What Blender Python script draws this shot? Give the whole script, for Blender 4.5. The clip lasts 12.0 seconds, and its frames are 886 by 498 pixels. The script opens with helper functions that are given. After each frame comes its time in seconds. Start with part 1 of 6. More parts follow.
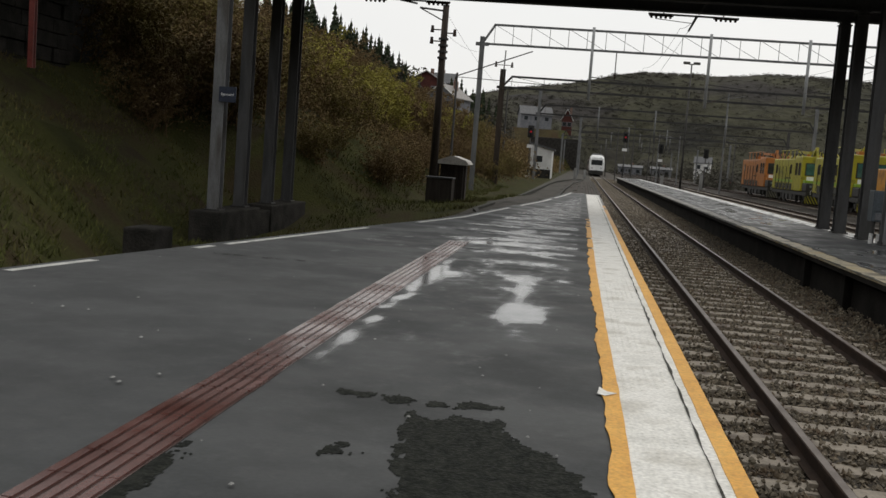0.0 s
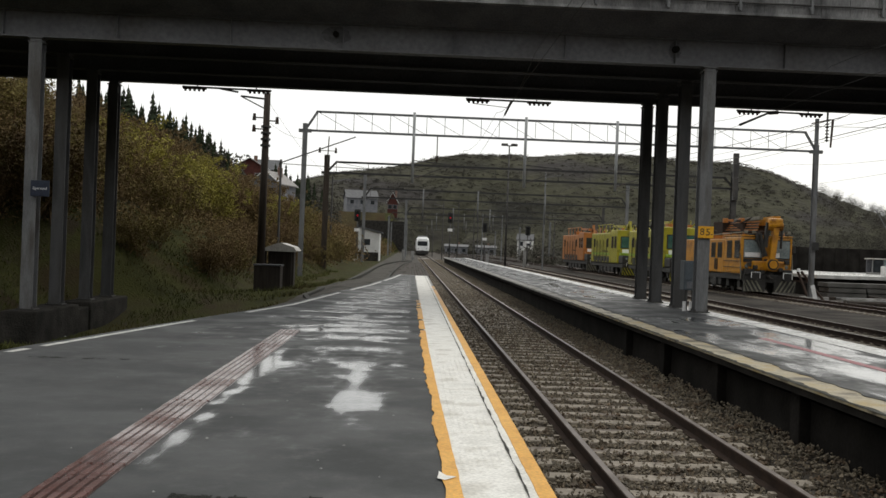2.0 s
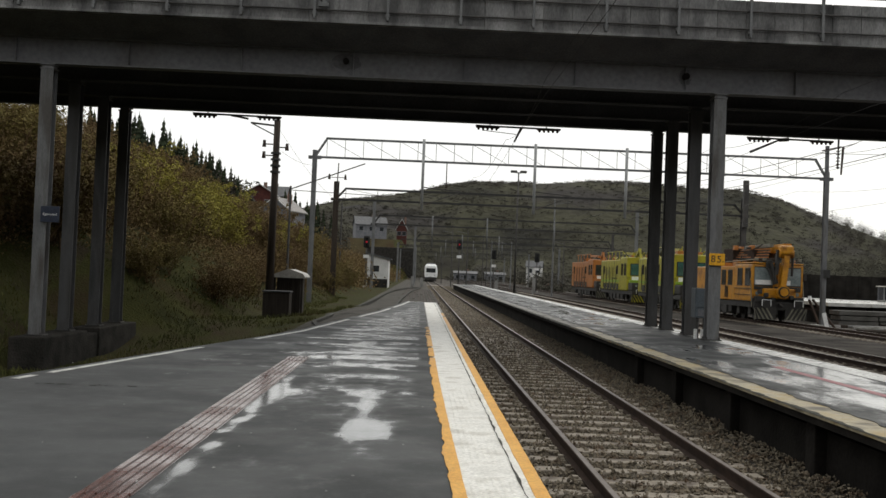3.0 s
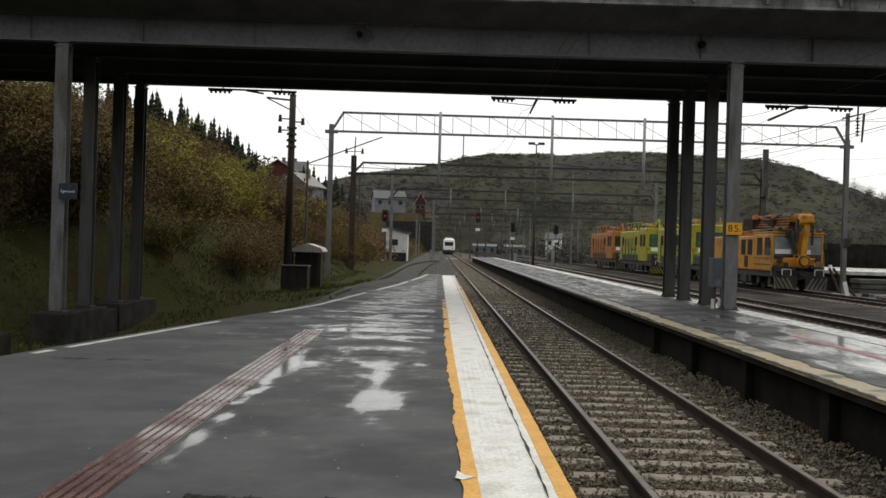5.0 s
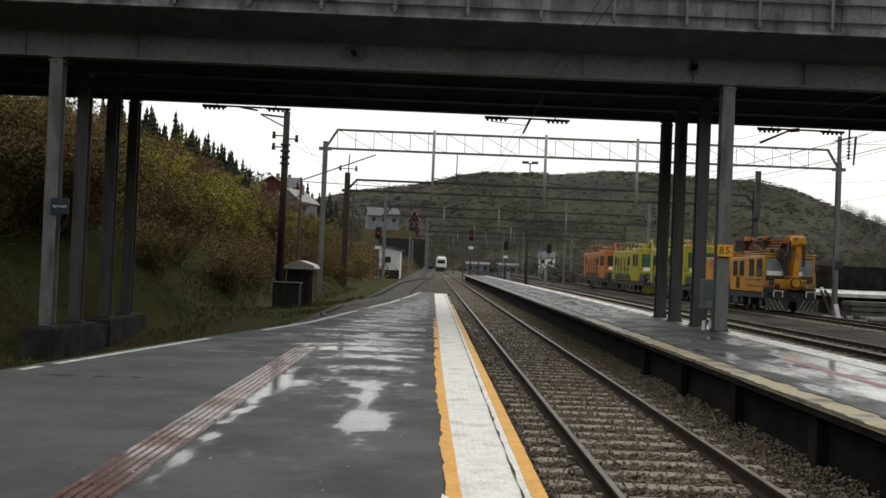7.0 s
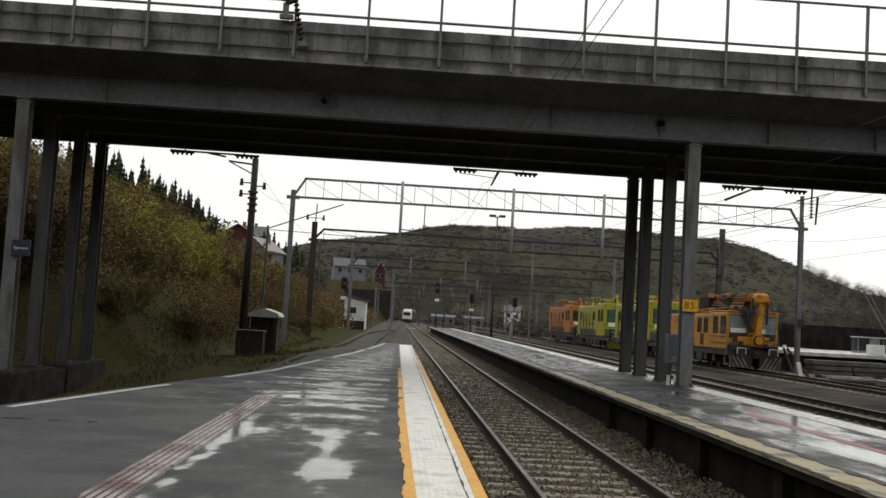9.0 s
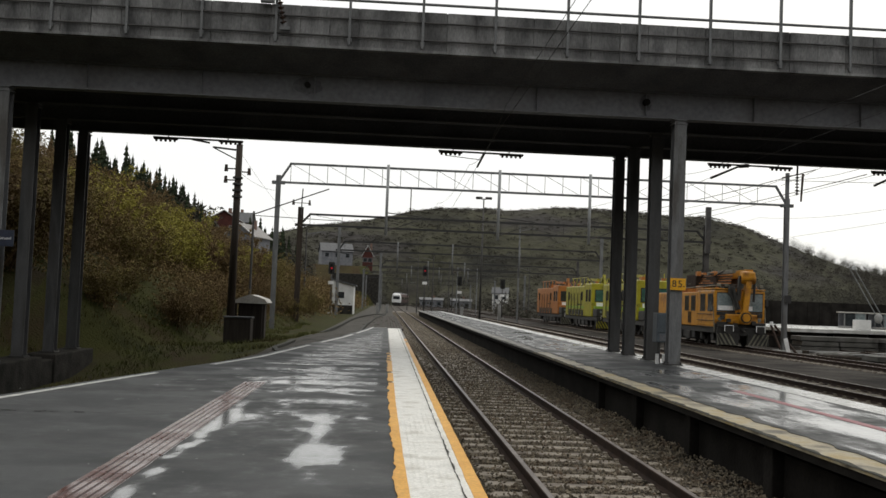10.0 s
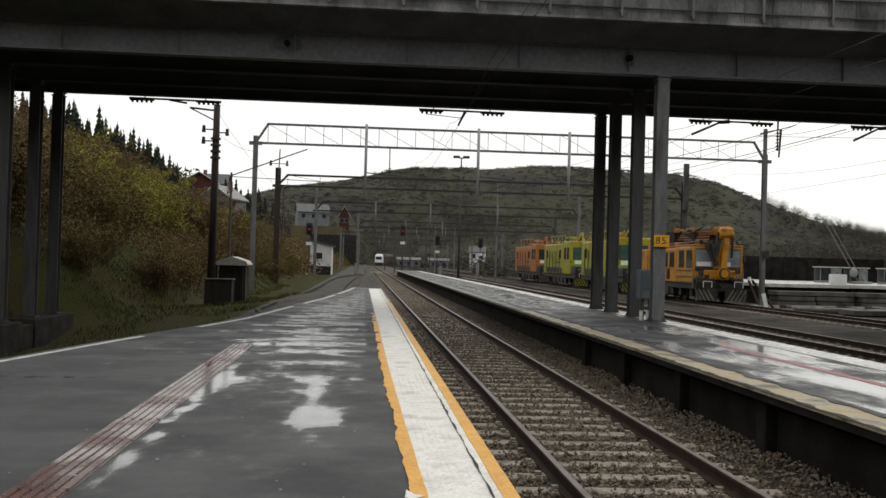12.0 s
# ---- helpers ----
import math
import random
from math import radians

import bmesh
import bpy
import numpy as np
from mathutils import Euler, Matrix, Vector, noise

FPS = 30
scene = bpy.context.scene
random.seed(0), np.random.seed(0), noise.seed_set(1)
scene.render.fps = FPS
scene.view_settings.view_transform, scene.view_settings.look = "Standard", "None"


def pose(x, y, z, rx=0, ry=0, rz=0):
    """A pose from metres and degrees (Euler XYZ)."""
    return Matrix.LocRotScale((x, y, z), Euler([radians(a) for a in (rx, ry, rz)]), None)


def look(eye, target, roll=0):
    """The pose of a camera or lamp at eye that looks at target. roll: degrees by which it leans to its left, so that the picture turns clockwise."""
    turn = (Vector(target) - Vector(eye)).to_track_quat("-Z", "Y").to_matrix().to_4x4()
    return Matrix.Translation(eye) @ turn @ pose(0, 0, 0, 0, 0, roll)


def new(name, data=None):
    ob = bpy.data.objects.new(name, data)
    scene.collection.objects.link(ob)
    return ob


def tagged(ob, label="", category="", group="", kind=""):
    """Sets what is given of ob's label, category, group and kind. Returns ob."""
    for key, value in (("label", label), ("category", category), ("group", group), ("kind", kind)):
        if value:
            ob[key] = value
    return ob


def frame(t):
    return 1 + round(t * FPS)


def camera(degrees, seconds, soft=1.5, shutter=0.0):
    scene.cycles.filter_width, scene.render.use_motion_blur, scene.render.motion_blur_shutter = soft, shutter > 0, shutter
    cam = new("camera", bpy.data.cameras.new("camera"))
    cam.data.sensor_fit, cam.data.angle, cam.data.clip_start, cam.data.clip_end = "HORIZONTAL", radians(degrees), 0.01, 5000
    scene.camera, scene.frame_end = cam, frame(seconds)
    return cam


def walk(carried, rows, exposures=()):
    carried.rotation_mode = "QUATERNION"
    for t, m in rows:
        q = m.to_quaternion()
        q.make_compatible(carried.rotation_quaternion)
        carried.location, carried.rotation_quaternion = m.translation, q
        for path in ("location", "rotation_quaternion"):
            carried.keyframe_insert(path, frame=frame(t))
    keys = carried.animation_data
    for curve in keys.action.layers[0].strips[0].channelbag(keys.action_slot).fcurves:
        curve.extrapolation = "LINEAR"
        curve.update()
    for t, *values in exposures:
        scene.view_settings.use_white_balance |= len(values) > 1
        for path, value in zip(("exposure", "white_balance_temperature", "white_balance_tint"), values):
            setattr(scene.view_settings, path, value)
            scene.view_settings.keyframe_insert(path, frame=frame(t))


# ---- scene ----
cam = camera(47.1, 12.0, soft=1.5)
PATH = [
    (0, (-0.107, 0.017, 1.298), (-0.365, 1.992, 1.112), 4.4),
    (0.5, (-0.168, 0.08, 1.287), (-0.44, 2.055, 1.139), 1.2),
    (1, (-0.13, 0.069, 1.301), (-0.171, 2.065, 1.186), 1.6),
    (1.5, (-0.159, 0.004, 1.308), (-0.124, 2.0, 1.42), 1.1),
    (2, (-0.116, 0.014, 1.325), (-0.052, 2.013, 1.321), 2.2),
    (2.5, (-0.127, 0.058, 1.324), (-0.08, 2.057, 1.384), 2.4),
    (4.5, (-0.12, 0.177, 1.321), (-0.08, 2.176, 1.304), 2.2),
    (5, (-0.044, 0.087, 1.309), (-0.036, 2.087, 1.303), 1.7),
    (5.5, (-0.018, 0.064, 1.325), (0.051, 2.063, 1.359), 1.9),
    (6, (-0.045, 0.069, 1.334), (-0.004, 2.068, 1.354), 1.7),
    (6.5, (0.008, 0.071, 1.339), (0.043, 2.071, 1.33), 2.0),
    (7, (-0.01, 0.074, 1.339), (0.01, 2.074, 1.368), 2.3),
    (7.5, (0.027, 0.069, 1.346), (0.097, 2.063, 1.492), 4.4),
    (7.7, (0.006, 0.071, 1.335), (0.101, 2.065, 1.454), 5.4),
    (9.3, (-0.026, 0.155, 1.284), (0.065, 2.148, 1.433), 2.2),
    (9.5, (-0.084, 0.093, 1.314), (0.029, 2.083, 1.471), 1.2),
    (10, (-0.009, 0.22, 1.284), (0.099, 2.215, 1.387), 2.3),
    (10.5, (-0.047, 0.295, 1.292), (0.007, 2.291, 1.412), 3.2),
    (11, (-0.077, 0.358, 1.288), (-0.016, 2.356, 1.375), 3.5),
    (11.5, (-0.166, 0.408, 1.295), (-0.065, 2.404, 1.36), 2.9),
    (12, (-0.176, 0.333, 1.277), (-0.019, 2.326, 1.302), 1.6),
]
walk(cam, [(t, look(eye, target, roll)) for t, eye, target, roll in PATH],
     exposures=[(0.0, -0.14, 6750, 9), (0.6, -0.11, 6750, 9), (1.4, 0.12, 6750, 8), (7.0, 0.12, 6750, 8), (9.3, 0.06, 6750, 8), (12.0, 0.1, 6750, 8)])

# ---- daylight: overcast, drizzling ----
SKY = 1.1
world = bpy.data.worlds.new("overcast")
world.use_nodes = True
scene.world = world
wn, wl = world.node_tree.nodes, world.node_tree.links
wn.clear()
w_out = wn.new("ShaderNodeOutputWorld")
w_bg = wn.new("ShaderNodeBackground")
w_sky = wn.new("ShaderNodeTexSky")
w_sky.sky_type = "NISHITA"
w_sky.sun_disc = False
w_sky.sun_elevation = radians(51)
w_sky.sun_rotation = radians(28)
w_sky.dust_density = 4.0
w_dim = wn.new("ShaderNodeVectorMath")
w_dim.operation = "SCALE"
w_dim.inputs["Scale"].default_value = 0.1
w_cloud = wn.new("ShaderNodeTexNoise")
w_cloud.inputs["Scale"].default_value = 2.2
w_cloud.inputs["Detail"].default_value = 6
w_ramp = wn.new("ShaderNodeValToRGB")
w_ramp.color_ramp.elements[0].position, w_ramp.color_ramp.elements[0].color = 0.3, (0.88, 0.90, 0.93, 1)
w_ramp.color_ramp.elements[1].position, w_ramp.color_ramp.elements[1].color = 0.7, (1.0, 1.0, 0.99, 1)
w_mix = wn.new("ShaderNodeMixRGB")
w_mix.inputs["Fac"].default_value = 0.9
w_co = wn.new("ShaderNodeTexCoord")
wl.new(w_co.outputs["Generated"], w_cloud.inputs["Vector"])
wl.new(w_sky.outputs[0], w_dim.inputs[0])
wl.new(w_cloud.outputs["Fac"], w_ramp.inputs["Fac"])
wl.new(w_dim.outputs[0], w_mix.inputs[1])
wl.new(w_ramp.outputs["Color"], w_mix.inputs[2])
wl.new(w_mix.outputs[0], w_bg.inputs["Color"])
w_bg.inputs["Strength"].default_value = SKY
wl.new(w_bg.outputs[0], w_out.inputs["Surface"])

sun = new("sun", bpy.data.lights.new("sun", "SUN"))
sun.data.energy, sun.data.angle, sun.data.color = 0.5, radians(30), (1.0, 0.96, 0.9)
sun.matrix_world = look((0, 0, 0), (-0.3, -0.55, -0.78))


# ---- materials ----
def ramp(nodes, stops):
    r = nodes.new("ShaderNodeValToRGB")
    while len(r.color_ramp.elements) < len(stops):
        r.color_ramp.elements.new(0.5)
    for e, (p, c) in zip(r.color_ramp.elements, stops):
        e.position, e.color = p, (c[0], c[1], c[2], 1)
    return r


def surface(name, base, second, rough=0.7, scale=6.0, fine=60.0, metal=0.0, bump=0.3, stretch=(1, 1, 1), third=None,
            local=False, island=0.0, rough_low=None, rough_scale=1.0, coat=0.0, height=0.02):
    """A surface that varies at two scales: patches between two or three colours, and fine grain in colour and relief."""
    m = bpy.data.materials.new(name)
    m.use_nodes = True
    n, l = m.node_tree.nodes, m.node_tree.links
    b = n["Principled BSDF"]
    if local:
        src = n.new("ShaderNodeTexCoord").outputs["Object"]
    else:
        src = n.new("ShaderNodeNewGeometry").outputs["Position"]
    mp = n.new("ShaderNodeMapping")
    mp.inputs["Scale"].default_value = stretch
    l.new(src, mp.inputs["Vector"])
    big, small = n.new("ShaderNodeTexNoise"), n.new("ShaderNodeTexNoise")
    big.inputs["Scale"].default_value, big.inputs["Detail"].default_value = scale, 5
    small.inputs["Scale"].default_value, small.inputs["Detail"].default_value = fine, 3
    l.new(mp.outputs[0], big.inputs["Vector"])
    l.new(mp.outputs[0], small.inputs["Vector"])
    stops = [(0.36, base), (0.64, second)] if third is None else [(0.34, base), (0.5, second), (0.66, third)]
    r = ramp(n, stops)
    l.new(big.outputs["Fac"], r.inputs["Fac"])
    g = n.new("ShaderNodeMixRGB")
    g.blend_type, g.inputs["Fac"].default_value = "MULTIPLY", 0.55
    gr = ramp(n, [(0.25, (0.45, 0.45, 0.45)), (0.75, (1.3, 1.3, 1.3))])
    l.new(small.outputs["Fac"], gr.inputs["Fac"])
    l.new(r.outputs["Color"], g.inputs[1])
    l.new(gr.outputs["Color"], g.inputs[2])
    colour = g.outputs[0]
    if island:
        geo = n.new("ShaderNodeNewGeometry")
        ir = ramp(n, [(0.0, (1 - island,) * 3), (1.0, (1 + island,) * 3)])
        l.new(geo.outputs["Random Per Island"], ir.inputs["Fac"])
        im = n.new("ShaderNodeMixRGB")
        im.blend_type, im.inputs["Fac"].default_value = "MULTIPLY", 1.0
        l.new(colour, im.inputs[1])
        l.new(ir.outputs["Color"], im.inputs[2])
        colour = im.outputs[0]
    l.new(colour, b.inputs["Base Color"])
    b.inputs["Metallic"].default_value = metal
    b.inputs["Roughness"].default_value = rough
    b.inputs["Coat Weight"].default_value = coat
    b.inputs["Specular IOR Level"].default_value = 0.08 if rough >= 0.9 else (0.2 if rough >= 0.8 and rough_low is None else 0.5)
    b.inputs["Coat Roughness"].default_value = 0.15
    if rough_low is not None:
        wet = n.new("ShaderNodeTexNoise")
        wet.inputs["Scale"].default_value, wet.inputs["Detail"].default_value = rough_scale, 4
        l.new(mp.outputs[0], wet.inputs["Vector"])
        mr = n.new("ShaderNodeMapRange")
        mr.inputs["From Min"].default_value, mr.inputs["From Max"].default_value = 0.4, 0.6
        mr.inputs["To Min"].default_value, mr.inputs["To Max"].default_value = rough_low, rough
        l.new(wet.outputs["Fac"], mr.inputs["Value"])
        l.new(mr.outputs[0], b.inputs["Roughness"])
    if bump:
        bp = n.new("ShaderNodeBump")
        bp.inputs["Strength"].default_value, bp.inputs["Distance"].default_value = bump, height
        l.new(small.outputs["Fac"], bp.inputs["Height"])
        l.new(bp.outputs[0], b.inputs["Normal"])
    return m


M = {}
M["asphalt"] = surface("wet_asphalt", (0.017, 0.0195, 0.021), (0.031, 0.0345, 0.0365), 0.82, 0.9, 38, bump=0.16, rough_low=0.56, rough_scale=1.1, height=0.005)


def add_wetness(m):
    """Where the mesh carries a depth of rain, the surface turns smoother, flatter and a little darker."""
    n, l = m.node_tree.nodes, m.node_tree.links
    b = n["Principled BSDF"]
    depth = n.new("ShaderNodeAttribute")
    depth.attribute_name = "wet"
    place, flow, fleck = n.new("ShaderNodeNewGeometry"), n.new("ShaderNodeMapping"), n.new("ShaderNodeTexNoise")
    flow.inputs["Scale"].default_value = (7, 6.5, 1)
    fleck.inputs["Scale"].default_value, fleck.inputs["Detail"].default_value, fleck.inputs["Roughness"].default_value = 1.0, 7, 0.7
    l.new(place.outputs["Position"], flow.inputs["Vector"])
    l.new(flow.outputs[0], fleck.inputs["Vector"])
    both = n.new("ShaderNodeMath")
    both.operation = "ADD"
    l.new(depth.outputs["Fac"], both.inputs[0])
    l.new(fleck.outputs["Fac"], both.inputs[1])
    wet = n.new("ShaderNodeMapRange")
    wet.interpolation_type = "SMOOTHSTEP"
    wet.inputs["From Min"].default_value, wet.inputs["From Max"].default_value = 0.44, 1.28
    l.new(both.outputs[0], wet.inputs["Value"])
    standing = n.new("ShaderNodeMapRange")
    standing.interpolation_type = "SMOOTHSTEP"
    standing.inputs["To Max"].default_value = 0.52
    standing.inputs["From Min"].default_value, standing.inputs["From Max"].default_value = 0.92, 1.7
    l.new(both.outputs[0], standing.inputs["Value"])
    l.new(standing.outputs[0], b.inputs["Coat Weight"])
    b.inputs["Coat Roughness"].default_value = 0.1
    b.inputs["Coat IOR"].default_value = 1.45
    for socket, low in (("Roughness", 0.13),):
        old = b.inputs[socket].links[0].from_socket
        mx = n.new("ShaderNodeMix")
        mx.inputs["B"].default_value = low
        l.new(wet.outputs[0], mx.inputs["Factor"])
        l.new(old, mx.inputs["A"])
        l.new(mx.outputs["Result"], b.inputs[socket])
    for node in n:
        if node.type == "BUMP":
            inv = n.new("ShaderNodeMapRange")
            inv.inputs["To Min"].default_value, inv.inputs["To Max"].default_value = 0.16, 0.03
            l.new(wet.outputs[0], inv.inputs["Value"])
            l.new(inv.outputs[0], node.inputs["Strength"])


add_wetness(M["asphalt"])
M["asphalt_old"] = surface("patched_asphalt", (0.008, 0.0095, 0.008), (0.022, 0.024, 0.02), 0.9, 14, 60, rough_low=0.66, rough_scale=40, bump=0.8, height=0.012)
M["tactile"] = surface("red_brown_tactile_tile", (0.085, 0.034, 0.028), (0.125, 0.055, 0.047), 0.3, 3, 70, bump=0.1, rough_low=0.1, rough_scale=1.2, height=0.003)
M["groove"] = surface("rain_filled_groove", (0.05, 0.03, 0.027), (0.08, 0.05, 0.045), 0.2, 3, 40, bump=0.03, rough_low=0.08, rough_scale=1.5, height=0.002)
M["white_strip"] = surface("worn_white_paint", (0.62, 0.61, 0.57), (0.76, 0.75, 0.71), 0.5, 2.5, 45, bump=0.25, third=(0.52, 0.50, 0.45), height=0.004)
M["white_line"] = surface("white_road_paint", (0.36, 0.36, 0.345), (0.55, 0.55, 0.53), 0.5, 5, 60, bump=0.2, height=0.004)
M["yellow_line"] = surface("worn_yellow_paint", (0.62, 0.30, 0.035), (0.72, 0.38, 0.06), 0.5, 4, 50, bump=0.25, height=0.004)
M["cream"] = surface("faded_yellow_coping", (0.07, 0.058, 0.036), (0.34, 0.295, 0.2), 0.5, 2.2, 30, third=(0.30, 0.22, 0.085), bump=0.3, height=0.005)
M["pale"] = surface("pale_coping", (0.40, 0.40, 0.38), (0.58, 0.58, 0.56), 0.4, 1.6, 40, bump=0.3, rough_low=0.2, rough_scale=2, height=0.005)
M["red_line"] = surface("red_tactile_line", (0.24, 0.05, 0.065), (0.31, 0.08, 0.095), 0.4, 4, 50, bump=0.2, height=0.003)
M["crack"] = surface("joint_dirt", (0.03, 0.03, 0.027), (0.06, 0.06, 0.05), 0.8, 9, 60, bump=0.4)
M["concrete"] = surface("stained_concrete", (0.15, 0.145, 0.13), (0.27, 0.265, 0.25), 0.85, 1.4, 30, third=(0.33, 0.32, 0.31), stretch=(1.6, 1, 0.35), bump=0.35, height=0.01)
M["parapet"] = surface("weathered_parapet_concrete", (0.065, 0.065, 0.067), (0.165, 0.165, 0.167), 0.85, 1.5, 26, third=(0.255, 0.255, 0.256), island=0.2, stretch=(1.3, 1, 0.45), bump=0.35, height=0.01)
M["soffit"] = surface("dark_deck_concrete", (0.105, 0.107, 0.114), (0.155, 0.157, 0.166), 0.9, 1.2, 25, stretch=(1, 1, 1), bump=0.3, height=0.01)
# girder grey darkened to carry the shade between the inner girders
M["inner_girder"] = surface("shaded_girder_paint", (0.07, 0.07, 0.073), (0.1, 0.1, 0.104), 0.9, 0.8, 20, bump=0.1, height=0.004)
M["damp"] = surface("damp_stained_paint", (0.065, 0.066, 0.07), (0.115, 0.117, 0.125), 0.6, 3.5, 14, bump=0.1, height=0.004)
# near-black base; below the island deck it stands in for deep shade
M["under"] = surface("near_black_shade", (0.01, 0.009, 0.008), (0.022, 0.02, 0.018), 0.95, 1.5, 20, bump=0.3)
M["galv_pale"] = surface("pale_galvanised_tube", (0.27, 0.28, 0.285), (0.36, 0.37, 0.375), 0.5, 2.5, 40, bump=0.1, stretch=(2, 2, 0.5), height=0.003)
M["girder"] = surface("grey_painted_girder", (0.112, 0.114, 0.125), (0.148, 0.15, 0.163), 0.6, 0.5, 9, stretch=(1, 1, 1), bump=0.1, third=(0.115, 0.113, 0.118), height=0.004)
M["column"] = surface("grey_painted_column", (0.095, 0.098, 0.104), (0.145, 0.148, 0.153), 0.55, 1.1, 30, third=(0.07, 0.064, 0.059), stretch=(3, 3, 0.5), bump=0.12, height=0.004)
# column grey darkened to carry the shade under the bridge
M["column_shaded"] = surface("shaded_column_paint", (0.036, 0.037, 0.039), (0.07, 0.071, 0.074), 0.65, 1.1, 30, third=(0.044, 0.042, 0.041), stretch=(3, 3, 0.5), bump=0.12, height=0.004)
M["galv"] = surface("galvanised_steel", (0.11, 0.114, 0.118), (0.175, 0.18, 0.184), 0.55, 2.5, 40, metal=0.15, bump=0.1, stretch=(2, 2, 0.5), height=0.003)
M["dark_steel"] = surface("dark_weathered_steel", (0.035, 0.034, 0.034), (0.07, 0.066, 0.062), 0.6, 3, 40, metal=0.2, bump=0.2, height=0.004)
M["tar_wood"] = surface("tarred_timber_pole", (0.03, 0.024, 0.02), (0.06, 0.046, 0.036), 0.8, 2.5, 40, stretch=(5, 5, 0.4), bump=0.5, height=0.006)
M["rail"] = surface("rusty_rail_steel", (0.024, 0.015, 0.011), (0.045, 0.028, 0.02), 0.85, 5, 60, metal=0.0, bump=0.3, height=0.003)
M["rail_top"] = surface("polished_rail_head", (0.12, 0.10, 0.09), (0.2, 0.175, 0.16), 0.45, 4, 60, metal=0.5, bump=0.05, height=0.001)
M["sleeper"] = surface("wet_concrete_sleeper", (0.155, 0.13, 0.097), (0.25, 0.215, 0.17), 0.65, 3, 40, third=(0.07, 0.05, 0.034), bump=0.4, height=0.006)
M["stone"] = surface("ballast_stone", (0.095, 0.073, 0.047), (0.15, 0.125, 0.088), 0.7, 3, 60, island=0.45, bump=0.2, third=(0.085, 0.053, 0.028), height=0.005)
M["ballast"] = surface("ballast_bed", (0.035, 0.03, 0.024), (0.075, 0.066, 0.055), 0.8, 7, 22, third=(0.055, 0.04, 0.028), bump=1.0, height=0.05)
M["gravel"] = surface("wet_gravel", (0.034, 0.031, 0.026), (0.062, 0.057, 0.047), 0.85, 0.9, 25, third=(0.026, 0.022, 0.018), bump=0.7, height=0.02)
M["yard"] = surface("dark_yard_ground", (0.016, 0.014, 0.012), (0.044, 0.039, 0.034), 0.92, 0.5, 12, third=(0.066, 0.06, 0.053), bump=0.8, height=0.04)
M["soil"] = surface("mossy_soil", (0.034, 0.027, 0.016), (0.046, 0.046, 0.017), 0.95, 0.8, 14, third=(0.043, 0.032, 0.018), bump=0.9, height=0.06)
M["turf"] = surface("rough_turf", (0.026, 0.028, 0.009), (0.043, 0.045, 0.013), 0.95, 0.5, 16, third=(0.042, 0.032, 0.016), bump=0.9, height=0.06)
M["heath"] = surface("heath_hillside", (0.025, 0.025, 0.021), (0.057, 0.056, 0.037), 0.95, 0.022, 0.3, third=(0.042, 0.039, 0.037), bump=1.0, height=1.2)
M["scrub"] = surface("brown_scrub_floor", (0.034, 0.026, 0.012), (0.05, 0.04, 0.017), 0.95, 0.15, 4, third=(0.044, 0.028, 0.014), bump=1.0, height=0.3)
M["grass"] = surface("grass_blades", (0.058, 0.066, 0.018), (0.085, 0.09, 0.025), 0.85, 0.4, 8, third=(0.085, 0.066, 0.028), island=0.18, bump=0)
M["twig"] = surface("bare_brown_twigs", (0.085, 0.054, 0.03), (0.14, 0.09, 0.05), 0.9, 1.2, 20, island=0.35, bump=0)
M["bark"] = surface("grey_brown_bark", (0.05, 0.042, 0.032), (0.085, 0.072, 0.055), 0.9, 4, 30, bump=0.4)
M["leaf_olive"] = surface("olive_spring_leaves", (0.115, 0.092, 0.03), (0.155, 0.126, 0.038), 0.8, 0.3, 4, third=(0.13, 0.093, 0.035), island=0.15, bump=0)
M["leaf_brown"] = surface("russet_budding_leaves", (0.135, 0.09, 0.041), (0.16, 0.114, 0.048), 0.85, 0.3, 4, third=(0.115, 0.074, 0.036), island=0.15, bump=0)
M["leaf_yellow"] = surface("yellow_green_willow_leaves", (0.225, 0.205, 0.042), (0.29, 0.262, 0.052), 0.8, 0.5, 4, island=0.18, bump=0)
M["needle"] = surface("dark_spruce_needles", (0.022, 0.03, 0.017), (0.04, 0.05, 0.027), 0.9, 0.6, 5, island=0.4, bump=0)
M["woods"] = surface("far_scrub_woods", (0.052, 0.05, 0.044), (0.074, 0.07, 0.056), 0.95, 0.03, 2, third=(0.064, 0.057, 0.052), island=0.2, bump=0)
M["rock"] = surface("dark_masonry", (0.02, 0.019, 0.017), (0.044, 0.041, 0.037), 0.9, 2, 20, bump=0.8, height=0.03)
M["white_wall"] = surface("white_painted_boards", (0.55, 0.55, 0.54), (0.66, 0.66, 0.65), 0.7, 1.5, 30, bump=0.1)
M["red_wall"] = surface("falu_red_boards", (0.06, 0.02, 0.017), (0.085, 0.028, 0.022), 0.8, 1.5, 30, bump=0.1)
# white boards turned grey-blue, with the dim haze of distance in the colour
M["far_white"] = surface("dimmed_white_boards", (0.14, 0.145, 0.16), (0.2, 0.205, 0.222), 0.8, 1.5, 20, bump=0.1)
M["roof_grey"] = surface("slate_grey_roof", (0.05, 0.053, 0.06), (0.08, 0.083, 0.09), 0.6, 1.5, 20, bump=0.3)
M["striped_roof"] = surface("light_weathered_roof", (0.16, 0.15, 0.145), (0.26, 0.25, 0.24), 0.6, 2, 25, third=(0.12, 0.1, 0.09), stretch=(4, 1, 1), bump=0.2)
M["roof_red"] = surface("brown_tile_roof", (0.13, 0.075, 0.055), (0.19, 0.12, 0.095), 0.7, 1.5, 20, bump=0.3)
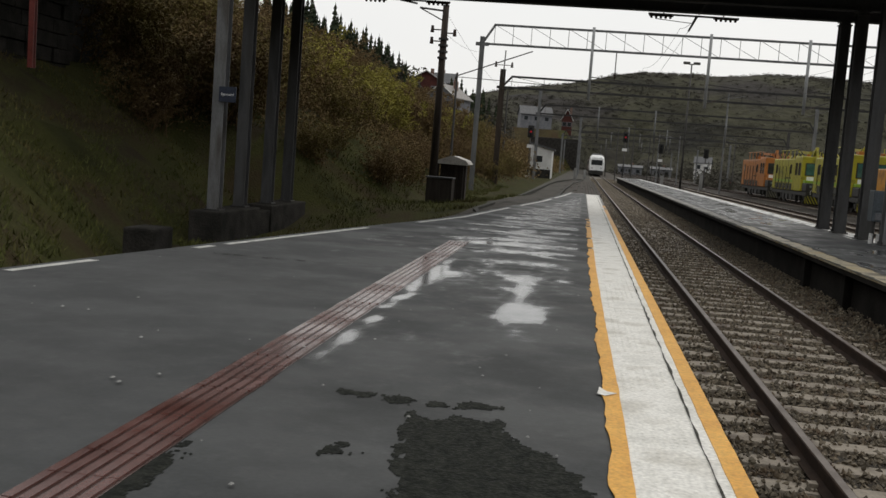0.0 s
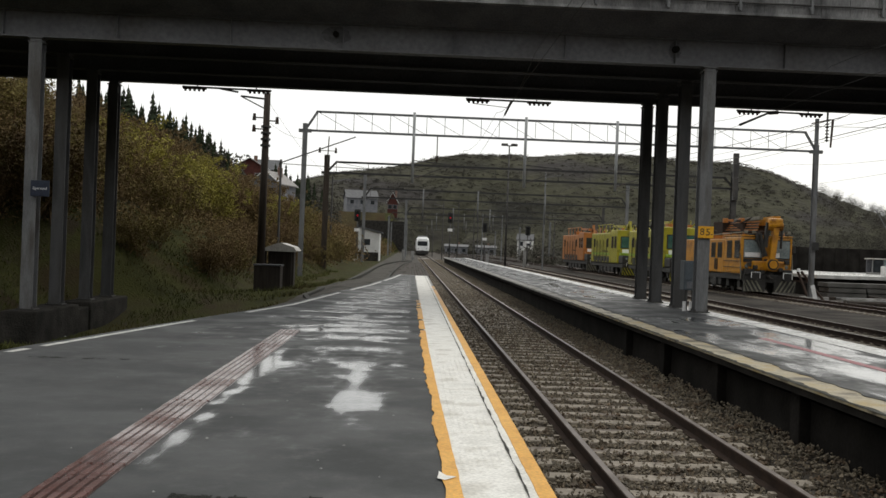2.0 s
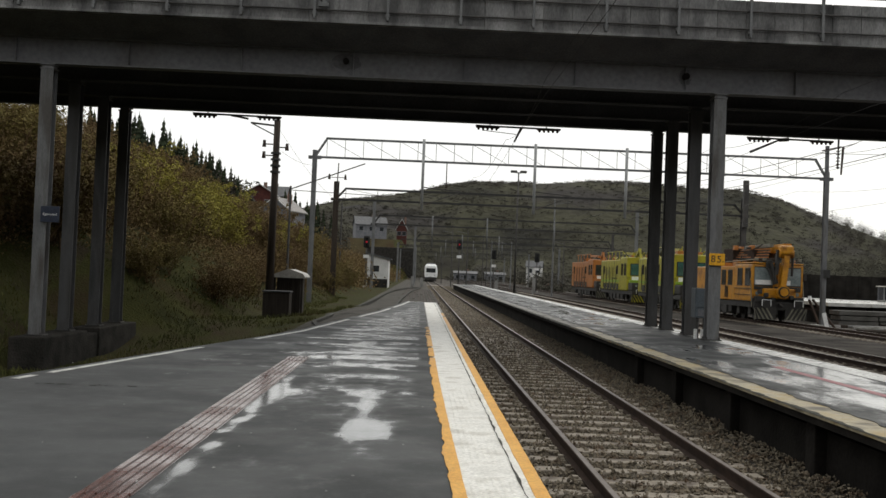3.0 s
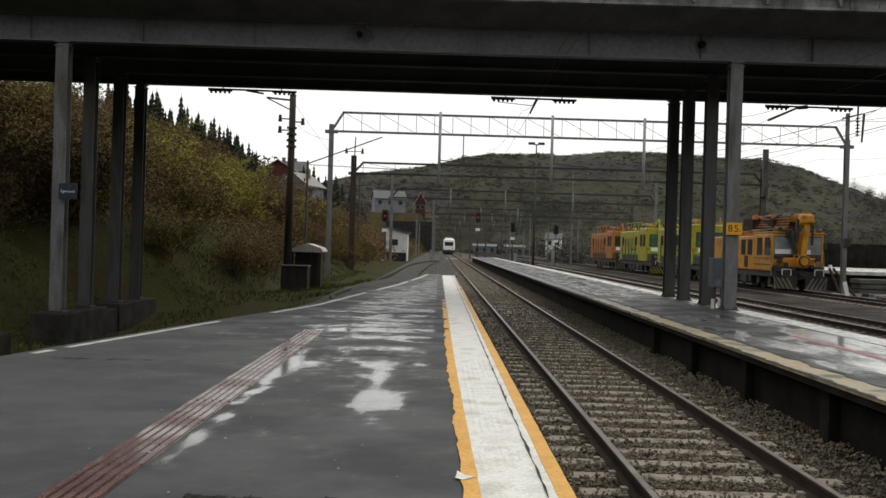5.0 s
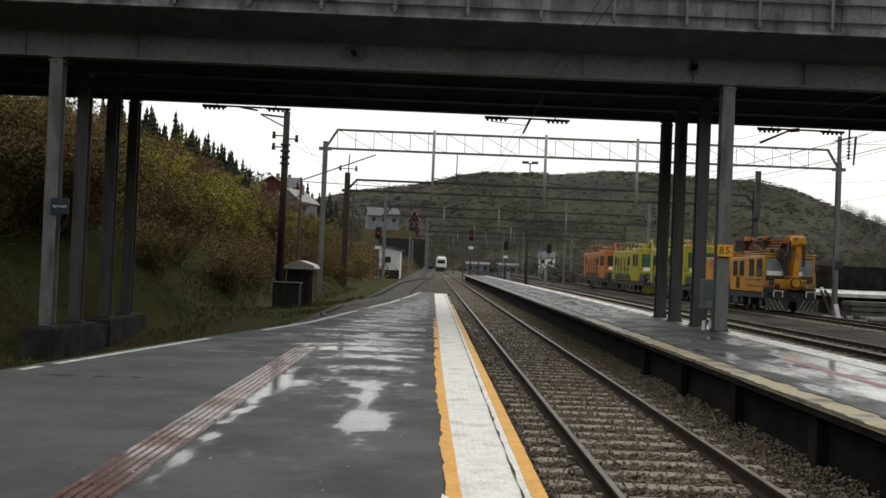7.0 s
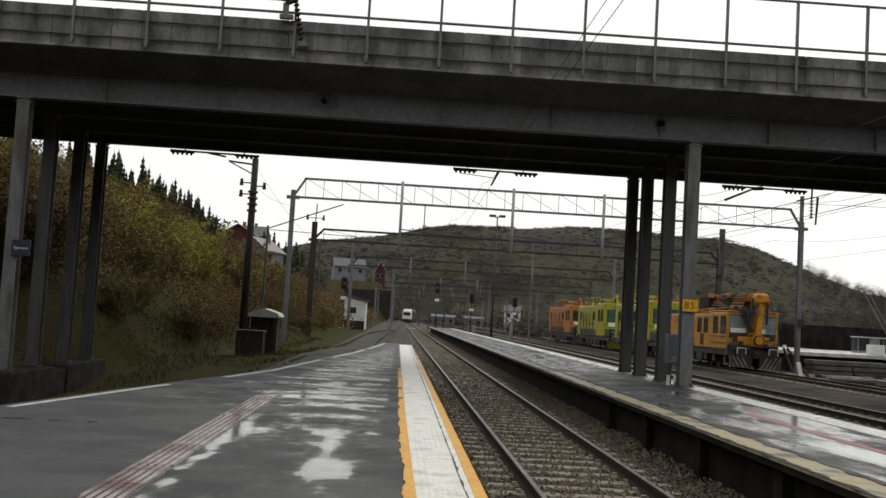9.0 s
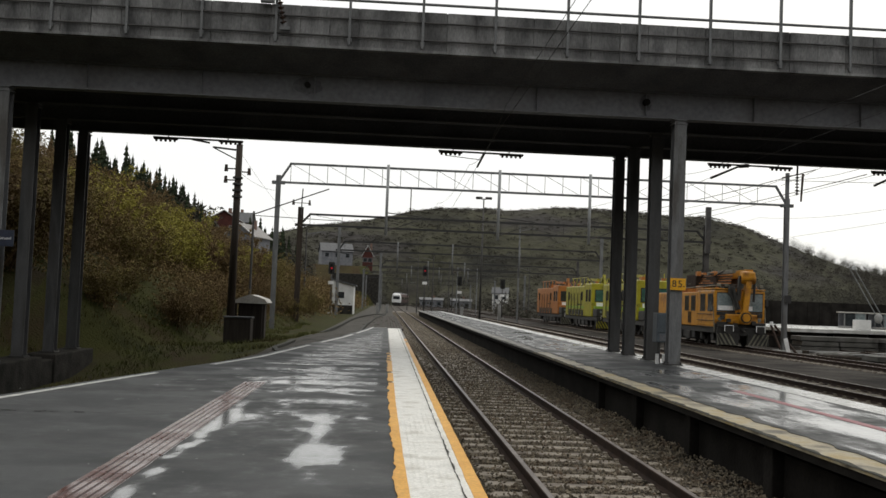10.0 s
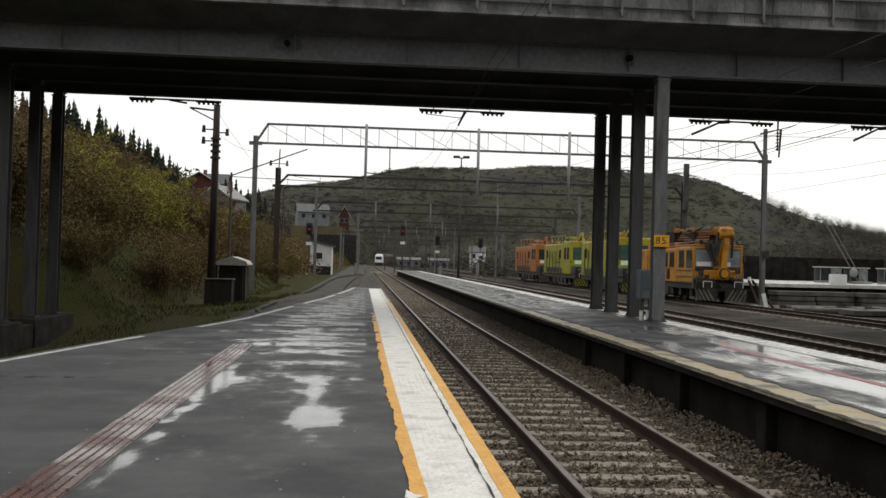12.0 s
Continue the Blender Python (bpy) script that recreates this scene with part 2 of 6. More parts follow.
M["glass"] = surface("dark_window_glass", (0.02, 0.024, 0.027), (0.035, 0.04, 0.044), 0.08, 2, 10, bump=0, local=True)
# pale teal base puts reflected sky into the crane's panes
M["glass_pale"] = surface("sky_pale_glass", (0.17, 0.205, 0.21), (0.26, 0.30, 0.305), 0.08, 2, 10, bump=0, local=True)
M["glass_teal"] = surface("teal_tinted_glass", (0.03, 0.09, 0.08), (0.05, 0.13, 0.115), 0.1, 2, 10, bump=0, local=True)
M["orange"] = surface("orange_vehicle_paint", (0.42, 0.175, 0.006), (0.52, 0.23, 0.009), 0.42, 1.6, 25, third=(0.26, 0.1, 0.008), bump=0.05, local=True)
M["rust_orange"] = surface("faded_orange_vehicle_paint", (0.34, 0.115, 0.015), (0.42, 0.15, 0.022), 0.5, 1.6, 25, third=(0.24, 0.075, 0.018), bump=0.05, local=True)
M["lemon"] = surface("lemon_yellow_vehicle_paint", (0.29, 0.262, 0.012), (0.37, 0.335, 0.015), 0.42, 1.6, 25, third=(0.16, 0.145, 0.015), bump=0.05, local=True)
M["lime"] = surface("lime_green_panel_paint", (0.20, 0.34, 0.025), (0.27, 0.4, 0.035), 0.42, 1.6, 25, bump=0.05, local=True)
M["chassis"] = surface("black_greasy_chassis", (0.012, 0.011, 0.01), (0.028, 0.026, 0.023), 0.6, 3, 40, bump=0.3, local=True, height=0.006)
M["stripe_pale"] = surface("dirty_pale_stripe", (0.11, 0.105, 0.08), (0.2, 0.19, 0.145), 0.6, 3, 30, bump=0.05, local=True)
M["train_white"] = surface("white_train_paint", (0.82, 0.83, 0.83), (0.86, 0.87, 0.87), 0.35, 1, 10, bump=0, local=True, coat=0.3)
M["train_side"] = surface("dark_red_grey_train_side", (0.07, 0.035, 0.035), (0.1, 0.055, 0.052), 0.4, 1, 10, bump=0, local=True)
M["train_grey"] = surface("grey_train_roof", (0.22, 0.23, 0.24), (0.3, 0.31, 0.32), 0.5, 1, 10, bump=0, local=True)
M["sign_orange"] = surface("orange_sign_enamel", (0.72, 0.34, 0.01), (0.78, 0.40, 0.02), 0.4, 5, 30, bump=0.02)
M["sign_blue"] = surface("dark_blue_sign_enamel", (0.018, 0.024, 0.045), (0.026, 0.034, 0.06), 0.4, 5, 30, bump=0.02)
M["sign_white"] = surface("white_sign_enamel", (0.7, 0.7, 0.7), (0.78, 0.78, 0.78), 0.4, 5, 30, bump=0.02)
M["black"] = surface("matt_black_paint", (0.012, 0.012, 0.012), (0.022, 0.022, 0.022), 0.6, 5, 30, bump=0.05)
M["blue_grey"] = surface("blue_grey_cabinet_paint", (0.06, 0.078, 0.095), (0.1, 0.12, 0.138), 0.5, 2, 30, bump=0.05)
M["insulator"] = surface("brown_glazed_insulator", (0.03, 0.017, 0.013), (0.05, 0.028, 0.02), 0.25, 5, 30, bump=0.02)
M["roof_sheet"] = surface("pale_weathered_sheet", (0.36, 0.34, 0.31), (0.46, 0.44, 0.41), 0.6, 2, 25, third=(0.3, 0.28, 0.24), bump=0.2)
M["hut"] = surface("dark_stained_boards", (0.028, 0.023, 0.02), (0.05, 0.042, 0.036), 0.8, 2, 30, stretch=(6, 6, 0.5), bump=0.3)
M["old_slab"] = surface("dark_weathered_slab", (0.05, 0.048, 0.044), (0.09, 0.087, 0.08), 0.8, 1.2, 20, third=(0.12, 0.117, 0.11), bump=0.3)
M["slab"] = surface("pale_concrete_slab", (0.17, 0.17, 0.165), (0.26, 0.26, 0.255), 0.7, 1.2, 20, bump=0.2)
M["tyre_red"] = surface("dull_red_paint", (0.12, 0.025, 0.02), (0.16, 0.035, 0.03), 0.4, 2, 20, bump=0)


def glow(name, colour, strength):
    m = bpy.data.materials.new(name)
    m.use_nodes = True
    b = m.node_tree.nodes["Principled BSDF"]
    b.inputs["Base Color"].default_value = (*colour, 1)
    b.inputs["Emission Color"].default_value = (*colour, 1)
    b.inputs["Emission Strength"].default_value = strength
    return m


M["red_glow"] = glow("red_signal_light", (0.7, 0.02, 0.04), 0.3)


# ---- mesh helpers ----
def add_box(bm, x0, y0, z0, x1, y1, z1, bevel=0.0, m=None):
    r = bmesh.ops.create_cube(bm, size=1.0)
    t = Matrix.Translation(((x0 + x1) / 2, (y0 + y1) / 2, (z0 + z1) / 2)) @ Matrix.Diagonal((x1 - x0, y1 - y0, z1 - z0, 1))
    bmesh.ops.transform(bm, matrix=(m @ t) if m else t, verts=r["verts"])
    if bevel:
        edges = list({e for v in r["verts"] for e in v.link_edges})
        bmesh.ops.bevel(bm, geom=edges, offset=bevel, segments=2, affect="EDGES", profile=0.6)
    return bm


def add_rod(bm, a, b, r0, r1=None, n=8, caps=True):
    a, b = Vector(a), Vector(b)
    d = b - a
    rot = d.to_track_quat("Z", "Y").to_matrix().to_4x4()
    m = Matrix.Translation((a + b) / 2) @ rot
    bmesh.ops.create_cone(bm, cap_ends=caps, segments=n, radius1=r0, radius2=r0 if r1 is None else r1, depth=d.length, matrix=m)
    return bm


def add_beam(bm, a, b, w, h, up=(0, 0, 1)):
    """A square bar from a to b, w wide and h high."""
    a, b = Vector(a), Vector(b)
    y = (b - a).normalized()
    x = y.cross(Vector(up)).normalized()
    z = x.cross(y)
    m = Matrix.Identity(4)
    for i in range(3):
        m[i][0], m[i][1], m[i][2], m[i][3] = x[i], y[i], z[i], ((a + b) / 2)[i]
    return add_box(bm, -w / 2, -(b - a).length / 2, -h / 2, w / 2, (b - a).length / 2, h / 2, m=m)


def add_h_section(bm, x, y, z0, z1, w=0.29, d=0.3, web=0.02, flange=0.025):
    add_box(bm, x - w / 2, y - d / 2, z0, x + w / 2, y - d / 2 + flange, z1)
    add_box(bm, x - w / 2, y + d / 2 - flange, z0, x + w / 2, y + d / 2, z1)
    add_box(bm, x - web / 2, y - d / 2 + flange, z0, x + web / 2, y + d / 2 - flange, z1)
    return bm


def part(name, bm, material, parent=None, label="", smooth=False):
    me = bpy.data.meshes.new(name)
    bm.to_mesh(me)
    bm.free()
    me.materials.append(material)
    if smooth:
        # added box fills the open gap below the frame with black
        me.polygons.foreach_set("use_smooth", [True] * len(me.polygons))
    ob = new(name, me)
    if parent is not None:
        ob.parent = parent
    if label:
        ob["label"] = label
    return ob


def mesh_ob(name, verts, faces, material, parent=None, smooth=False):
    me = bpy.data.meshes.new(name)
    me.from_pydata(verts, [], faces)
    for mat in material if isinstance(material, list) else [material]:
        me.materials.append(mat)
    if smooth:
        me.polygons.foreach_set("use_smooth", [True] * len(me.polygons))
    ob = new(name, me)
    if parent is not None:
        ob.parent = parent
    return ob


def thing(name, label, category, at=(0, 0, 0), group="", kind=""):
    ob = new(name)
    ob.location = at
    ob.empty_display_size = 0.2
    return tagged(ob, label, category, group, kind)


def lettering(name, words, size, m, material, parent):
    cu = bpy.data.curves.new(name, "FONT")
    cu.body, cu.size, cu.align_x, cu.align_y, cu.extrude = words, size, "CENTER", "CENTER", 0.002
    tmp = bpy.data.objects.new(name, cu)
    scene.collection.objects.link(tmp)
    me = bpy.data.meshes.new_from_object(tmp.evaluated_get(bpy.context.evaluated_depsgraph_get()))
    bpy.data.objects.remove(tmp)
    me.materials.clear()
    me.materials.append(material)
    ob = new(name, me)
    ob.parent = parent
    ob.matrix_basis = m
    return ob


def B():
    return bmesh.new()


def lerp_table(table, v):
    """Value at v of a table of (place, value) pairs."""
    return float(np.interp(v, [p for p, _ in table], [q for _, q in table]))


def smooth01(v):
    v = min(1.0, max(0.0, v))
    return v * v * (3 - 2 * v)


# ---- ground ----
EDGE = [(-40, -5.7), (4, -5.5), (8.3, -5.15), (11.7, -4.55), (15.6, -3.85), (18.2, -3.3), (21.5, -2.7), (26.7, -2.2), (33.5, -1.5), (41.3, -0.95), (46, -0.7)]
FOOT = [(-40, -6.2), (6, -6.0), (10, -6.2), (15, -7.6), (21, -9.7), (30, -9.9), (33, -8.0), (38, -6.4), (60, -5.3), (90, -4.9), (104, -6.6), (118, -6.6), (125, -5.5), (170, -5.0), (260, -6.0), (400, -8.0)]
CAP = [(-40, 9), (20, 9.0), (35, 11.0), (60, 13.5), (95, 14.5), (118, 11.5), (140, 9.8), (200, 9.6), (300, 9.0), (500, 20)]
SLOPE = [(30, 0.8), (45, 0.76), (70, 0.64), (90, 0.58), (130, 0.55)]
RIDGE = [(-700, 22), (-300, 18), (-90, 26), (-21, 37.5), (1, 41), (25, 46), (56, 47), (80, 49.5), (108, 49), (136, 47.5), (161, 47), (178, 43.5), (192, 38.5), (206, 33.5), (225, 27), (300, 12), (420, 6), (900, 4)]


def main_x(y):
    """The x of the main track's centre: straight, then bearing away to the right."""
    return 2.43 + 0.00062 * max(0.0, y - 285.0) ** 2


def ground_height(x, y):
    edge, foot = lerp_table(EDGE, y), lerp_table(FOOT, y)
    if x > edge:
        z = -0.77
    elif x > foot:
        k = (edge - x) / max(0.5, edge - foot)
        deep = 0.43 + 0.75 * smooth01((34 - y) / 6)
        z = -0.07 - deep * smooth01(k * (1.2 if y > 34 else 1.8))
        if y > 44:
            z = -0.5
    else:
        d = foot - x
        cap = lerp_table(CAP, y)
        z = -0.5 - 0.75 * smooth01((34 - y) / 6) * max(0.0, 1 - d / 6) + cap * (1 - math.exp(-lerp_table(SLOPE, y) * d / cap)) + 0.18 * noise.noise((x * 0.5, y * 0.5, 0)) * min(1, d)
        z += 0.03 * max(0, -x - 30)
    if 44 < y and edge < x < 1.0:
        z = max(z, -0.56)
    far = smooth01((y - 345) / 165) if y < 900 else 1
    if 340 < y < 445:
        far *= 1 - (1 - smooth01((abs(x - main_x(y)) - 5) / 9)) * smooth01((445 - y) / 45)
    if far > 0:
        angle_x = x * 500.0 / max(y, 1.0)
        h = lerp_table(RIDGE, angle_x) * (max(y, 345.0) / 500.0 if y < 520 else 1.04)
        h += 2.2 * noise.fractal((x * 0.02, y * 0.02, 3.0), 0.9, 2.0, 4) * far
        z = max(z, -0.77) * (1 - far) + h * far
    if 258 < y < 345 and x < -2.4:
        z = max(z, 9.9 * smooth01((-2.4 - x) / 3.0) * smooth01((y - 258) / 14) * smooth01((345 - y) / 12))
    # unseen rise behind the camera, added to block low sky light
    if y < -40:
        z += 60 * smooth01((-40 - y) / 160)
    if x > 60:
        z += 2.0 * smooth01((x - 60) / 200) * (1 - far)
    return z


def axis(*runs):
    out = []
    for a, b, step in runs:
        out += list(np.arange(a, b, step))
    return out + [runs[-1][1]]


def build_ground():
    xs = axis((-1600, -400, 120), (-400, -100, 20), (-100, -40, 5), (-40, -22, 1.5), (-22, 4, 0.4), (4, 30, 2), (30, 100, 7), (100, 400, 20), (400, 1600, 120))
    ys = axis((-600, -60, 60), (-60, 0, 4), (0, 50, 0.6), (50, 130, 1.5), (130, 340, 8), (340, 560, 6), (560, 1000, 60), (1000, 2600, 200))
    verts = [(x, y, ground_height(x, y)) for y in ys for x in xs]
    nx = len(xs)
    faces, slots = [], []
    for j in range(len(ys) - 1):
        for i in range(nx - 1):
            faces.append((j * nx + i, j * nx + i + 1, (j + 1) * nx + i + 1, (j + 1) * nx + i))
            x, y = (xs[i] + xs[i + 1]) / 2, (ys[j] + ys[j + 1]) / 2
            edge, foot = lerp_table(EDGE, y), lerp_table(FOOT, y)
            wob = 0.7 * noise.noise((x * 0.7, y * 0.5, 5.0))
            if y > 345:
                s = 4
            elif x > 26:
                s = 2 if y < 160 else 5
            elif x > edge:
                s = 0 if (y < 46 or x > 1.1) and x < 10.6 else (1 if x < 1.2 and x > -3.4 else 2)
                if 10.6 < x < 21:
                    s = 2
            elif y > 46 and x > -3.2:
                s = 1
            elif x > edge - (0.9 if y < 20 else 1.7) + wob * 0.5:
                s = 1
            elif x > foot - 6.5 + wob * 3 and y < 48:
                s = 6 if noise.noise((x * 0.4, y * 0.3, 9.0)) > -0.15 else 3
            elif x > foot - 1 + wob:
                s = 6
            else:
                s = 5
            slots.append(s)
    g = mesh_ob("ground", verts, faces, [M["ballast"], M["gravel"], M["yard"], M["soil"], M["heath"], M["scrub"], M["turf"]], smooth=True)
    g.data.polygons.foreach_set("material_index", slots)
    return tagged(g, "ballast, gravel, turf bank, heath hills and an added rise behind, under overcast sky", "ground", kind="structure")


build_ground()


# ---- platforms ----
def prism(bm, outline, z0, z1):
    """An upright slab over an outline of (x, y) points."""
    low = [bm.verts.new((x, y, z0)) for x, y in outline]
    top = [bm.verts.new((x, y, z1)) for x, y in outline]
    n = len(outline)
    bm.faces.new(top)
    bm.faces.new(low[::-1])
    for i in range(n):
        bm.faces.new((low[i], low[(i + 1) % n], top[(i + 1) % n], top[i]))
    bmesh.ops.recalc_face_normals(bm, faces=bm.faces)
    return bm


def left_edge(y):
    return lerp_table(EDGE, y)


def yl(y):
    return lerp_table([(-40, 0.14), (5.5, 0.128), (9, 0.098), (13, 0.08), (45, 0.075)], y)


platform_1 = thing("platform_main", "wet dark asphalt platform with white and yellow edge stripe", "platform", kind="structure")
ys_p = [-40, -20, 0] + list(np.arange(2, 46.1, 1.0))
side = [(left_edge(y) + 0.05 * noise.noise((y * 1.3, 0, 0)), y) for y in ys_p]
part("asphalt_surface", prism(B(), [(yl(-40) + 0.03, -40), (yl(46) + 0.03, 46)] + side[::-1], -0.9, -0.004), M["asphalt"], platform_1)
part("edge_slab", prism(B(), [(yl(-40) + 0.034, -40), (0.722, -40), (0.722, 46), (yl(46) + 0.034, 46)], -0.16, -0.003), M["concrete"], platform_1)
part("edge_wall", add_box(B(), 0.33, -40, -0.9, 0.55, 46, -0.165), M["concrete"], platform_1)
bm = B()
vs = [bm.verts.new(p) for p in ((-0.7, 46, 0), (0.70, 46, 0), (0.70, 60, -0.52), (-1.1, 60, -0.52), (-0.7, 46, -0.9), (0.70, 46, -0.9), (0.70, 60, -0.9), (-1.1, 60, -0.9))]
for f in ((0, 1, 2, 3), (0, 4, 5, 1), (1, 5, 6, 2), (2, 6, 7, 3), (3, 7, 4, 0)):
    bm.faces.new([vs[i] for i in f])
bmesh.ops.recalc_face_normals(bm, faces=bm.faces)
part("end_ramp", bm, M["gravel"], platform_1)


def ragged_band(name, y0, y1, step, left, right, z, material, parent, rag_l=0.0, rag_r=0.0, seed=0.0, thick=0.004, skip=None):
    """A flat painted band along y with uneven edges; left and right give x at y."""
    verts, faces = [], []
    ys = list(np.arange(y0, y1 + step * 0.5, step))
    for y in ys:
        a = left(y) + rag_l * noise.fractal((y * 2.3, seed, 0.3), 0.8, 2.1, 3)
        b = right(y) + rag_r * noise.fractal((y * 2.6, seed + 7, 0.9), 0.8, 2.1, 3)
        verts += [(a, y, z), (b, y, z), (a, y, z - thick), (b, y, z - thick)]
    for i in range(len(ys) - 1):
        if skip and skip((ys[i] + ys[i + 1]) / 2):
            continue
        k = i * 4
        faces += [(k, k + 1, k + 5, k + 4), (k, k + 4, k + 6, k + 2), (k + 1, k + 3, k + 7, k + 5)]
    return mesh_ob(name, verts, faces, material, parent)


stripe = thing("edge_stripe", "worn white platform edge stripe between ragged yellow lines", "road marking", kind="structure")
ragged_band("white_band", -20, 45.3, 0.25, lambda y: yl(y) + 0.07, lambda y: 0.645, 0.0045, M["white_strip"], stripe, 0.008, 0.008, 3.0)
ragged_band("yellow_line", -20, 25, 0.06, yl, lambda y: yl(y) + 0.088, 0.0085, M["yellow_line"], stripe, 0.03, 0.004, 1.0,
            skip=lambda y: y > 15 and noise.noise((y * 1.4, 2.0, 0)) > 0.42 - (y - 15) * 0.03)
ragged_band("yellow_line", -20, 34, 0.06, lambda y: 0.625, lambda y: 0.718, 0.0085, M["yellow_line"], stripe, 0.006, 0.004, 5.0,
            skip=lambda y: y > 28 and noise.noise((y * 1.1, 6.0, 0)) > 0.1)
ragged_band("joint", -20, 45, 0.05, lambda y: 0.565 + 0.006 * noise.noise((y * 3, 1, 1)), lambda y: 0.573 + 0.008 * noise.noise((y * 4, 4, 1)), 0.0125, M["crack"], stripe, 0.006, 0.012, 9.0,
            skip=lambda y: noise.noise((y * 2.2, 8.0, 0)) > 0.5)


bm = B()
bm.faces.new([bm.verts.new((x, y, 0.0125)) for x, y in ((0.085, 5.78), (0.13, 5.74), (0.2, 5.83), (0.14, 5.86), (0.1, 5.97), (0.095, 5.88))])
part("paint_flake", bm, M["white_strip"], stripe, "bare white flake in the yellow line")


def stud_field():
    verts, faces = [], []
    for j in range(190):
        for i in range(6):
            x, y = 0.25 + i * 0.05, 1.5 + j * 0.055
            if noise.noise((x * 3, y * 1.5, 4)) > 0.12:
                continue
            k = len(verts)
            for r, z in ((0.014, 0.0045), (0.009, 0.0075)):
                verts += [(x + r * math.cos(a * math.pi / 3), y + r * math.sin(a * math.pi / 3), z) for a in range(6)]
            faces += [(k + a, k + (a + 1) % 6, k + 6 + (a + 1) % 6, k + 6 + a) for a in range(6)] + [tuple(k + 6 + a for a in range(6))]
    ob = mesh_ob("tactile_studs", verts, faces, M["white_strip"], stripe)
    ob["kind"] = "stuff"


stud_field()

# dashed white line along the rear of the asphalt
rear = thing("rear_line", "broken white painted line along the asphalt's rear edge", "road marking", kind="structure")
for a, b in ((-6, 2), (4, 7.0), (8.2, 9.4), (11.2, 11.6), (11.9, 16.4), (18.6, 27.2), (29, 36.2), (37.5, 46)):
    ragged_band("dash", a, b, 0.2, lambda y: left_edge(y) + 0.14, lambda y: left_edge(y) + 0.235, 0.0045, M["white_line"], rear, 0.012, 0.012, a)
ragged_band("cross_line", 45.75, 45.95, 0.1, lambda y: -0.55, lambda y: 0.1, 0.0045, M["white_line"], rear)


# red-brown ribbed guidance tiles
guide = thing("guidance_strip", "red-brown ribbed tactile guidance tiles set in asphalt", "tactile paving", kind="structure")


def rib_tile():
    bm = B()
    add_box(bm, -0.158, 0.003, -0.02, 0.158, 0.297, 0.003)
    for i in range(5):
        x = -0.124 + i * 0.062
        add_box(bm, x - 0.019, 0.004, 0.003, x + 0.019, 0.296, 0.011)
    me = bpy.data.meshes.new("tile")
    bm.to_mesh(me)
    bm.free()
    me.materials.append(M["tactile"])
    me.materials.append(M["groove"])
    for f in me.polygons[:6]:
        f.material_index = 1
    return me


tile_mesh = rib_tile()
for i in range(58):
    t_ob = new("tile", tile_mesh)
    t_ob.parent = guide
    t_ob.location = (-1.85 + 0.006 * noise.noise((i * 0.9, 0, 0)), -2.2 + i * 0.3, 0.001 + 0.001 * noise.noise((i * 1.7, 3, 0)))


# rain lying on the asphalt
def blob(x, y, cx, cy, rx, ry):
    return math.exp(-((x - cx) / rx) ** 2 - ((y - cy) / ry) ** 2)


def wet_field(x, y):
    """How deep the rain stands at a place on the asphalt; above 0 it shows as a film, above 0.22 as standing water."""
    f = 0.34 * noise.fractal((x * 1.5, y * 1.2, 1.0), 0.75, 2.1, 5) + 0.24 * noise.fractal((x * 7, y * 4, 2.0), 0.8, 2.0, 3) - 0.14
    mid = math.exp(-((x + 0.95) / 0.95) ** 2)
    f += (0.44 * mid - 0.3) * (1 if y < 16 else 0.8) + smooth01((y - 10.5) / 5) * (0.62 * noise.fractal((x * 0.6, y * 1.25, 21.0), 0.7, 2.0, 3) + 0.13)
    pool = math.exp(-(((x + 0.51) / 0.23) ** 2) ** 2 - (((y - 8.6) / 0.52) ** 2) ** 2)
    f += 1.0 * pool + 0.6 * blob(x, y, -0.58, 9.9, 0.1, 0.9) + 0.34 * blob(x, y, -0.66, 11.0, 0.18, 0.26) + 0.28 * blob(x, y, -0.5, 7.1, 0.16, 0.6)
    f += (0.72 + 0.7 * noise.noise((0, y * 2.3, 7))) * math.exp(-((x + 1.61 - 0.07 * noise.noise((y * 1.9, 2, 2))) / 0.085) ** 2) * smooth01((y - 5.2) / 1.2) * smooth01((13.2 - y) / 2)
    f += 0.55 * blob(x, y, -1.55, 11.0, 0.3, 0.45) + 0.5 * blob(x, y, -1.6, 15.4, 0.35, 0.5) + 0.3 * blob(x, y, -2.12, 8.3, 0.12, 0.8)
    f -= 0.26 * smooth01((10.4 - y) / 2.5) + 1.2 * smooth01((x + 0.12) / 0.2) + 0.8 * smooth01((6.0 - y) / 2.5) * smooth01((x + 1.3) / 0.3)
    f -= 1.5 * smooth01((left_edge(y) + 0.9 - x) / 0.5)
    return f


def rain_sheet(name, z, label, x0, x1, y0, y1, sx, sy, field, left):
    """The top skin of the asphalt, with the depth of rain kept at each corner."""
    xs, ys = np.arange(x0, x1, sx), np.arange(y0, y1, sy)
    verts, faces, depth, seen = [], [], [], {}
    val = [[smooth01((field(x, y) + 0.33) / 0.98) for x in xs] for y in ys]

    def corner(i, j):
        if (i, j) not in seen:
            seen[(i, j)] = len(verts)
            verts.append((float(xs[i]), float(ys[j]), z))
            depth.append(val[j][i])
        return seen[(i, j)]

    for j in range(len(ys) - 1):
        for i in range(len(xs) - 1):
            if xs[i] > left(ys[j]) and xs[i] > left(ys[j + 1]):
                faces.append((corner(i, j), corner(i + 1, j), corner(i + 1, j + 1), corner(i, j + 1)))
    o = mesh_ob(name, verts, faces, M["asphalt"])
    o.data.attributes.new("wet", "FLOAT", "POINT").data.foreach_set("value", depth)
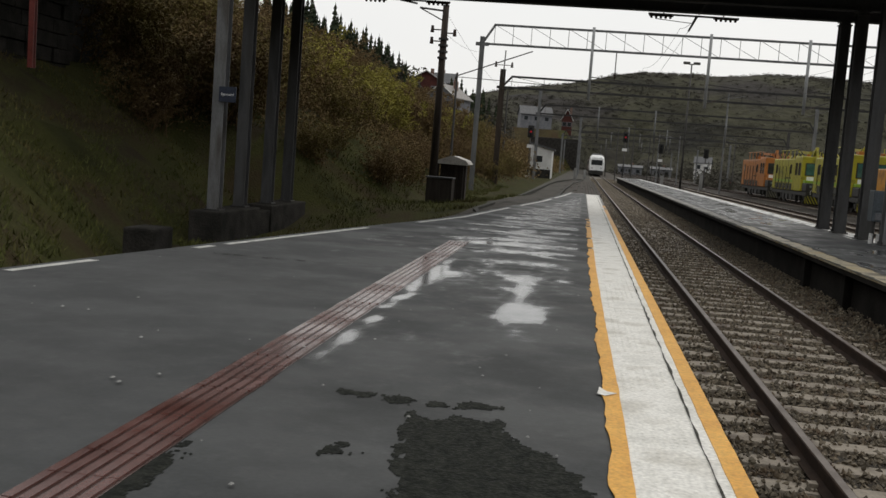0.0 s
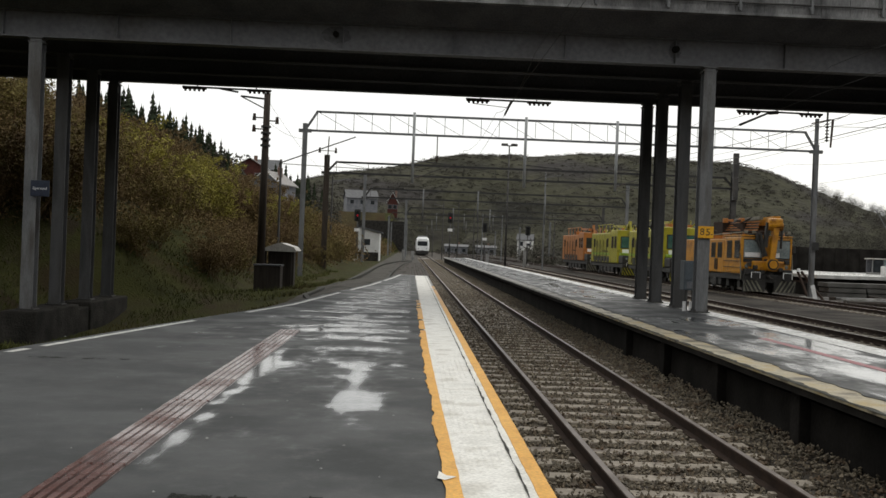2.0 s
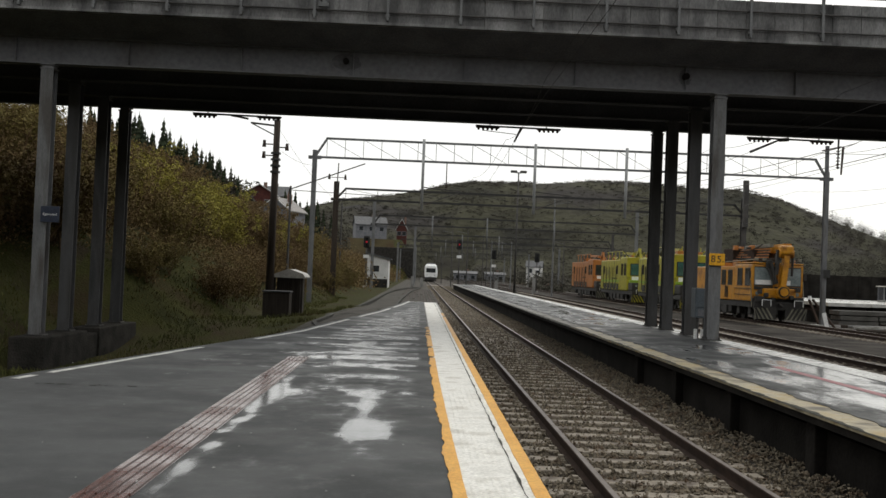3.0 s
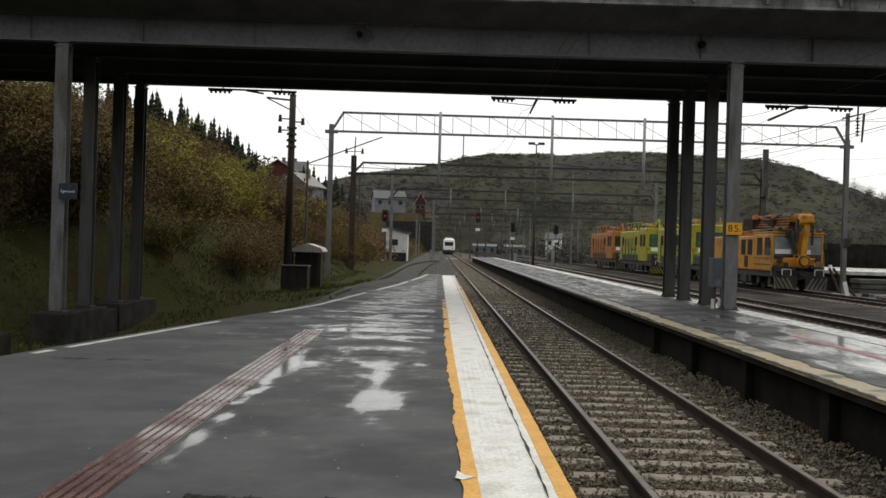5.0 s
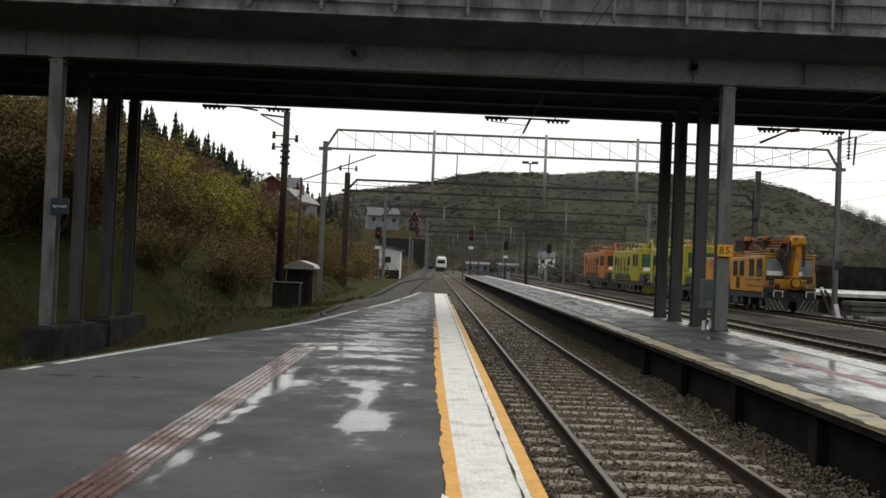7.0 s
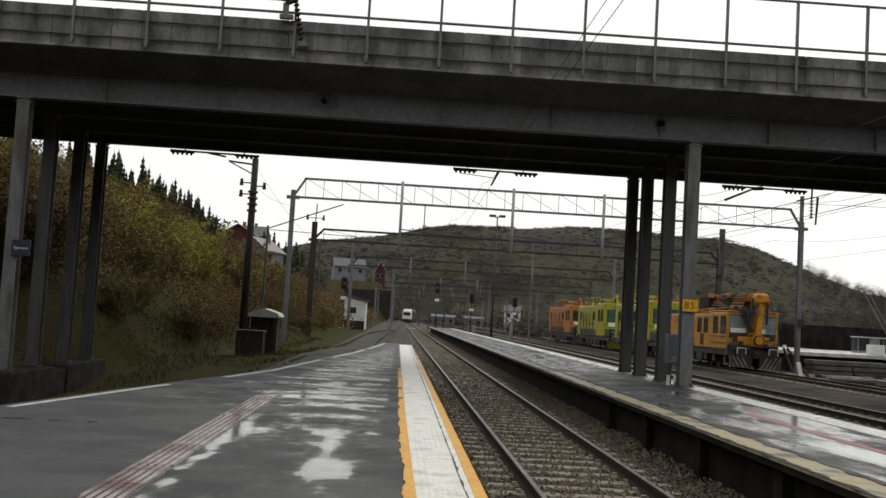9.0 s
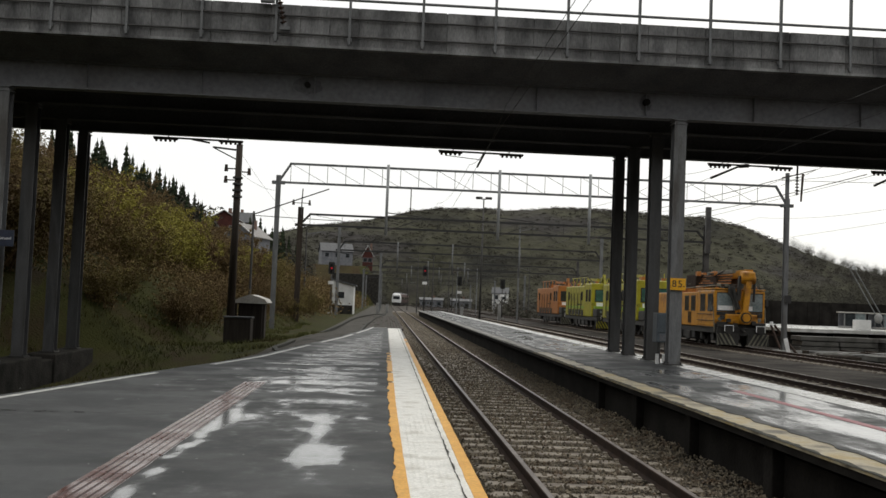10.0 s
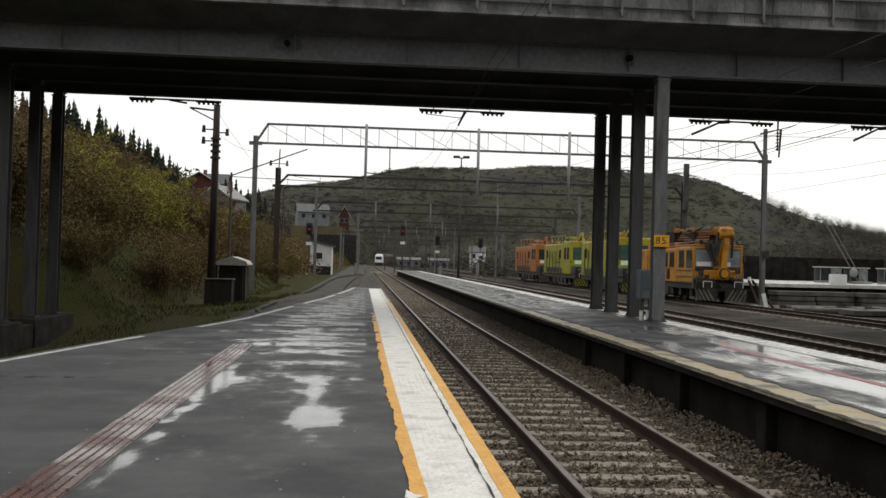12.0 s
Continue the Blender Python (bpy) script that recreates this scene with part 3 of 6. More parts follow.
    return tagged(o, label, "wet asphalt", kind="structure")


rain_sheet("wet_surface", 0.0, "dark asphalt with shallow rain puddles and wet film", -5.6, 0.13, 2.0, 45.9, 0.045, 0.1, wet_field, lambda y: left_edge(y) + 0.08)

# worn dark patches where the old asphalt shows
def worn_patch(x0, x1, y0, y1, depth, label):
    """A ragged-edged flat patch: the cells of a fine grid where depth(x, y) is above 0."""
    sx, sy = 0.012, 0.02
    verts, faces, seen = [], [], {}

    def corner(i, j):
        if (i, j) not in seen:
            seen[(i, j)] = len(verts)
            verts.append((x0 + i * sx, y0 + j * sy, 0.0028))
        return seen[(i, j)]

    for j in range(int((y1 - y0) / sy)):
        for i in range(int((x1 - x0) / sx)):
            x, y = x0 + (i + 0.5) * sx, y0 + (j + 0.5) * sy
            if depth(x, y) + 0.07 * noise.fractal((x * 9, y * 6, 3.0), 0.7, 2.1, 5) > 0:
                faces.append((corner(i, j), corner(i + 1, j), corner(i + 1, j + 1), corner(i, j + 1)))
    return tagged(mesh_ob("asphalt_patch", verts, faces, M["asphalt_old"]), label, "asphalt patch", "worn patches")


def main_patch(x, y):
    left = lerp_table([(3.0, -0.6), (3.7, -0.72), (4.3, -0.8), (4.9, -0.86)], y)
    right = lerp_table([(3.0, 0.02), (4.0, 0.02), (4.2, -0.01), (4.5, -0.18), (4.76, -0.34), (4.98, -0.46)], y)
    return min(x - left, right - x, (4.93 - y) * 0.7)


def streak(x, y):
    return 0.035 - abs(y - 5.2 - 0.06 * noise.noise((x * 3, 0, 0))) * 0.6 - 0.3 * max(0.0, abs(x + 0.85) - 0.33)


worn_patch(-1.1, 0.12, 2.6, 5.05, main_patch, "rough dark worn patch in the asphalt")
worn_patch(-1.3, -0.4, 5.0, 5.45, streak, "broken dark streak of worn asphalt")
worn_patch(-1.2, -0.9, 4.0, 4.35, lambda x, y: 0.05 - math.hypot(x + 1.05, (y - 4.18) * 0.6), "small dark worn spot in the asphalt")
worn_patch(-1.75, -1.5, 2.6, 4.1, lambda x, y: 0.07 - abs(x + 1.66) - 0.05 * smooth01((y - 3.6) / 0.5), "dark crumbled edge of asphalt beside the guidance tiles")
worn_patch(-4.3, -2.6, 10.7, 11.1, lambda x, y: -0.02 + 0.05 * (1 - abs(x + 3.4) / 0.9) - abs(y - 10.9 - 0.1 * (x + 3.4) * 0.5), "dark seam of patched asphalt")


def chips():
    """Pale chips and litter strewn on the asphalt."""
    rr = random.Random(14)
    verts, faces = [], []
    for i in range(70):
        y = 3.2 + 14 * rr.random() ** 1.6
        x, r = rr.uniform(-4.5, 0.05), rr.uniform(0.006, 0.016)
        k = len(verts)
        for j in range(5):
            a = j * 1.2566 + rr.uniform(-0.3, 0.3)
            verts.append((x + r * math.cos(a), y + 1.3 * r * math.sin(a), 0.0125))
        verts.append((x, y, 0.02))
        faces += [(k + j, k + (j + 1) % 5, k + 5) for j in range(5)]
    tagged(mesh_ob("stone_chips", verts, faces, M["slab"]), "pale stone chips strewn on the asphalt", "stone chips", kind="stuff")


chips()

# island platform
P2A, P2B, P2END = 4.05, 7.25, 131.0
platform_2 = thing("platform_island", "wet asphalt island platform on concrete legs, cream coping", "platform", kind="structure")
part("deck_slab", add_box(B(), P2A + 0.5, -40, -0.2, P2B - 0.55, P2END, 0.0), M["asphalt"], platform_2)
bm = B()
far_bm = B()
for i in range(58):
    y = -40 + i * 2.95
    dx = 0.012 * noise.noise((i * 0.8, 0, 4))
    add_box(bm if y < 25 else far_bm, P2A + dx, y, -0.018, P2A + 0.495, min(y + 2.94, P2END), 0.004 + 0.004 * noise.noise((i * 1.1, 2, 4)))
part("coping", bm, M["cream"], platform_2, "faded cream and yellow coping slabs")
part("far_coping", far_bm, M["concrete"], platform_2, "bare grey coping slabs")
ragged_band("worn_edge", -20, 120, 0.11, lambda y: P2A + 0.41 + 0.05 * noise.noise((y * 0.35, 4, 0)), lambda y: P2A + 0.505, 0.0125, M["asphalt"], platform_2, 0.075, 0.0, 33.0)
ragged_band("dirt_edge", -20, 120, 0.09, lambda y: P2A - 0.004, lambda y: P2A + 0.06 + 0.035 * noise.noise((y * 0.5, 9, 0)), 0.0125, M["crack"], platform_2, 0.0, 0.07, 51.0)
# beam, wall and legs have the shade under the edge in their colour
part("fascia", add_box(B(), P2A + 0.02, -40, -0.1, P2A + 0.49, P2END, -0.02, 0.0), M["under"], platform_2, "edge beam with the shade below the coping in its colour")
bm = B()
add_box(bm, P2B - 0.545, -40, -0.2, P2B, P2END, 0.004)
part("rear_coping", bm, M["pale"], platform_2, "pale wet rear coping")
part("red_guide_line", add_box(B(), 5.74, 4, -0.01, 5.88, 16.8, 0.0085), M["red_line"], platform_2, "thin red guidance line")
part("back_wall", add_box(B(), 4.3, -40, -0.95, 4.8, P2END, -0.2), M["under"], platform_2, "wall under the deck, coloured near black for shade")
leg = None
for i in range(21):
    y = -39.1 + i * 2.95
    if leg is None:
        bm = B()
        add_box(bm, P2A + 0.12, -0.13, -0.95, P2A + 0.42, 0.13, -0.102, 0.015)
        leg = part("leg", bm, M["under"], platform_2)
        leg.location = (0, y, 0)
    else:
        o = new("leg", leg.data)
        o.parent = platform_2
        o.location = (0, y, 0)


def wet_island(x, y):
    f = 0.7 * noise.fractal((x * 1.2, y * 0.4, 11.0), 0.75, 2.1, 5) + 0.15 * noise.fractal((x * 6, y * 3, 2.0), 0.8, 2.0, 3) + 0.15
    f += 0.25 * blob(x, y, 5.4, 12.0, 0.5, 3.0) + 0.25 * blob(x, y, 6.3, 15.5, 0.35, 2.5) - 0.12 - 0.4 * blob(x, y, 5.6, 25.0, 2.0, 4.0)
    return f - 1.5 * smooth01((P2A + 0.55 - x) / 0.1) - 1.5 * smooth01((x - P2B + 0.6) / 0.1)


rain_sheet("wet_surface", 0.0045, "island platform asphalt with rain puddles and wet film", P2A + 0.5, P2B - 0.54, 3.0, 130, 0.09, 0.28, wet_island, lambda y: 0)


# ---- tracks ----
RAIL_TOP = -0.57


def rail_mesh(length, bend=None):
    """A flat-bottomed rail along y, running surface at height 0."""
    prof = [(-0.07, -0.15), (0.07, -0.15), (0.07, -0.138), (0.012, -0.118), (0.012, -0.045), (0.036, -0.03), (0.036, -0.006), (0.028, 0.0), (-0.028, 0.0), (-0.036, -0.006), (-0.036, -0.03), (-0.012, -0.045), (-0.012, -0.118), (-0.07, -0.138)]
    n = len(prof)
    ys = [0.0] + ([length] if bend is None else list(np.arange(330.0, length + 1, 10.0)))
    verts = [(x + (bend(y) if bend else 0.0), y, z) for y in ys for x, z in prof]
    faces = [(k * n + i, k * n + (i + 1) % n, (k + 1) * n + (i + 1) % n, (k + 1) * n + i) for k in range(len(ys) - 1) for i in range(n)]
    me = bpy.data.meshes.new("rail")
    me.from_pydata(verts, [], faces)
    me.materials.append(M["rail"])
    me.materials.append(M["rail_top"])
    for k in range(len(ys) - 1):
        me.polygons[k * n + 7].material_index = 1
    return me


def sleeper_mesh():
    bm = B()
    add_box(bm, -1.25, -0.125, -0.2, 1.25, 0.125, 0.0, 0.02)
    for sx in (-0.753, 0.753):
        add_box(bm, sx - 0.13, -0.08, 0.0, sx + 0.13, 0.08, 0.012)
        for dx in (-0.11, 0.11):
            add_box(bm, sx + dx - 0.03, -0.04, 0.012, sx + dx + 0.03, 0.04, 0.04)
    me = bpy.data.meshes.new("sleeper")
    bm.to_mesh(me)
    bm.free()
    me.materials.append(M["sleeper"])
    return me


def SIDING(y):
    """The x of the siding's centre at y."""
    return 20.22 - 0.013 * y


SLEEPER = sleeper_mesh()
RAIL_LONG = rail_mesh(460)
RAIL_MAIN = rail_mesh(530, lambda y: main_x(y - 60) - 2.43)


def track(cx, y0, count, label, seed, askew=0.0):
    t = thing("rail_track", label, "railway track", (cx, 0, RAIL_TOP), "railway tracks", "structure")
    t.rotation_euler = (0, 0, askew)
    for sx in (-0.753, 0.753):
        r = new("rail", RAIL_MAIN if cx == 2.43 else RAIL_LONG)
        r.parent = t
        r.location = (sx, -60, 0)
    rr = random.Random(seed)
    for i in range(count):
        s = new("sleeper", SLEEPER)
        s.parent = t
        s.location = (rr.uniform(-0.03, 0.03), y0 + i * 0.6 + rr.uniform(-0.02, 0.02), -0.155 + rr.uniform(-0.008, 0.004))
        s.rotation_euler = (0, 0, rr.uniform(-0.012, 0.012))
    return t


track(2.43, 1.5, 290, "ballasted railway track with rusty rails and concrete sleepers", 1)
track(12.5, 14, 200, "rusty siding track with sleepers in dark ballast", 2)
track(SIDING(0), 20, 150, "rusty siding track under parked works vehicles", 3, 0.013)
track(8.95, 1.5, 60, "platform track behind the island platform", 4)
track(27.0, 34, 70, "rusty outer siding track", 5)


# ---- road bridge over the tracks ----
GIRDERS = (24.0, 25.95, 28.3, 30.2)
SOFFIT = 5.83
XA, XB = -18.5, 46.0
bridge = thing("road_bridge", "grey concrete road bridge on steel girders and slim steel columns", "bridge", kind="structure")
for gy in GIRDERS:
    bm = B()
    add_box(bm, XA, gy - 0.16, SOFFIT, XB, gy + 0.16, SOFFIT + 0.035)
    add_box(bm, XA, gy - 0.012, SOFFIT + 0.035, XB, gy + 0.012, SOFFIT + 0.62)
    add_box(bm, XA, gy - 0.13, SOFFIT + 0.62, XB, gy + 0.13, SOFFIT + 0.65)
    part("girder", bm, M["girder"] if gy < 24.5 else M["inner_girder"], bridge, "grey painted steel girder" if gy < 24.5 else "inner steel girder with underside shade in its paint")
for i in range(24):
    x = XA + 0.9 + i * 2.62
    part("stiffener", add_box(B(), x - 0.008, 23.87, SOFFIT + 0.037, x + 0.008, 23.986, SOFFIT + 0.618), M["girder"], bridge)
bm = B()
prof = [(22.95, 6.83), (22.75, 6.83), (22.75, 7.0), (31.45, 7.0), (31.45, 6.83), (31.2, 6.83), (30.6, 6.55), (30.4, 6.48), (23.8, 6.48), (23.6, 6.55)]
va = [bm.verts.new((XA, y, z)) for y, z in prof]
vb = [bm.verts.new((XB, y, z)) for y, z in prof]
for i in range(len(prof)):
    j = (i + 1) % len(prof)
    bm.faces.new((va[i], va[j], vb[j], vb[i]))
bm.faces.new(va)
bm.faces.new(vb[::-1])
bmesh.ops.recalc_face_normals(bm, faces=bm.faces)
part("deck", bm, M["soffit"], bridge, "dark blue-grey concrete deck")
for y0 in (22.68, 31.32):
    for i in range(16):
        x = XA + i * 3.92
        bm = B()
        add_box(bm, x + 0.001, y0 + 0.025, 6.80, x + 3.919, y0 + 0.155, 7.72)
        for k in range(6):
            xa = x + 0.006 + k * 0.6513
            for ya in (y0, y0 + 0.157):
                add_box(bm, xa + 0.007, ya, 6.86, xa + 0.645, ya + 0.023, 7.73)
        add_box(bm, x + 0.006, y0 - 0.025, 6.80, x + 3.914, y0 - 0.001, 6.86)
        part("parapet_panel", bm, M["parapet"], bridge)
    for z, r in ((7.07, 0.022), (7.47, 0.022), (7.89, 0.032), (8.97, 0.032)):
        yy = y0 - 0.055 if y0 < 25 else y0 + 0.235
        part("handrail" if z > 7.6 else "side_rail", add_rod(B(), (XA, yy, z), (XB, yy, z), r, n=8), M["galv"] if z > 7.6 else M["dark_steel"], bridge)
    rail_post = None
    for i in range(39):
        x = -15.72 + i * 1.628
        if rail_post is None:
            bm = B()
            yy = y0 - 0.06 if y0 < 25 else y0 + 0.24
            add_box(bm, -0.028, yy - 0.035, 6.88, 0.028, yy + 0.035, 8.99)
            for z in (7.0, 7.55):
                add_box(bm, -0.05, min(yy, y0 + 0.1), z - 0.04, 0.05, max(yy, y0 + 0.1), z + 0.04)
            rail_post = part("railing_post", bm, M["galv"], bridge)
            rail_post.location = (x, 0, 0)
        else:
            o = new("railing_post", rail_post.data)
            o.parent = bridge
            o.location = (x, 0, 0)
bm = B()
add_box(bm, XA, 23.0, 7.004, XB, 31.2, 7.08)
part("carriageway", bm, M["asphalt"], bridge)
# drain outlets through the near girder, each in a damp stain
for x, r, w in ((-2.05, 0.07, 0.34), (5.98, 0.08, 0.15)):
    bm = B()
    add_rod(bm, (x, 23.99, 6.22), (x, 23.83, 6.2), r, n=12)
    part("drain_outlet", bm, M["under"], bridge)
    bm = B()
    ring = [bm.verts.new((x + w * (1 + 0.5 * noise.noise((k * 0.9, x, 0))) * math.cos(k * 0.2618), 23.984, 6.2 + 0.2 * (1 + 0.4 * noise.noise((k * 0.7, x, 5))) * math.sin(k * 0.2618))) for k in range(24)]
    bm.faces.new(ring)
    part("damp_stain", bm, M["damp"], bridge, "dark damp stain")


def column_row(x, base, label):
    for gy, dx in zip(GIRDERS, (0.0, -0.02, -0.03, -0.01)):
        c = thing("bridge_column", label if gy < 24.5 else label.replace("grey", "shade-darkened"), "column", (x + dx, gy, base), "bridge columns", "structure")
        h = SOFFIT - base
        # columns behind the first have the deck's shade in their colour
        paint = M["column"] if gy < 24.5 else M["column_shaded"]
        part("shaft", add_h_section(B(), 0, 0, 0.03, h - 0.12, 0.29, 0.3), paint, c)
        bm = B()
        add_box(bm, -0.2, -0.2, 0.0, 0.2, 0.2, 0.03)
        for sx in (-0.15, 0.15):
            for sy in (-0.16, 0.16):
                add_rod(bm, (sx, sy, 0.03), (sx, sy, 0.08), 0.018, n=6)
        part("base_plate", bm, M["dark_steel"], c)
        bm = B()
        add_box(bm, -0.17, -0.17, h - 0.12, 0.17, 0.17, h - 0.09)
        add_box(bm, -0.13, -0.13, h - 0.09, 0.13, 0.13, h - 0.03)
        add_box(bm, -0.17, -0.17, h - 0.03, 0.17, 0.17, h - 0.002)
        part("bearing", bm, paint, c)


column_row(-8.97, -0.5, "grey steel bridge column on a low concrete plinth")
column_row(6.81, 0.0, "grey steel bridge column standing on the island platform")
column_row(22.5, -0.77, "grey steel bridge column in the yard")
plinth = thing("column_plinth", "dark mossy concrete plinth under the bridge columns", "plinth", kind="structure")
for i, (a, b) in enumerate(((23.4, 26.4), (27.4, 30.9))):
    part("plinth_block", add_box(B(), -9.38, a, -1.7, -8.56, b, -0.505, 0.04), M["rock"], plinth)
part("plinth_block", add_box(B(), -9.35, 26.42, -1.7, -8.6, 27.38, -0.62, 0.04), M["rock"], plinth)
part("kerb_block", add_box(B(), -8.7, 18.4, -1.2, -8.05, 19.3, -0.55, 0.05), M["rock"], plinth)

# bank-seat abutment of rough stone courses
abut = thing("bridge_abutment", "dark rough masonry abutment in the turf bank", "abutment", kind="structure")
rng = random.Random(5)
for r in range(10):
    y = 22.4
    while y < 28.0:
        w = 0.5 + 0.5 * rng.random()
        z = 2.2 + r * 0.42
        bm = add_box(B(), -16.9 + rng.uniform(-0.03, 0.03) - 0.1, y, z, -15.3 + rng.uniform(-0.04, 0.04), y + w - 0.03, z + 0.40, 0.03)
        part("stone", bm, M["rock"], abut)
        y += w
part("core", add_box(B(), -19.5, 22.5, 0.5, -15.6, 31.3, 6.45), M["rock"], abut)
bm = add_h_section(B(), 0, 0, 0, 3.2, 0.14, 0.14)
rp = part("guard_post", bm, M["tyre_red"], abut, "dull red steel post")
rp.location = (-13.45, 23.2, 2.6)
part("far_abutment", add_box(B(), 44.0, 22.5, -1.0, 48.0, 31.3, 6.45), M["rock"], abut)


# ---- signs and boxes on the columns ----
sb = thing("distance_sign", "small orange enamel sign with black numerals on a column", "sign", (6.83, 23.8, 1.91))
part("plate", add_box(B(), -0.185, -0.02, -0.14, 0.185, 0.0, 0.14, 0.006), M["sign_orange"], sb)
part("bracket", add_box(B(), -0.05, 0.0, -0.05, 0.05, 0.06, 0.05), M["dark_steel"], sb)
for dx, digit in ((-0.09, "8"), (0.05, "5")):
    lettering("numeral", digit, 0.23, pose(dx, -0.023, 0.0, 90, 0, 0), M["black"], sb)
part("dash", add_box(B(), 0.12, -0.026, -0.06, 0.16, -0.021, -0.04), M["black"], sb)
ns = thing("station_sign", "dark blue station name sign with white letters on a column", "sign", (-8.71, 23.78, 2.32))
part("plate", add_box(B(), -0.215, -0.025, -0.185, 0.215, 0.0, 0.185, 0.006), M["sign_blue"], ns)
part("bracket", add_box(B(), -0.2, 0.0, -0.03, -0.02, 0.07, 0.03), M["dark_steel"], ns)
lettering("station_name", "Egersund", 0.088, pose(0.0, -0.028, 0.0, 90, 0, 0), M["sign_white"], ns)
cab = thing("switch_cabinet", "small blue-grey steel switch cabinet between two columns", "cabinet", (6.78, 24.85, 0.0))
part("body", add_box(B(), -0.19, -0.2, 0.5, 0.17, 0.2, 1.22, 0.02), M["blue_grey"], cab)
part("door", add_box(B(), -0.16, -0.222, 0.75, 0.14, -0.202, 1.18, 0.008), M["blue_grey"], cab)
part("label_plate", add_box(B(), -0.12, -0.215, 0.54, 0.1, -0.203, 0.7, 0.004), M["far_white"], cab, "pale plate")
part("latch", add_box(B(), 0.04, -0.25, 0.9, 0.08, -0.223, 1.05), M["black"], cab)
part("conduit", add_rod(B(), (-0.1, -0.1, 0), (-0.1, -0.1, 0.5), 0.04), M["dark_steel"], cab)
part("conduit", add_rod(B(), (0.06, -0.1, 0), (0.06, -0.1, 0.5), 0.03), M["dark_steel"], cab)
for i, dx in enumerate((-0.08, 0.08)):
    bm = B()
    add_rod(bm, (6.6 + dx, 24.3, 0.004), (6.6 + dx, 24.3, 0.24), 0.045, 0.04, 10)
    o = part("bollard", bm, M["sign_white"])
    tagged(o, "short white marker stub beside the cabinet", "marker", "marker stubs")


# ---- traction poles, portals and wires ----
def insulator_string(bm, a, b, n=5, r=0.07):
    a, b = Vector(a), Vector(b)
    add_rod(bm, a, b, 0.022, n=6)
    d = (b - a).normalized()
    for i in range(n):
        c = a + (b - a) * ((i + 0.5) / n)
        add_rod(bm, c - d * 0.015, c + d * 0.02, r, r * 0.55, 8)
    return bm


def insulated_anchor(x, width, label, long_arm=False):
    """The feeder bar with two insulator strings under the bridge's far edge."""
    a = thing("wire_anchor", label, "insulator", (x, 31.75, 5.945), "wire anchors")
    part("bar", add_rod(B(), (-width / 2, 0, 0.04), (width / 2, 0, 0.02), 0.03, n=6), M["dark_steel"], a)
    for s in (-1, 1):
        bm = B()
        for k in range(5):
            xx = s * (width / 2 - 0.1 - k * 0.14)
            add_rod(bm, (xx, 0, 0.0), (xx, 0, -0.09), 0.05, 0.03, 8)
        add_rod(bm, (s * (width / 2 - 0.02), 0, -0.0), (s * (width / 2 - 0.75), 0, -0.0), 0.035, n=6)
        part("insulator_string", bm, M["insulator"], a)
        part("hanger", add_rod(B(), (s * width * 0.33, -0.1, 0.9), (s * width * 0.33, 0, 0.02), 0.02, n=6), M["dark_steel"], a)
    bm = B()
    if long_arm is None:
        add_rod(bm, (-0.2, 0, 0.02), (0.35, 0.02, -0.06), 0.03, n=8)
    elif long_arm:
        add_rod(bm, (-width * 0.46, 0, -0.42), (-0.35, 0.02, 0.0), 0.04, 0.03, 8)
        add_rod(bm, (-0.35, 0, 0.0), (-0.05, 0, 0.03), 0.06, n=8)
    else:
        add_rod(bm, (0.1, 0, 0.02), (-0.1, 0.1, -0.42), 0.045, 0.03, 8)
        add_rod(bm, (-width * 0.42, 0, -0.1), (-0.05, 0.05, -0.18), 0.012, n=5)
    part("drop_arm", bm, M["dark_steel"], a)
    return a


insulated_anchor(-5.99, 2.75, "dark feeder bar with insulators under the bridge edge", None)
insulated_anchor(2.77, 2.67, "dark feeder bar with insulators above the main track")
insulated_anchor(11.36, 2.75, "dark feeder bar with insulators above the sidings", True)
insulated_anchor(16.6, 2.6, "dark feeder bar with insulators above the outer sidings", True)
vs_i = thing("hanging_insulator", "dark insulator string hanging from the bridge edge", "insulator", (12.88, 31.72, 5.1))
part("insulator_string", insulator_string(B(), (0, 0, 0.0), (0.0, 0, 0.72), 7, 0.075), M["insulator"], vs_i)
part("rod", add_rod(B(), (0, 0, 0.7), (0, -0.05, 1.5), 0.03, n=6), M["dark_steel"], vs_i)

# feeder support standing on the bridge's near parapet
fs = thing("feeder_support", "black feeder arm with insulator strings on the parapet", "insulator", (-2.9, 22.55, 7.78))
bm = B()
add_rod(bm, (-0.45, 0, 1.4), (0.08, 0, 0.3), 0.12, 0.1, 10)
add_rod(bm, (0.04, 0, 0.38), (0.2, 0, 0.4), 0.09, n=8)
for k in range(6):
    z = 0.42 + 0.13 * k
    add_rod(bm, (0.02 - 0.063 * k, 0, z), (-0.01 - 0.063 * k, 0, z + 0.05), 0.155, 0.13, 10)
add_box(bm, -0.5, -0.07, 0.36, -0.12, 0.07, 0.46, 0.01)
add_box(bm, -0.58, -0.06, 0.58, -0.44, 0.06, 0.7, 0.02)
part("arm", bm, M["black"], fs)
part("insulator_string", insulator_string(B(), (0.18, 0, 0.42), (0.39, -0.03, -0.56), 9, 0.075), M["insulator"], fs)
bm = B()
add_box(bm, -0.14, -0.07, -0.06, 0.16, 0.07, 0.03)
add_box(bm, -0.08, -0.03, 0.03, 0.05, 0.03, 0.3)
part("switch_box", add_box(B(), -0.4, -0.05, 0.47, -0.22, 0.05, 0.68, 0.01), M["galv"], fs)
part("bracket", bm, M["galv"], fs, "pale clamp bracket")
bm = B()
add_box(bm, 0.3, -0.05, -0.66, 0.52, 0.05, -0.58)
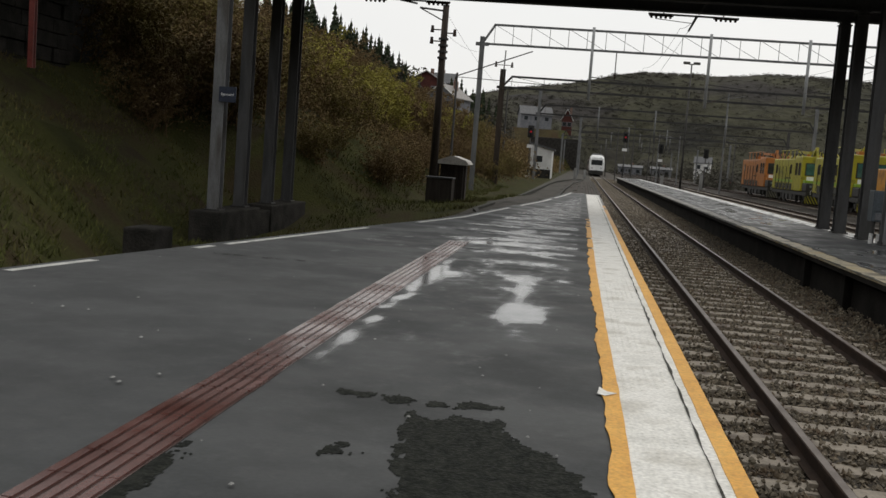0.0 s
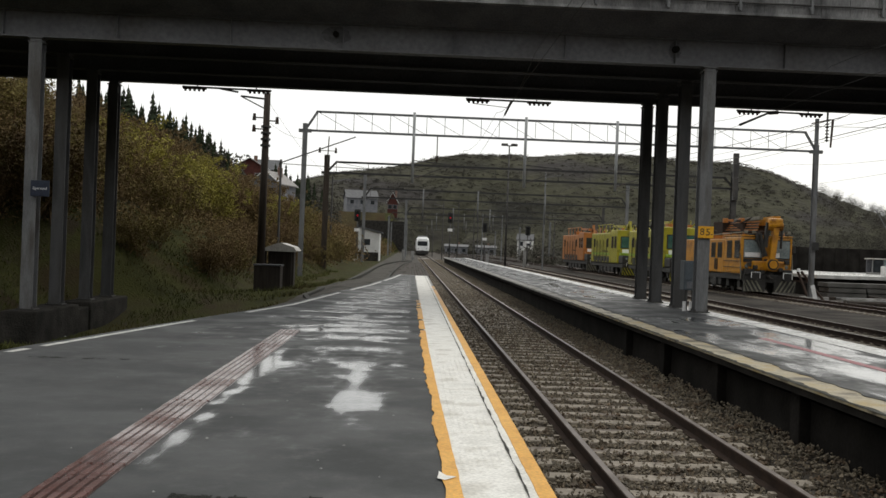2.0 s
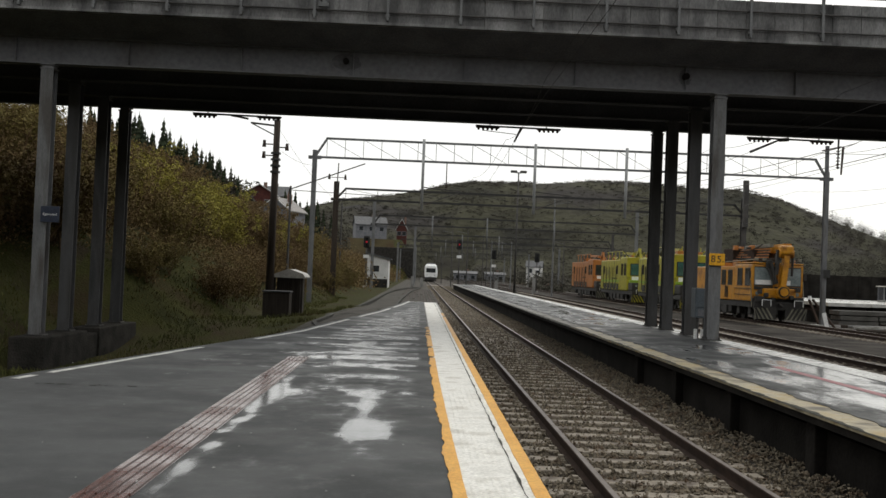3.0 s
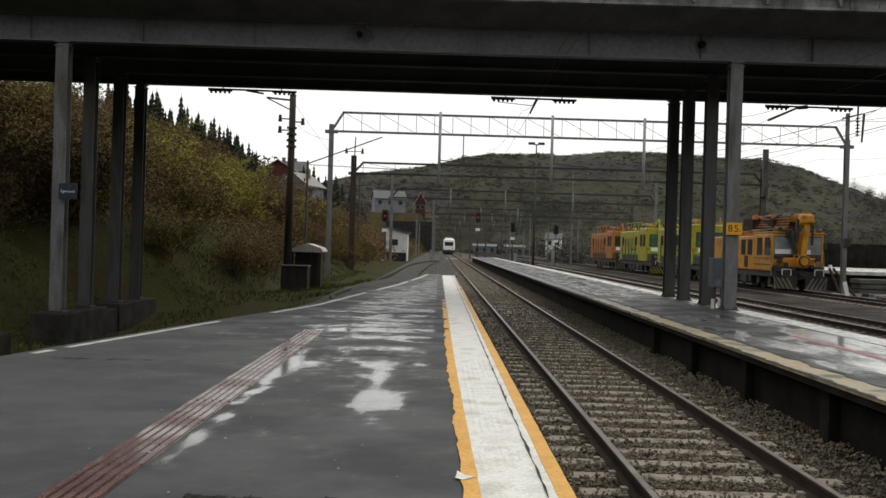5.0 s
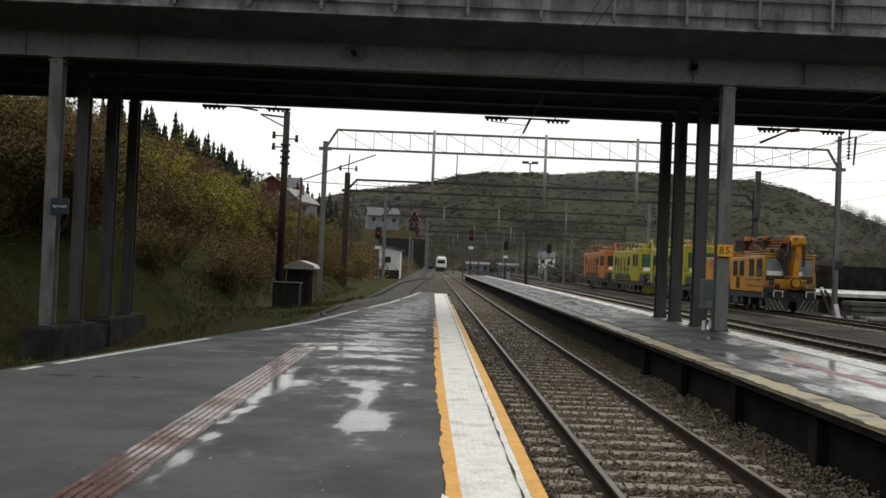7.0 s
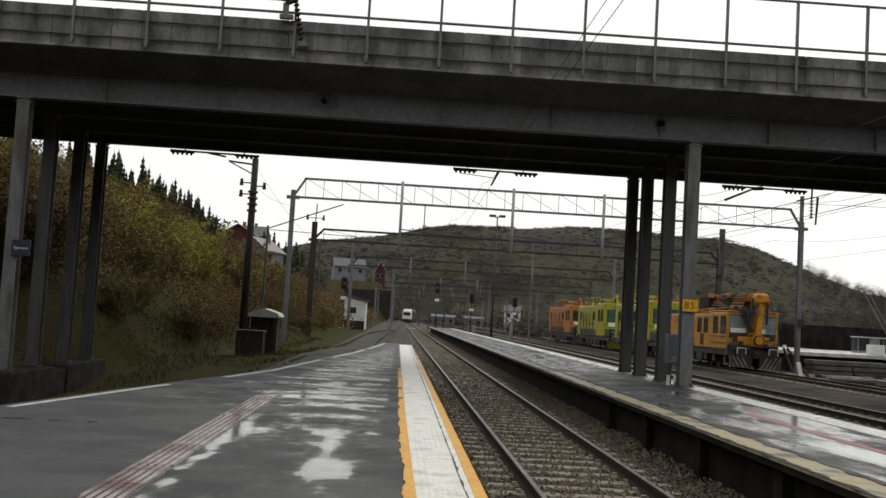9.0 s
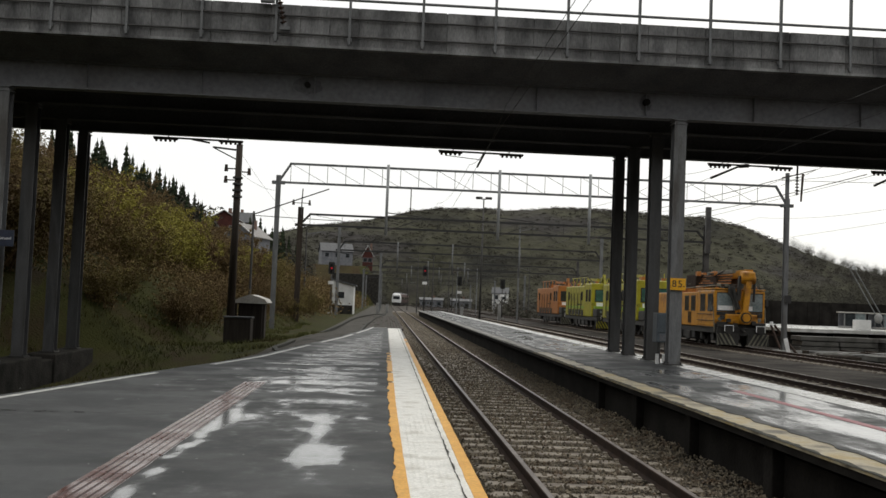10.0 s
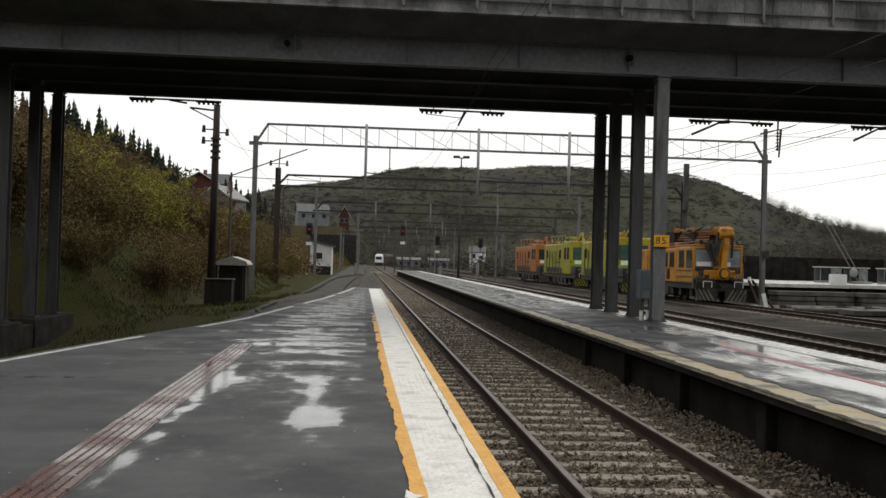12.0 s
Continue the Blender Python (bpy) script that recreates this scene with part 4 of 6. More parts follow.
add_rod(bm, (0.41, 0, -0.62), (0.41, 0, -0.5), 0.06, n=8)
part("bracket", bm, M["galv"], fs, "pale clamp bracket")


def timber_mast(x, y, h, base, label):
    m = thing("mast", label, "pole", (x, y, base), "line poles")
    part("pole", add_rod(B(), (0, 0, 0), (0.03, 0, h), 0.15, 0.11, 12), M["tar_wood"], m, smooth=True)
    part("cap", add_rod(B(), (0.03, 0, h), (0.03, 0, h + 0.06), 0.13, 0.05, 10), M["galv"], m)
    bm = B()
    add_beam(bm, (-0.9, 0, h - 0.12), (0.1, 0, h - 0.2), 0.06, 0.06)
    add_beam(bm, (-0.85, 0, h - 0.15), (0.0, 0, h - 0.55), 0.04, 0.04)
    part("top_arm", bm, M["dark_steel"], m)
    for s, z in ((-1, h - 1.25), (1, h - 0.95), (-1, h - 0.85)):
        bm = B()
        add_beam(bm, (0, 0, z), (s * 0.4, 0, z), 0.04, 0.04)
        add_rod(bm, (s * 0.4, 0, z - 0.1), (s * 0.4, 0, z + 0.14), 0.07, 0.05, 8)
        part("bracket_insulator", bm, M["insulator"], m)
    for k in range(4):
        z = h - 1.2 - k * 0.22
        part("band", add_rod(B(), (0.02, 0, z), (0.02, 0, z + 0.07), 0.175, n=12), M["dark_steel"], m)
    return m


timber_mast(-5.38, 36.0, 6.98, -0.5, "dark tarred line pole with insulator brackets beside the hut")


def portal(y, x0, x1, zl, zu, mat_l, mat_r, label, drops=(), posts=(True, True), chord=0.13, web=2.0, low=4.5, dark=False, base=-0.75, tall=0.35, width=0.3):
    """A wire portal across the tracks: two masts, a two-chord truss with thin webs, and drop tubes."""
    p = thing("wire_portal", label, "gantry", (0, y, 0), "wire portals", "structure")
    steel = M["black"] if dark else M["galv"]
    for x, on, mat in ((x0, posts[0], mat_l), (x1, posts[1], mat_r)):
        if on:
            part("mast", add_h_section(B(), x, 0, base, zl + tall, width, width), mat, p)
            part("footing", add_box(B(), x - 0.35, -0.35, base - 0.3, x + 0.35, 0.35, base + 0.22, 0.03), M["concrete"], p)
            part("saddle", add_box(B(), x - 0.32, -0.12, zl - 0.1, x + 0.32, 0.12, zl + 0.06), steel, p)
    part("lower_chord", add_beam(B(), (x0 - 0.3, 0, zl), (x1 + 0.3, 0, zl), chord, chord), steel, p)
    part("upper_chord", add_beam(B(), (x0 + 0.55, 0, zu), (x1 - 0.55, 0, zu), chord, chord), steel, p)
    for a, b in (((x0, 0, zl), (x0 + 0.6, 0, zu)), ((x1, 0, zl), (x1 - 0.6, 0, zu))):
        part("end_strut", add_beam(B(), a, b, chord, chord, (0, 1, 0)), steel, p)
    x, k = x0 + 0.6, 0
    while x < x1 - 0.7:
        nx = min(x + web / 2, x1 - 0.6)
        part("web_post", add_rod(B(), (x, 0, zl), (x, 0, zu), 0.015, n=5), steel, p)
        if k % 2 == 0 and nx + web / 2 < x1:
            part("web_diagonal", add_rod(B(), (x, 0, zu), (nx + web / 2, 0, zl), 0.012, n=5), steel, p)
        x, k = nx, k + 1
    for dx in drops:
        d = part("drop_tube", add_rod(B(), (dx, -0.12, low), (dx, -0.12, zu + 0.15), 0.075, n=10), M["galv"] if dark else M["galv_pale"], p, smooth=True)
        bm = B()
        add_beam(bm, (dx, -0.12, low + 1.15), (dx + 1.9, -0.15, low + 1.0), 0.05, 0.05)
        add_beam(bm, (dx, -0.12, low + 0.2), (dx + 1.9, -0.15, low + 0.95), 0.04, 0.04)
        part("cantilever", bm, M["dark_steel"], p)
        part("insulator_string", insulator_string(B(), (dx + 0.12, -0.12, low + 0.25), (dx + 0.5, -0.13, low + 0.4), 4, 0.06), M["insulator"], p)
    return p


portal(52.0, -5.7, 20.66, 7.0, 7.97, M["galv"], M["column"], "grey galvanised portal with a light truss and drop tubes", (-0.16, 5.56, 10.26), web=1.86, low=4.52, chord=0.105, width=0.23)
portal(64.0, -5.55, 20.25, 5.72, 6.4, M["tar_wood"], M["dark_steel"], "dark portal beam with hangers across the tracks", dark=True, chord=0.12, web=4.0, tall=1.1, width=0.32)
portal(104.0, -5.0, 22.0, 6.1, 7.0, M["galv"], M["galv"], "grey portal with a light truss across the yard", (1.0, 6.6, 13.5), dark=True, chord=0.15, web=5.0, low=4.0, tall=2.4)
portal(138.0, -0.9, 26.0, 5.6, 6.5, M["galv"], M["dark_steel"], "grey portal with white masts beyond the crossing", (5.5, 10.5), web=6.0, low=3.8, dark=True, chord=0.16, tall=1.9)
portal(176.0, -4.0, 24.0, 6.0, 7.0, M["galv"], M["galv"], "distant dark portal across the yard", (4.2, 9.0, 14.0), web=7.0, low=4.4, dark=True)
portal(225.0, -4.5, 24.0, 6.0, 7.0, M["galv"], M["galv"], "distant dark portal across the tracks", (4.4, 12.0), web=8.0, low=4.4, dark=True)
portal(290.0, -4.5, 24.0, 6.0, 7.0, M["galv"], M["galv"], "far portal across the tracks", (4.4, 12.0), web=8.0, low=4.4, dark=True)

pt = thing("mast", "dark square mast extension above the portal beam", "pole", (20.25, 63.7, 5.0), "line poles")
part("shaft", add_box(B(), -0.16, -0.12, 0.0, 0.16, 0.12, 2.95, 0.01), M["dark_steel"], pt)
pt = thing("mast", "thin spike with two insulators on the portal's tarred mast", "pole", (-5.5, 63.7, 6.3), "line poles")
part("shaft", add_rod(B(), (0, 0, 0), (0.05, 0, 1.65), 0.035, n=8), M["dark_steel"], pt)
for s_x in (-0.5, 0.5):
    bm = add_beam(B(), (0.03, 0, 0.75), (s_x, 0, 0.75), 0.04, 0.04)
    add_rod(bm, (s_x, 0, 0.62), (s_x, 0, 0.95), 0.09, 0.05, 8)
    part("bracket_insulator", bm, M["insulator"], pt)

hw = thing("hanging_insulator", "dark insulator hanging from the portal's lower chord", "insulator", (1.05, 51.8, 5.75))
part("rod", add_rod(B(), (0, 0, 0.2), (0, 0.15, 1.25), 0.03, n=6), M["dark_steel"], hw)
part("insulator_string", insulator_string(B(), (0, 0, 0.22), (0, 0, -0.1), 3, 0.09), M["insulator"], hw)

# long bracket arm beside the first portal
la = thing("bracket_arm", "dark cantilever bracket on a short post beside the portal", "bracket", (-6.6, 50.0, 0))
part("arm", add_beam(B(), (-0.0, 0, 5.15), (3.6, 0, 6.55), 0.05, 0.05, (0, 1, 0)), M["dark_steel"], la)
part("stay", add_beam(B(), (0, 0, 5.1), (4.4, 0, 5.0), 0.03, 0.03), M["dark_steel"], la)
part("post", add_rod(B(), (0, 0, -0.2), (0, 0, 5.3), 0.07, 0.05, 8), M["dark_steel"], la)


def wire(points, r=0.011, label="thin overhead line wire", sag=0.0):
    verts, faces = [], []
    ring = 4
    pts = []
    for (a, b) in zip(points[:-1], points[1:]):
        for k in range(10):
            u = k / 10
            p = Vector(a).lerp(Vector(b), u)
            p.z -= sag * 4 * u * (1 - u)
            pts.append(p)
    pts.append(Vector(points[-1]))
    for i, p in enumerate(pts):
        d = (pts[min(i + 1, len(pts) - 1)] - pts[max(i - 1, 0)]).normalized()
        s = d.cross(Vector((0, 0, 1))).normalized()
        u = s.cross(d)
        for k in range(ring):
            a = k * math.pi / 2
            verts.append(p + s * (r * math.cos(a)) + u * (r * math.sin(a)))
    for i in range(len(pts) - 1):
        for k in range(ring):
            faces.append((i * ring + k, i * ring + (k + 1) % ring, (i + 1) * ring + (k + 1) % ring, (i + 1) * ring + k))
    o = mesh_ob("overhead_wire", [tuple(v) for v in verts], faces, M["black"])
    return tagged(o, label, "wire", "overhead wires")


for cx, stag in ((2.43, 0.15), (12.5, -0.15), (19.2, 0.1), (8.95, 0.1)):
    wire([(cx + stag, -30, 5.05), (cx - stag, 22, 5.05), (cx + stag, 52, 5.05), (cx - stag, 104, 5.05), (cx + stag, 176, 5.05), (cx, 290, 5.05)], 0.006, "copper contact wire above the rails", 0.03)
    wire([(cx, -30, 6.1), (cx, 22, 5.62), (cx, 32, 5.62), (cx, 52, 6.3), (cx, 104, 6.3), (cx, 176, 6.3), (cx, 290, 6.3)], 0.006, "messenger wire above the contact wire", 0.35)
wire([(15.16, 31.75, 5.88), (18.45, 64, 7.31), (21.0, 104, 7.6)], 0.014, "black feeder wire rising from the bridge edge", 0.1)
wire([(13.48, 31.75, 5.95), (15.74, 64, 7.46), (17.0, 104, 7.6)], 0.014, "black feeder wire rising from the bridge edge", 0.1)
wire([(18.3, 22.6, 9.6), (20.3, 52, 8.0)], 0.012, "feeder wire from the bridge to the portal", 0.2)
wire([(20.3, 52, 8.3), (60, 40, 9.0)], 0.012, "side feeder wire from the portal mast", 0.4)
wire([(-5.3, 36, 6.2), (-5.45, 64, 5.6), (-5.0, 104, 6.0)], 0.006, "line wire between poles", 0.3)
wire([(-5.3, 36, 5.5), (-5.6, 52, 6.6)], 0.006, "line wire between poles", 0.2)


def right_mast():
    m = thing("mast", "grey portal mast gear with white marker board at its foot", "pole", (20.66, 51.7, -0.7), "line poles")
    part("extension", add_h_section(B(), 0, 0.3, 8.0, 9.4, 0.16, 0.16), M["galv"], m)
    bm = B()
    add_beam(bm, (-0.4, 0, 9.1), (0.6, 0, 9.35), 0.06, 0.06)
    add_rod(bm, (0.7, 0, 9.35), (0.62, 0, 7.9), 0.07, 0.05, 8)
    part("switch_gear", bm, M["insulator"], m)
    bm = B()
    add_box(bm, -0.1, -0.02, 0.0, 0.1, 0.02, 0.8, m=pose(0.02, -0.35, 0.02, 0, -14, 0))
    part("marker_board", bm, M["sign_white"], m, "white marker board leaning on the foot")
    part("cable_box", add_box(B(), -0.1, 0.0, 2.6, 0.22, 0.12, 3.0), M["black"], m)


right_mast()


def yard_lamp(x, y, h, base):
    l = thing("street_lamp", "tall twin-headed yard lamp on a slim dark pole", "lamp", (x, y, base))
    part("pole", add_rod(B(), (0, 0, 0), (0, 0, h), 0.11, 0.06, 10), M["dark_steel"], l, smooth=True)
    for s in (-1, 1):
        part("lamp_head", add_box(B(), s * 0.15 - 0.0 if s > 0 else -0.75, -0.2, h - 0.02, 0.75 if s > 0 else -0.15, 0.2, h + 0.2, 0.05), M["dark_steel"], l)
    part("cross_arm", add_box(B(), -0.2, -0.04, h - 0.06, 0.2, 0.04, h + 0.04), M["dark_steel"], l)


yard_lamp(8.78, 95.0, 11.8, -0.77)


def signal(x, y, head_z, base, lit, label):
    s = thing("railway_signal", label, "signal", (x, y, base), "railway signals")
    h = head_z - base
    part("post", add_rod(B(), (0, 0, 0), (0, 0, h + 0.6), 0.075, n=10), M["dark_steel"], s, smooth=True)
    bm = B()
    add_box(bm, -0.34, -0.12, h - 0.65, 0.34, 0.0, h + 0.65, 0.12)
    part("backboard", bm, M["black"], s)
    for k, z in enumerate((h + 0.32, h - 0.02, h - 0.36)):
        bm = B()
        add_rod(bm, (0, -0.12, z), (0, -0.3, z), 0.13, 0.13, 12, caps=False)
        hood = part("hood", bm, M["black"], s)
        part("lens", add_rod(B(), (0, -0.121, z), (0, -0.14, z), 0.10, n=12), M["red_glow"] if lit and k == 1 else M["glass"], hood, "lit red lens" if lit and k == 1 else "")
    part("number_plate", add_box(B(), -0.3, -0.1, h - 1.75, 0.3, -0.08, h - 1.4), M["sign_white"], s, "blank pale plate")
    ladder = part("ladder", add_box(B(), -0.03, 0.08, 0.15, 0.03, 0.1, h), M["dark_steel"], s)
    for k in range(int(h / 0.4)):
        part("rung", add_box(B(), -0.2, 0.1, 0.3 + k * 0.4, 0.2, 0.13, 0.33 + k * 0.4), M["dark_steel"], ladder)
    part("plinth", add_box(B(), -0.3, -0.3, -0.2, 0.3, 0.3, 0.15, 0.03), M["concrete"], s)


signal(-5.95, 110.0, 4.4, -0.5, True, "black railway signal showing red beside the white shed")
signal(4.85, 130.0, 5.1, -0.77, True, "black railway signal showing red between the tracks")
signal(10.04, 140.0, 4.2, -0.77, False, "black unlit railway signal in the yard")
signal(16.0, 140.0, 4.0, -0.77, False, "black unlit railway signal beside pale boxes")
for i, (x, y, h) in enumerate(((-0.95, 120, 1.6), (0.2, 135, 1.4), (9.0, 120, 1.5), (13.2, 118, 2.0))):
    bm = B()
    add_box(bm, -0.17, -0.2, 0, 0.17, 0.2, h, 0.03)
    o = part("relay_cabinet", bm, M["slab"])
    o.location = (x, y, -0.77)
    tagged(o, "pale grey lineside cabinet beside the track", "cabinet", "lineside cabinets")
for i, (x, y, h) in enumerate(((-0.9, 190, 7.0), (4.4, 210, 6.0), (6.8, 150, 8.6), (10.4, 150, 7.2), (11.3, 185, 9.5), (12.0, 185, 8.5), (14.2, 160, 7.5), (-7.6, 95, 8.3), (22.5, 160, 8.0), (13.6, 105, 10.2), (5.0, 165, 9.2))):
    p_ob = thing("mast", "slim pale wire mast in the distant yard", "pole", (x, y, -0.77), "distant masts")
    part("shaft", add_rod(B(), (0, 0, 0), (0, 0, h), 0.1, 0.07, 8), M["dark_steel"] if i % 3 else M["galv"], p_ob)
    part("arm", add_beam(B(), (0, 0, h - 0.5), (1.6 if i % 2 else -1.6, 0, h - 0.2), 0.06, 0.06), M["galv"], p_ob)


# ---- left side hut ----
hut = thing("platform_hut", "dark boarded hut with a pale shallow roof on the verge", "hut", (-4.77, 36.9, -0.55))
bm = B()
add_box(bm, -0.42, -0.35, 0.0, 0.42, 0.9, 1.5, 0.01)
part("body", bm, M["hut"], hut)
for k in range(6):
    part("board", add_box(B(), -0.42 + k * 0.14, -0.372, 0.05, -0.29 + k * 0.14, -0.351, 1.45), M["hut"], hut)
bm = B()
prof = [(-0.62, 1.5), (-0.55, 1.60), (-0.05, 1.80), (0.05, 1.80), (0.5, 1.66), (0.6, 1.53), (0.55, 1.49)]
va = [bm.verts.new((x, -0.55, z)) for x, z in prof]
vb = [bm.verts.new((x, 1.1, z)) for x, z in prof]
for i in range(len(prof)):
    j = (i + 1) % len(prof)
    bm.faces.new((va[i], va[j], vb[j], vb[i]))
bm.faces.new(va)
bm.faces.new(vb[::-1])
bmesh.ops.recalc_face_normals(bm, faces=bm.faces)
part("roof", bm, M["roof_sheet"], hut)
for x in (-0.5, 0.48):
    part("corner_post", add_box(B(), x - 0.04, -0.47, 0.0, x + 0.04, -0.39, 1.5), M["hut"], hut)
bn = thing("grit_bin", "dark closed bin with a pale lid rim beside the hut", "bin", (-5.2, 35.7, -0.55))
part("body", add_box(B(), -0.3, -0.35, 0.0, 0.62, 0.35, 0.98, 0.03), M["hut"], bn)
part("lid", add_box(B(), -0.33, -0.38, 0.985, 0.65, 0.38, 1.04, 0.02), M["roof_grey"], bn)
st = part("stake", add_beam(B(), (0, 0, 0), (0.05, 0, 0.32), 0.03, 0.03, (0, 1, 0)), M["cream"])
st.location = (-5.6, 9.0, -0.14)
tagged(st, "thin pale wooden stake in the turf", "stake")

# dark raised edge of the gravel path
outer = [(-2.5, 24.5, -0.08), (-2.96, 28, -0.16), (-2.97, 34.7, -0.22), (-2.84, 46, -0.34), (-2.75, 58, -0.4), (-2.67, 80, -0.42), (-2.42, 93, -0.42), (-1.5, 108, -0.42), (-0.12, 120, -0.46)]
inner = [(-1.32, 47.5, -0.4), (-1.26, 52, -0.42), (-1.2, 66.6, -0.42), (-0.86, 90.6, -0.42), (0.0, 116, -0.44)]
kerb = thing("path_edge", "dark curved kerb along the gravel path", "kerb", kind="structure")
for a, b in list(zip(outer[:-1], outer[1:])) + list(zip(inner[:-1], inner[1:])):
    n = max(2, int((Vector(b) - Vector(a)).length / 3.0))
    for k in range(n):
        p0, p1 = Vector(a).lerp(Vector(b), k / n), Vector(a).lerp(Vector(b), (k + 0.99) / n)
        part("kerb_stone", add_beam(B(), p0 - Vector((0, 0, 0.1)), p1 - Vector((0, 0, 0.1)), 0.12, 0.3), M["crack"], kerb)
deck = thing("crossing_deck", "dark wet timber crossing deck beside the track", "crossing", kind="structure")
rng = random.Random(8)
for k in range(14):
    for j in range(7):
        y = 62 + j * 7.0
        part("plank", add_box(B(), -1.5 + k * 0.19, y, -0.6, -1.33 + k * 0.19, y + 6.9, -0.47 + rng.uniform(-0.02, 0.015), 0.01), M["tar_wood"] if k % 2 else M["gravel"], deck)


# ---- houses ----
def house(x, y, z, w, d, wall_h, roof_h, wall_mat, roof_mat, label, turn=0, across=False):
    h = thing("house", label, "house", (x, y, z), "houses")
    h.rotation_euler = (0, 0, radians(turn))
    part("wall", add_box(B(), -w / 2, -d / 2, -3, w / 2, d / 2, wall_h), wall_mat, h)
    bm = B()
    if across:
        g = [(-w / 2, -d / 2, wall_h), (w / 2, -d / 2, wall_h), (0, -d / 2, wall_h + roof_h), (-w / 2, d / 2, wall_h), (w / 2, d / 2, wall_h), (0, d / 2, wall_h + roof_h)]
    else:
        g = [(-w / 2, -d / 2, wall_h), (-w / 2, d / 2, wall_h), (-w / 2, 0, wall_h + roof_h), (w / 2, -d / 2, wall_h), (w / 2, d / 2, wall_h), (w / 2, 0, wall_h + roof_h)]
    v = [bm.verts.new(p) for p in g]
    bm.faces.new((v[0], v[1], v[2])), bm.faces.new((v[3], v[5], v[4])), bm.faces.new((v[0], v[3], v[4], v[1]))
    bm.faces.new((v[0], v[2], v[5], v[3])), bm.faces.new((v[1], v[4], v[5], v[2]))
    bmesh.ops.recalc_face_normals(bm, faces=bm.faces)
    part("gable", bm, wall_mat, h)
    for s in (-1, 1):
        if across:
            a, b = (s * (w / 2 + 0.4), -d / 2 - 0.3, wall_h - 0.25), (0, -d / 2 - 0.3, wall_h + roof_h + 0.05)
            quad = [a, b, (b[0], d / 2 + 0.3, b[2]), (a[0], d / 2 + 0.3, a[2])]
        else:
            a, b = (-w / 2 - 0.3, s * (d / 2 + 0.4), wall_h - 0.25), (-w / 2 - 0.3, 0, wall_h + roof_h + 0.05)
            quad = [a, b, (w / 2 + 0.3, b[1], b[2]), (w / 2 + 0.3, a[1], a[2])]
        bm = B()
        q = [bm.verts.new(p) for p in quad]
        f = bm.faces.new(q)
        r = bmesh.ops.extrude_face_region(bm, geom=[f])
        bmesh.ops.translate(bm, verts=[e for e in r["geom"] if isinstance(e, bmesh.types.BMVert)], vec=(0, 0, 0.18))
        bmesh.ops.recalc_face_normals(bm, faces=bm.faces)
        part("roof", bm, roof_mat, h)
        if across:
            part("bargeboard", add_beam(B(), (quad[0][0], quad[0][1] - 0.06, quad[0][2] + 0.1), (quad[1][0], quad[1][1] - 0.06, quad[1][2] + 0.1), 0.1, 0.32, (0, 1, 0)), M["white_wall"], h, "white bargeboard")
    n = 3 if w > 7 else 2
    for i in range(n):
        xx = -w / 2 + (i + 0.5) * w / n
        win = part("window", add_box(B(), xx - 0.65, -d / 2 - 0.06, wall_h - 1.9, xx + 0.65, -d / 2 - 0.005, wall_h - 0.6), M["far_white"], h)
        part("pane", add_box(B(), xx - 0.52, -d / 2 - 0.075, wall_h - 1.78, xx + 0.52, -d / 2 - 0.062, wall_h - 0.72), M["glass"], win)
    part("chimney", add_box(B(), 0.6, 0.2, wall_h + roof_h * 0.5, 1.2, 0.8, wall_h + roof_h + 0.9), M["roof_red"], h)


house(-27.6, 172, 10.0, 6.0, 9.0, 2.9, 1.7, M["red_wall"], M["roof_red"], "red wooden house with white bargeboards above the bank", 8, True)
house(-23.0, 168, 8.6, 5.0, 7.0, 1.9, 1.9, M["far_white"], M["striped_roof"], "pale house with a light striped roof on the bank", -15, True)
house(-15.3, 300, 12.4, 9.0, 8.0, 2.3, 2.2, M["far_white"], M["roof_grey"], "white wooden house with a grey slate roof", 10)
house(-5.9, 305, 12.4, 2.9, 6.0, 1.5, 2.9, M["red_wall"], M["roof_red"], "small red house with a white-edged gable", 0, True)
house(-34.0, 230, 14.0, 7.0, 8.0, 3.0, 2.2, M["roof_red"], M["roof_grey"], "brown house with a dark roof on the ridge", 0)
house(33.8, 300, 2.4, 4.5, 5.0, 2.0, 1.5, M["white_wall"], M["roof_grey"], "low pale house at the foot of the hill", -10)
shed = thing("shed", "low cream-white shed with a shallow sloping roof beside the path", "shed", (-5.0, 111, 0.45))
bm = B()
va = [bm.verts.new(p) for p in ((-0.85, 0, -1.2), (1.45, 0, -1.2), (1.45, 0, 2.15), (-0.85, 0, 2.7), (-0.85, 6, -1.2), (1.45, 6, -1.2), (1.45, 6, 2.15), (-0.85, 6, 2.7))]
for f in ((0, 1, 2, 3), (4, 7, 6, 5), (0, 4, 5, 1), (1, 5, 6, 2), (2, 6, 7, 3), (3, 7, 4, 0)):
    bm.faces.new([va[i] for i in f])
bmesh.ops.recalc_face_normals(bm, faces=bm.faces)
part("wall", bm, M["white_wall"], shed)
part("roof", add_beam(B(), (-1.05, 3, 2.83), (1.7, 3, 2.19), 6.6, 0.14), M["roof_grey"], shed)
sw = part("window", add_box(B(), -0.6, -0.06, 0.7, 0.55, -0.005, 1.5), M["white_wall"], shed)
part("pane", add_box(B(), -0.52, -0.075, 0.77, 0.47, -0.062, 1.43), M["glass"], sw)
part("plinth_gap", add_box(B(), -0.8, -0.1, -1.2, 1.4, -0.005, 0.0), M["rock"], shed)
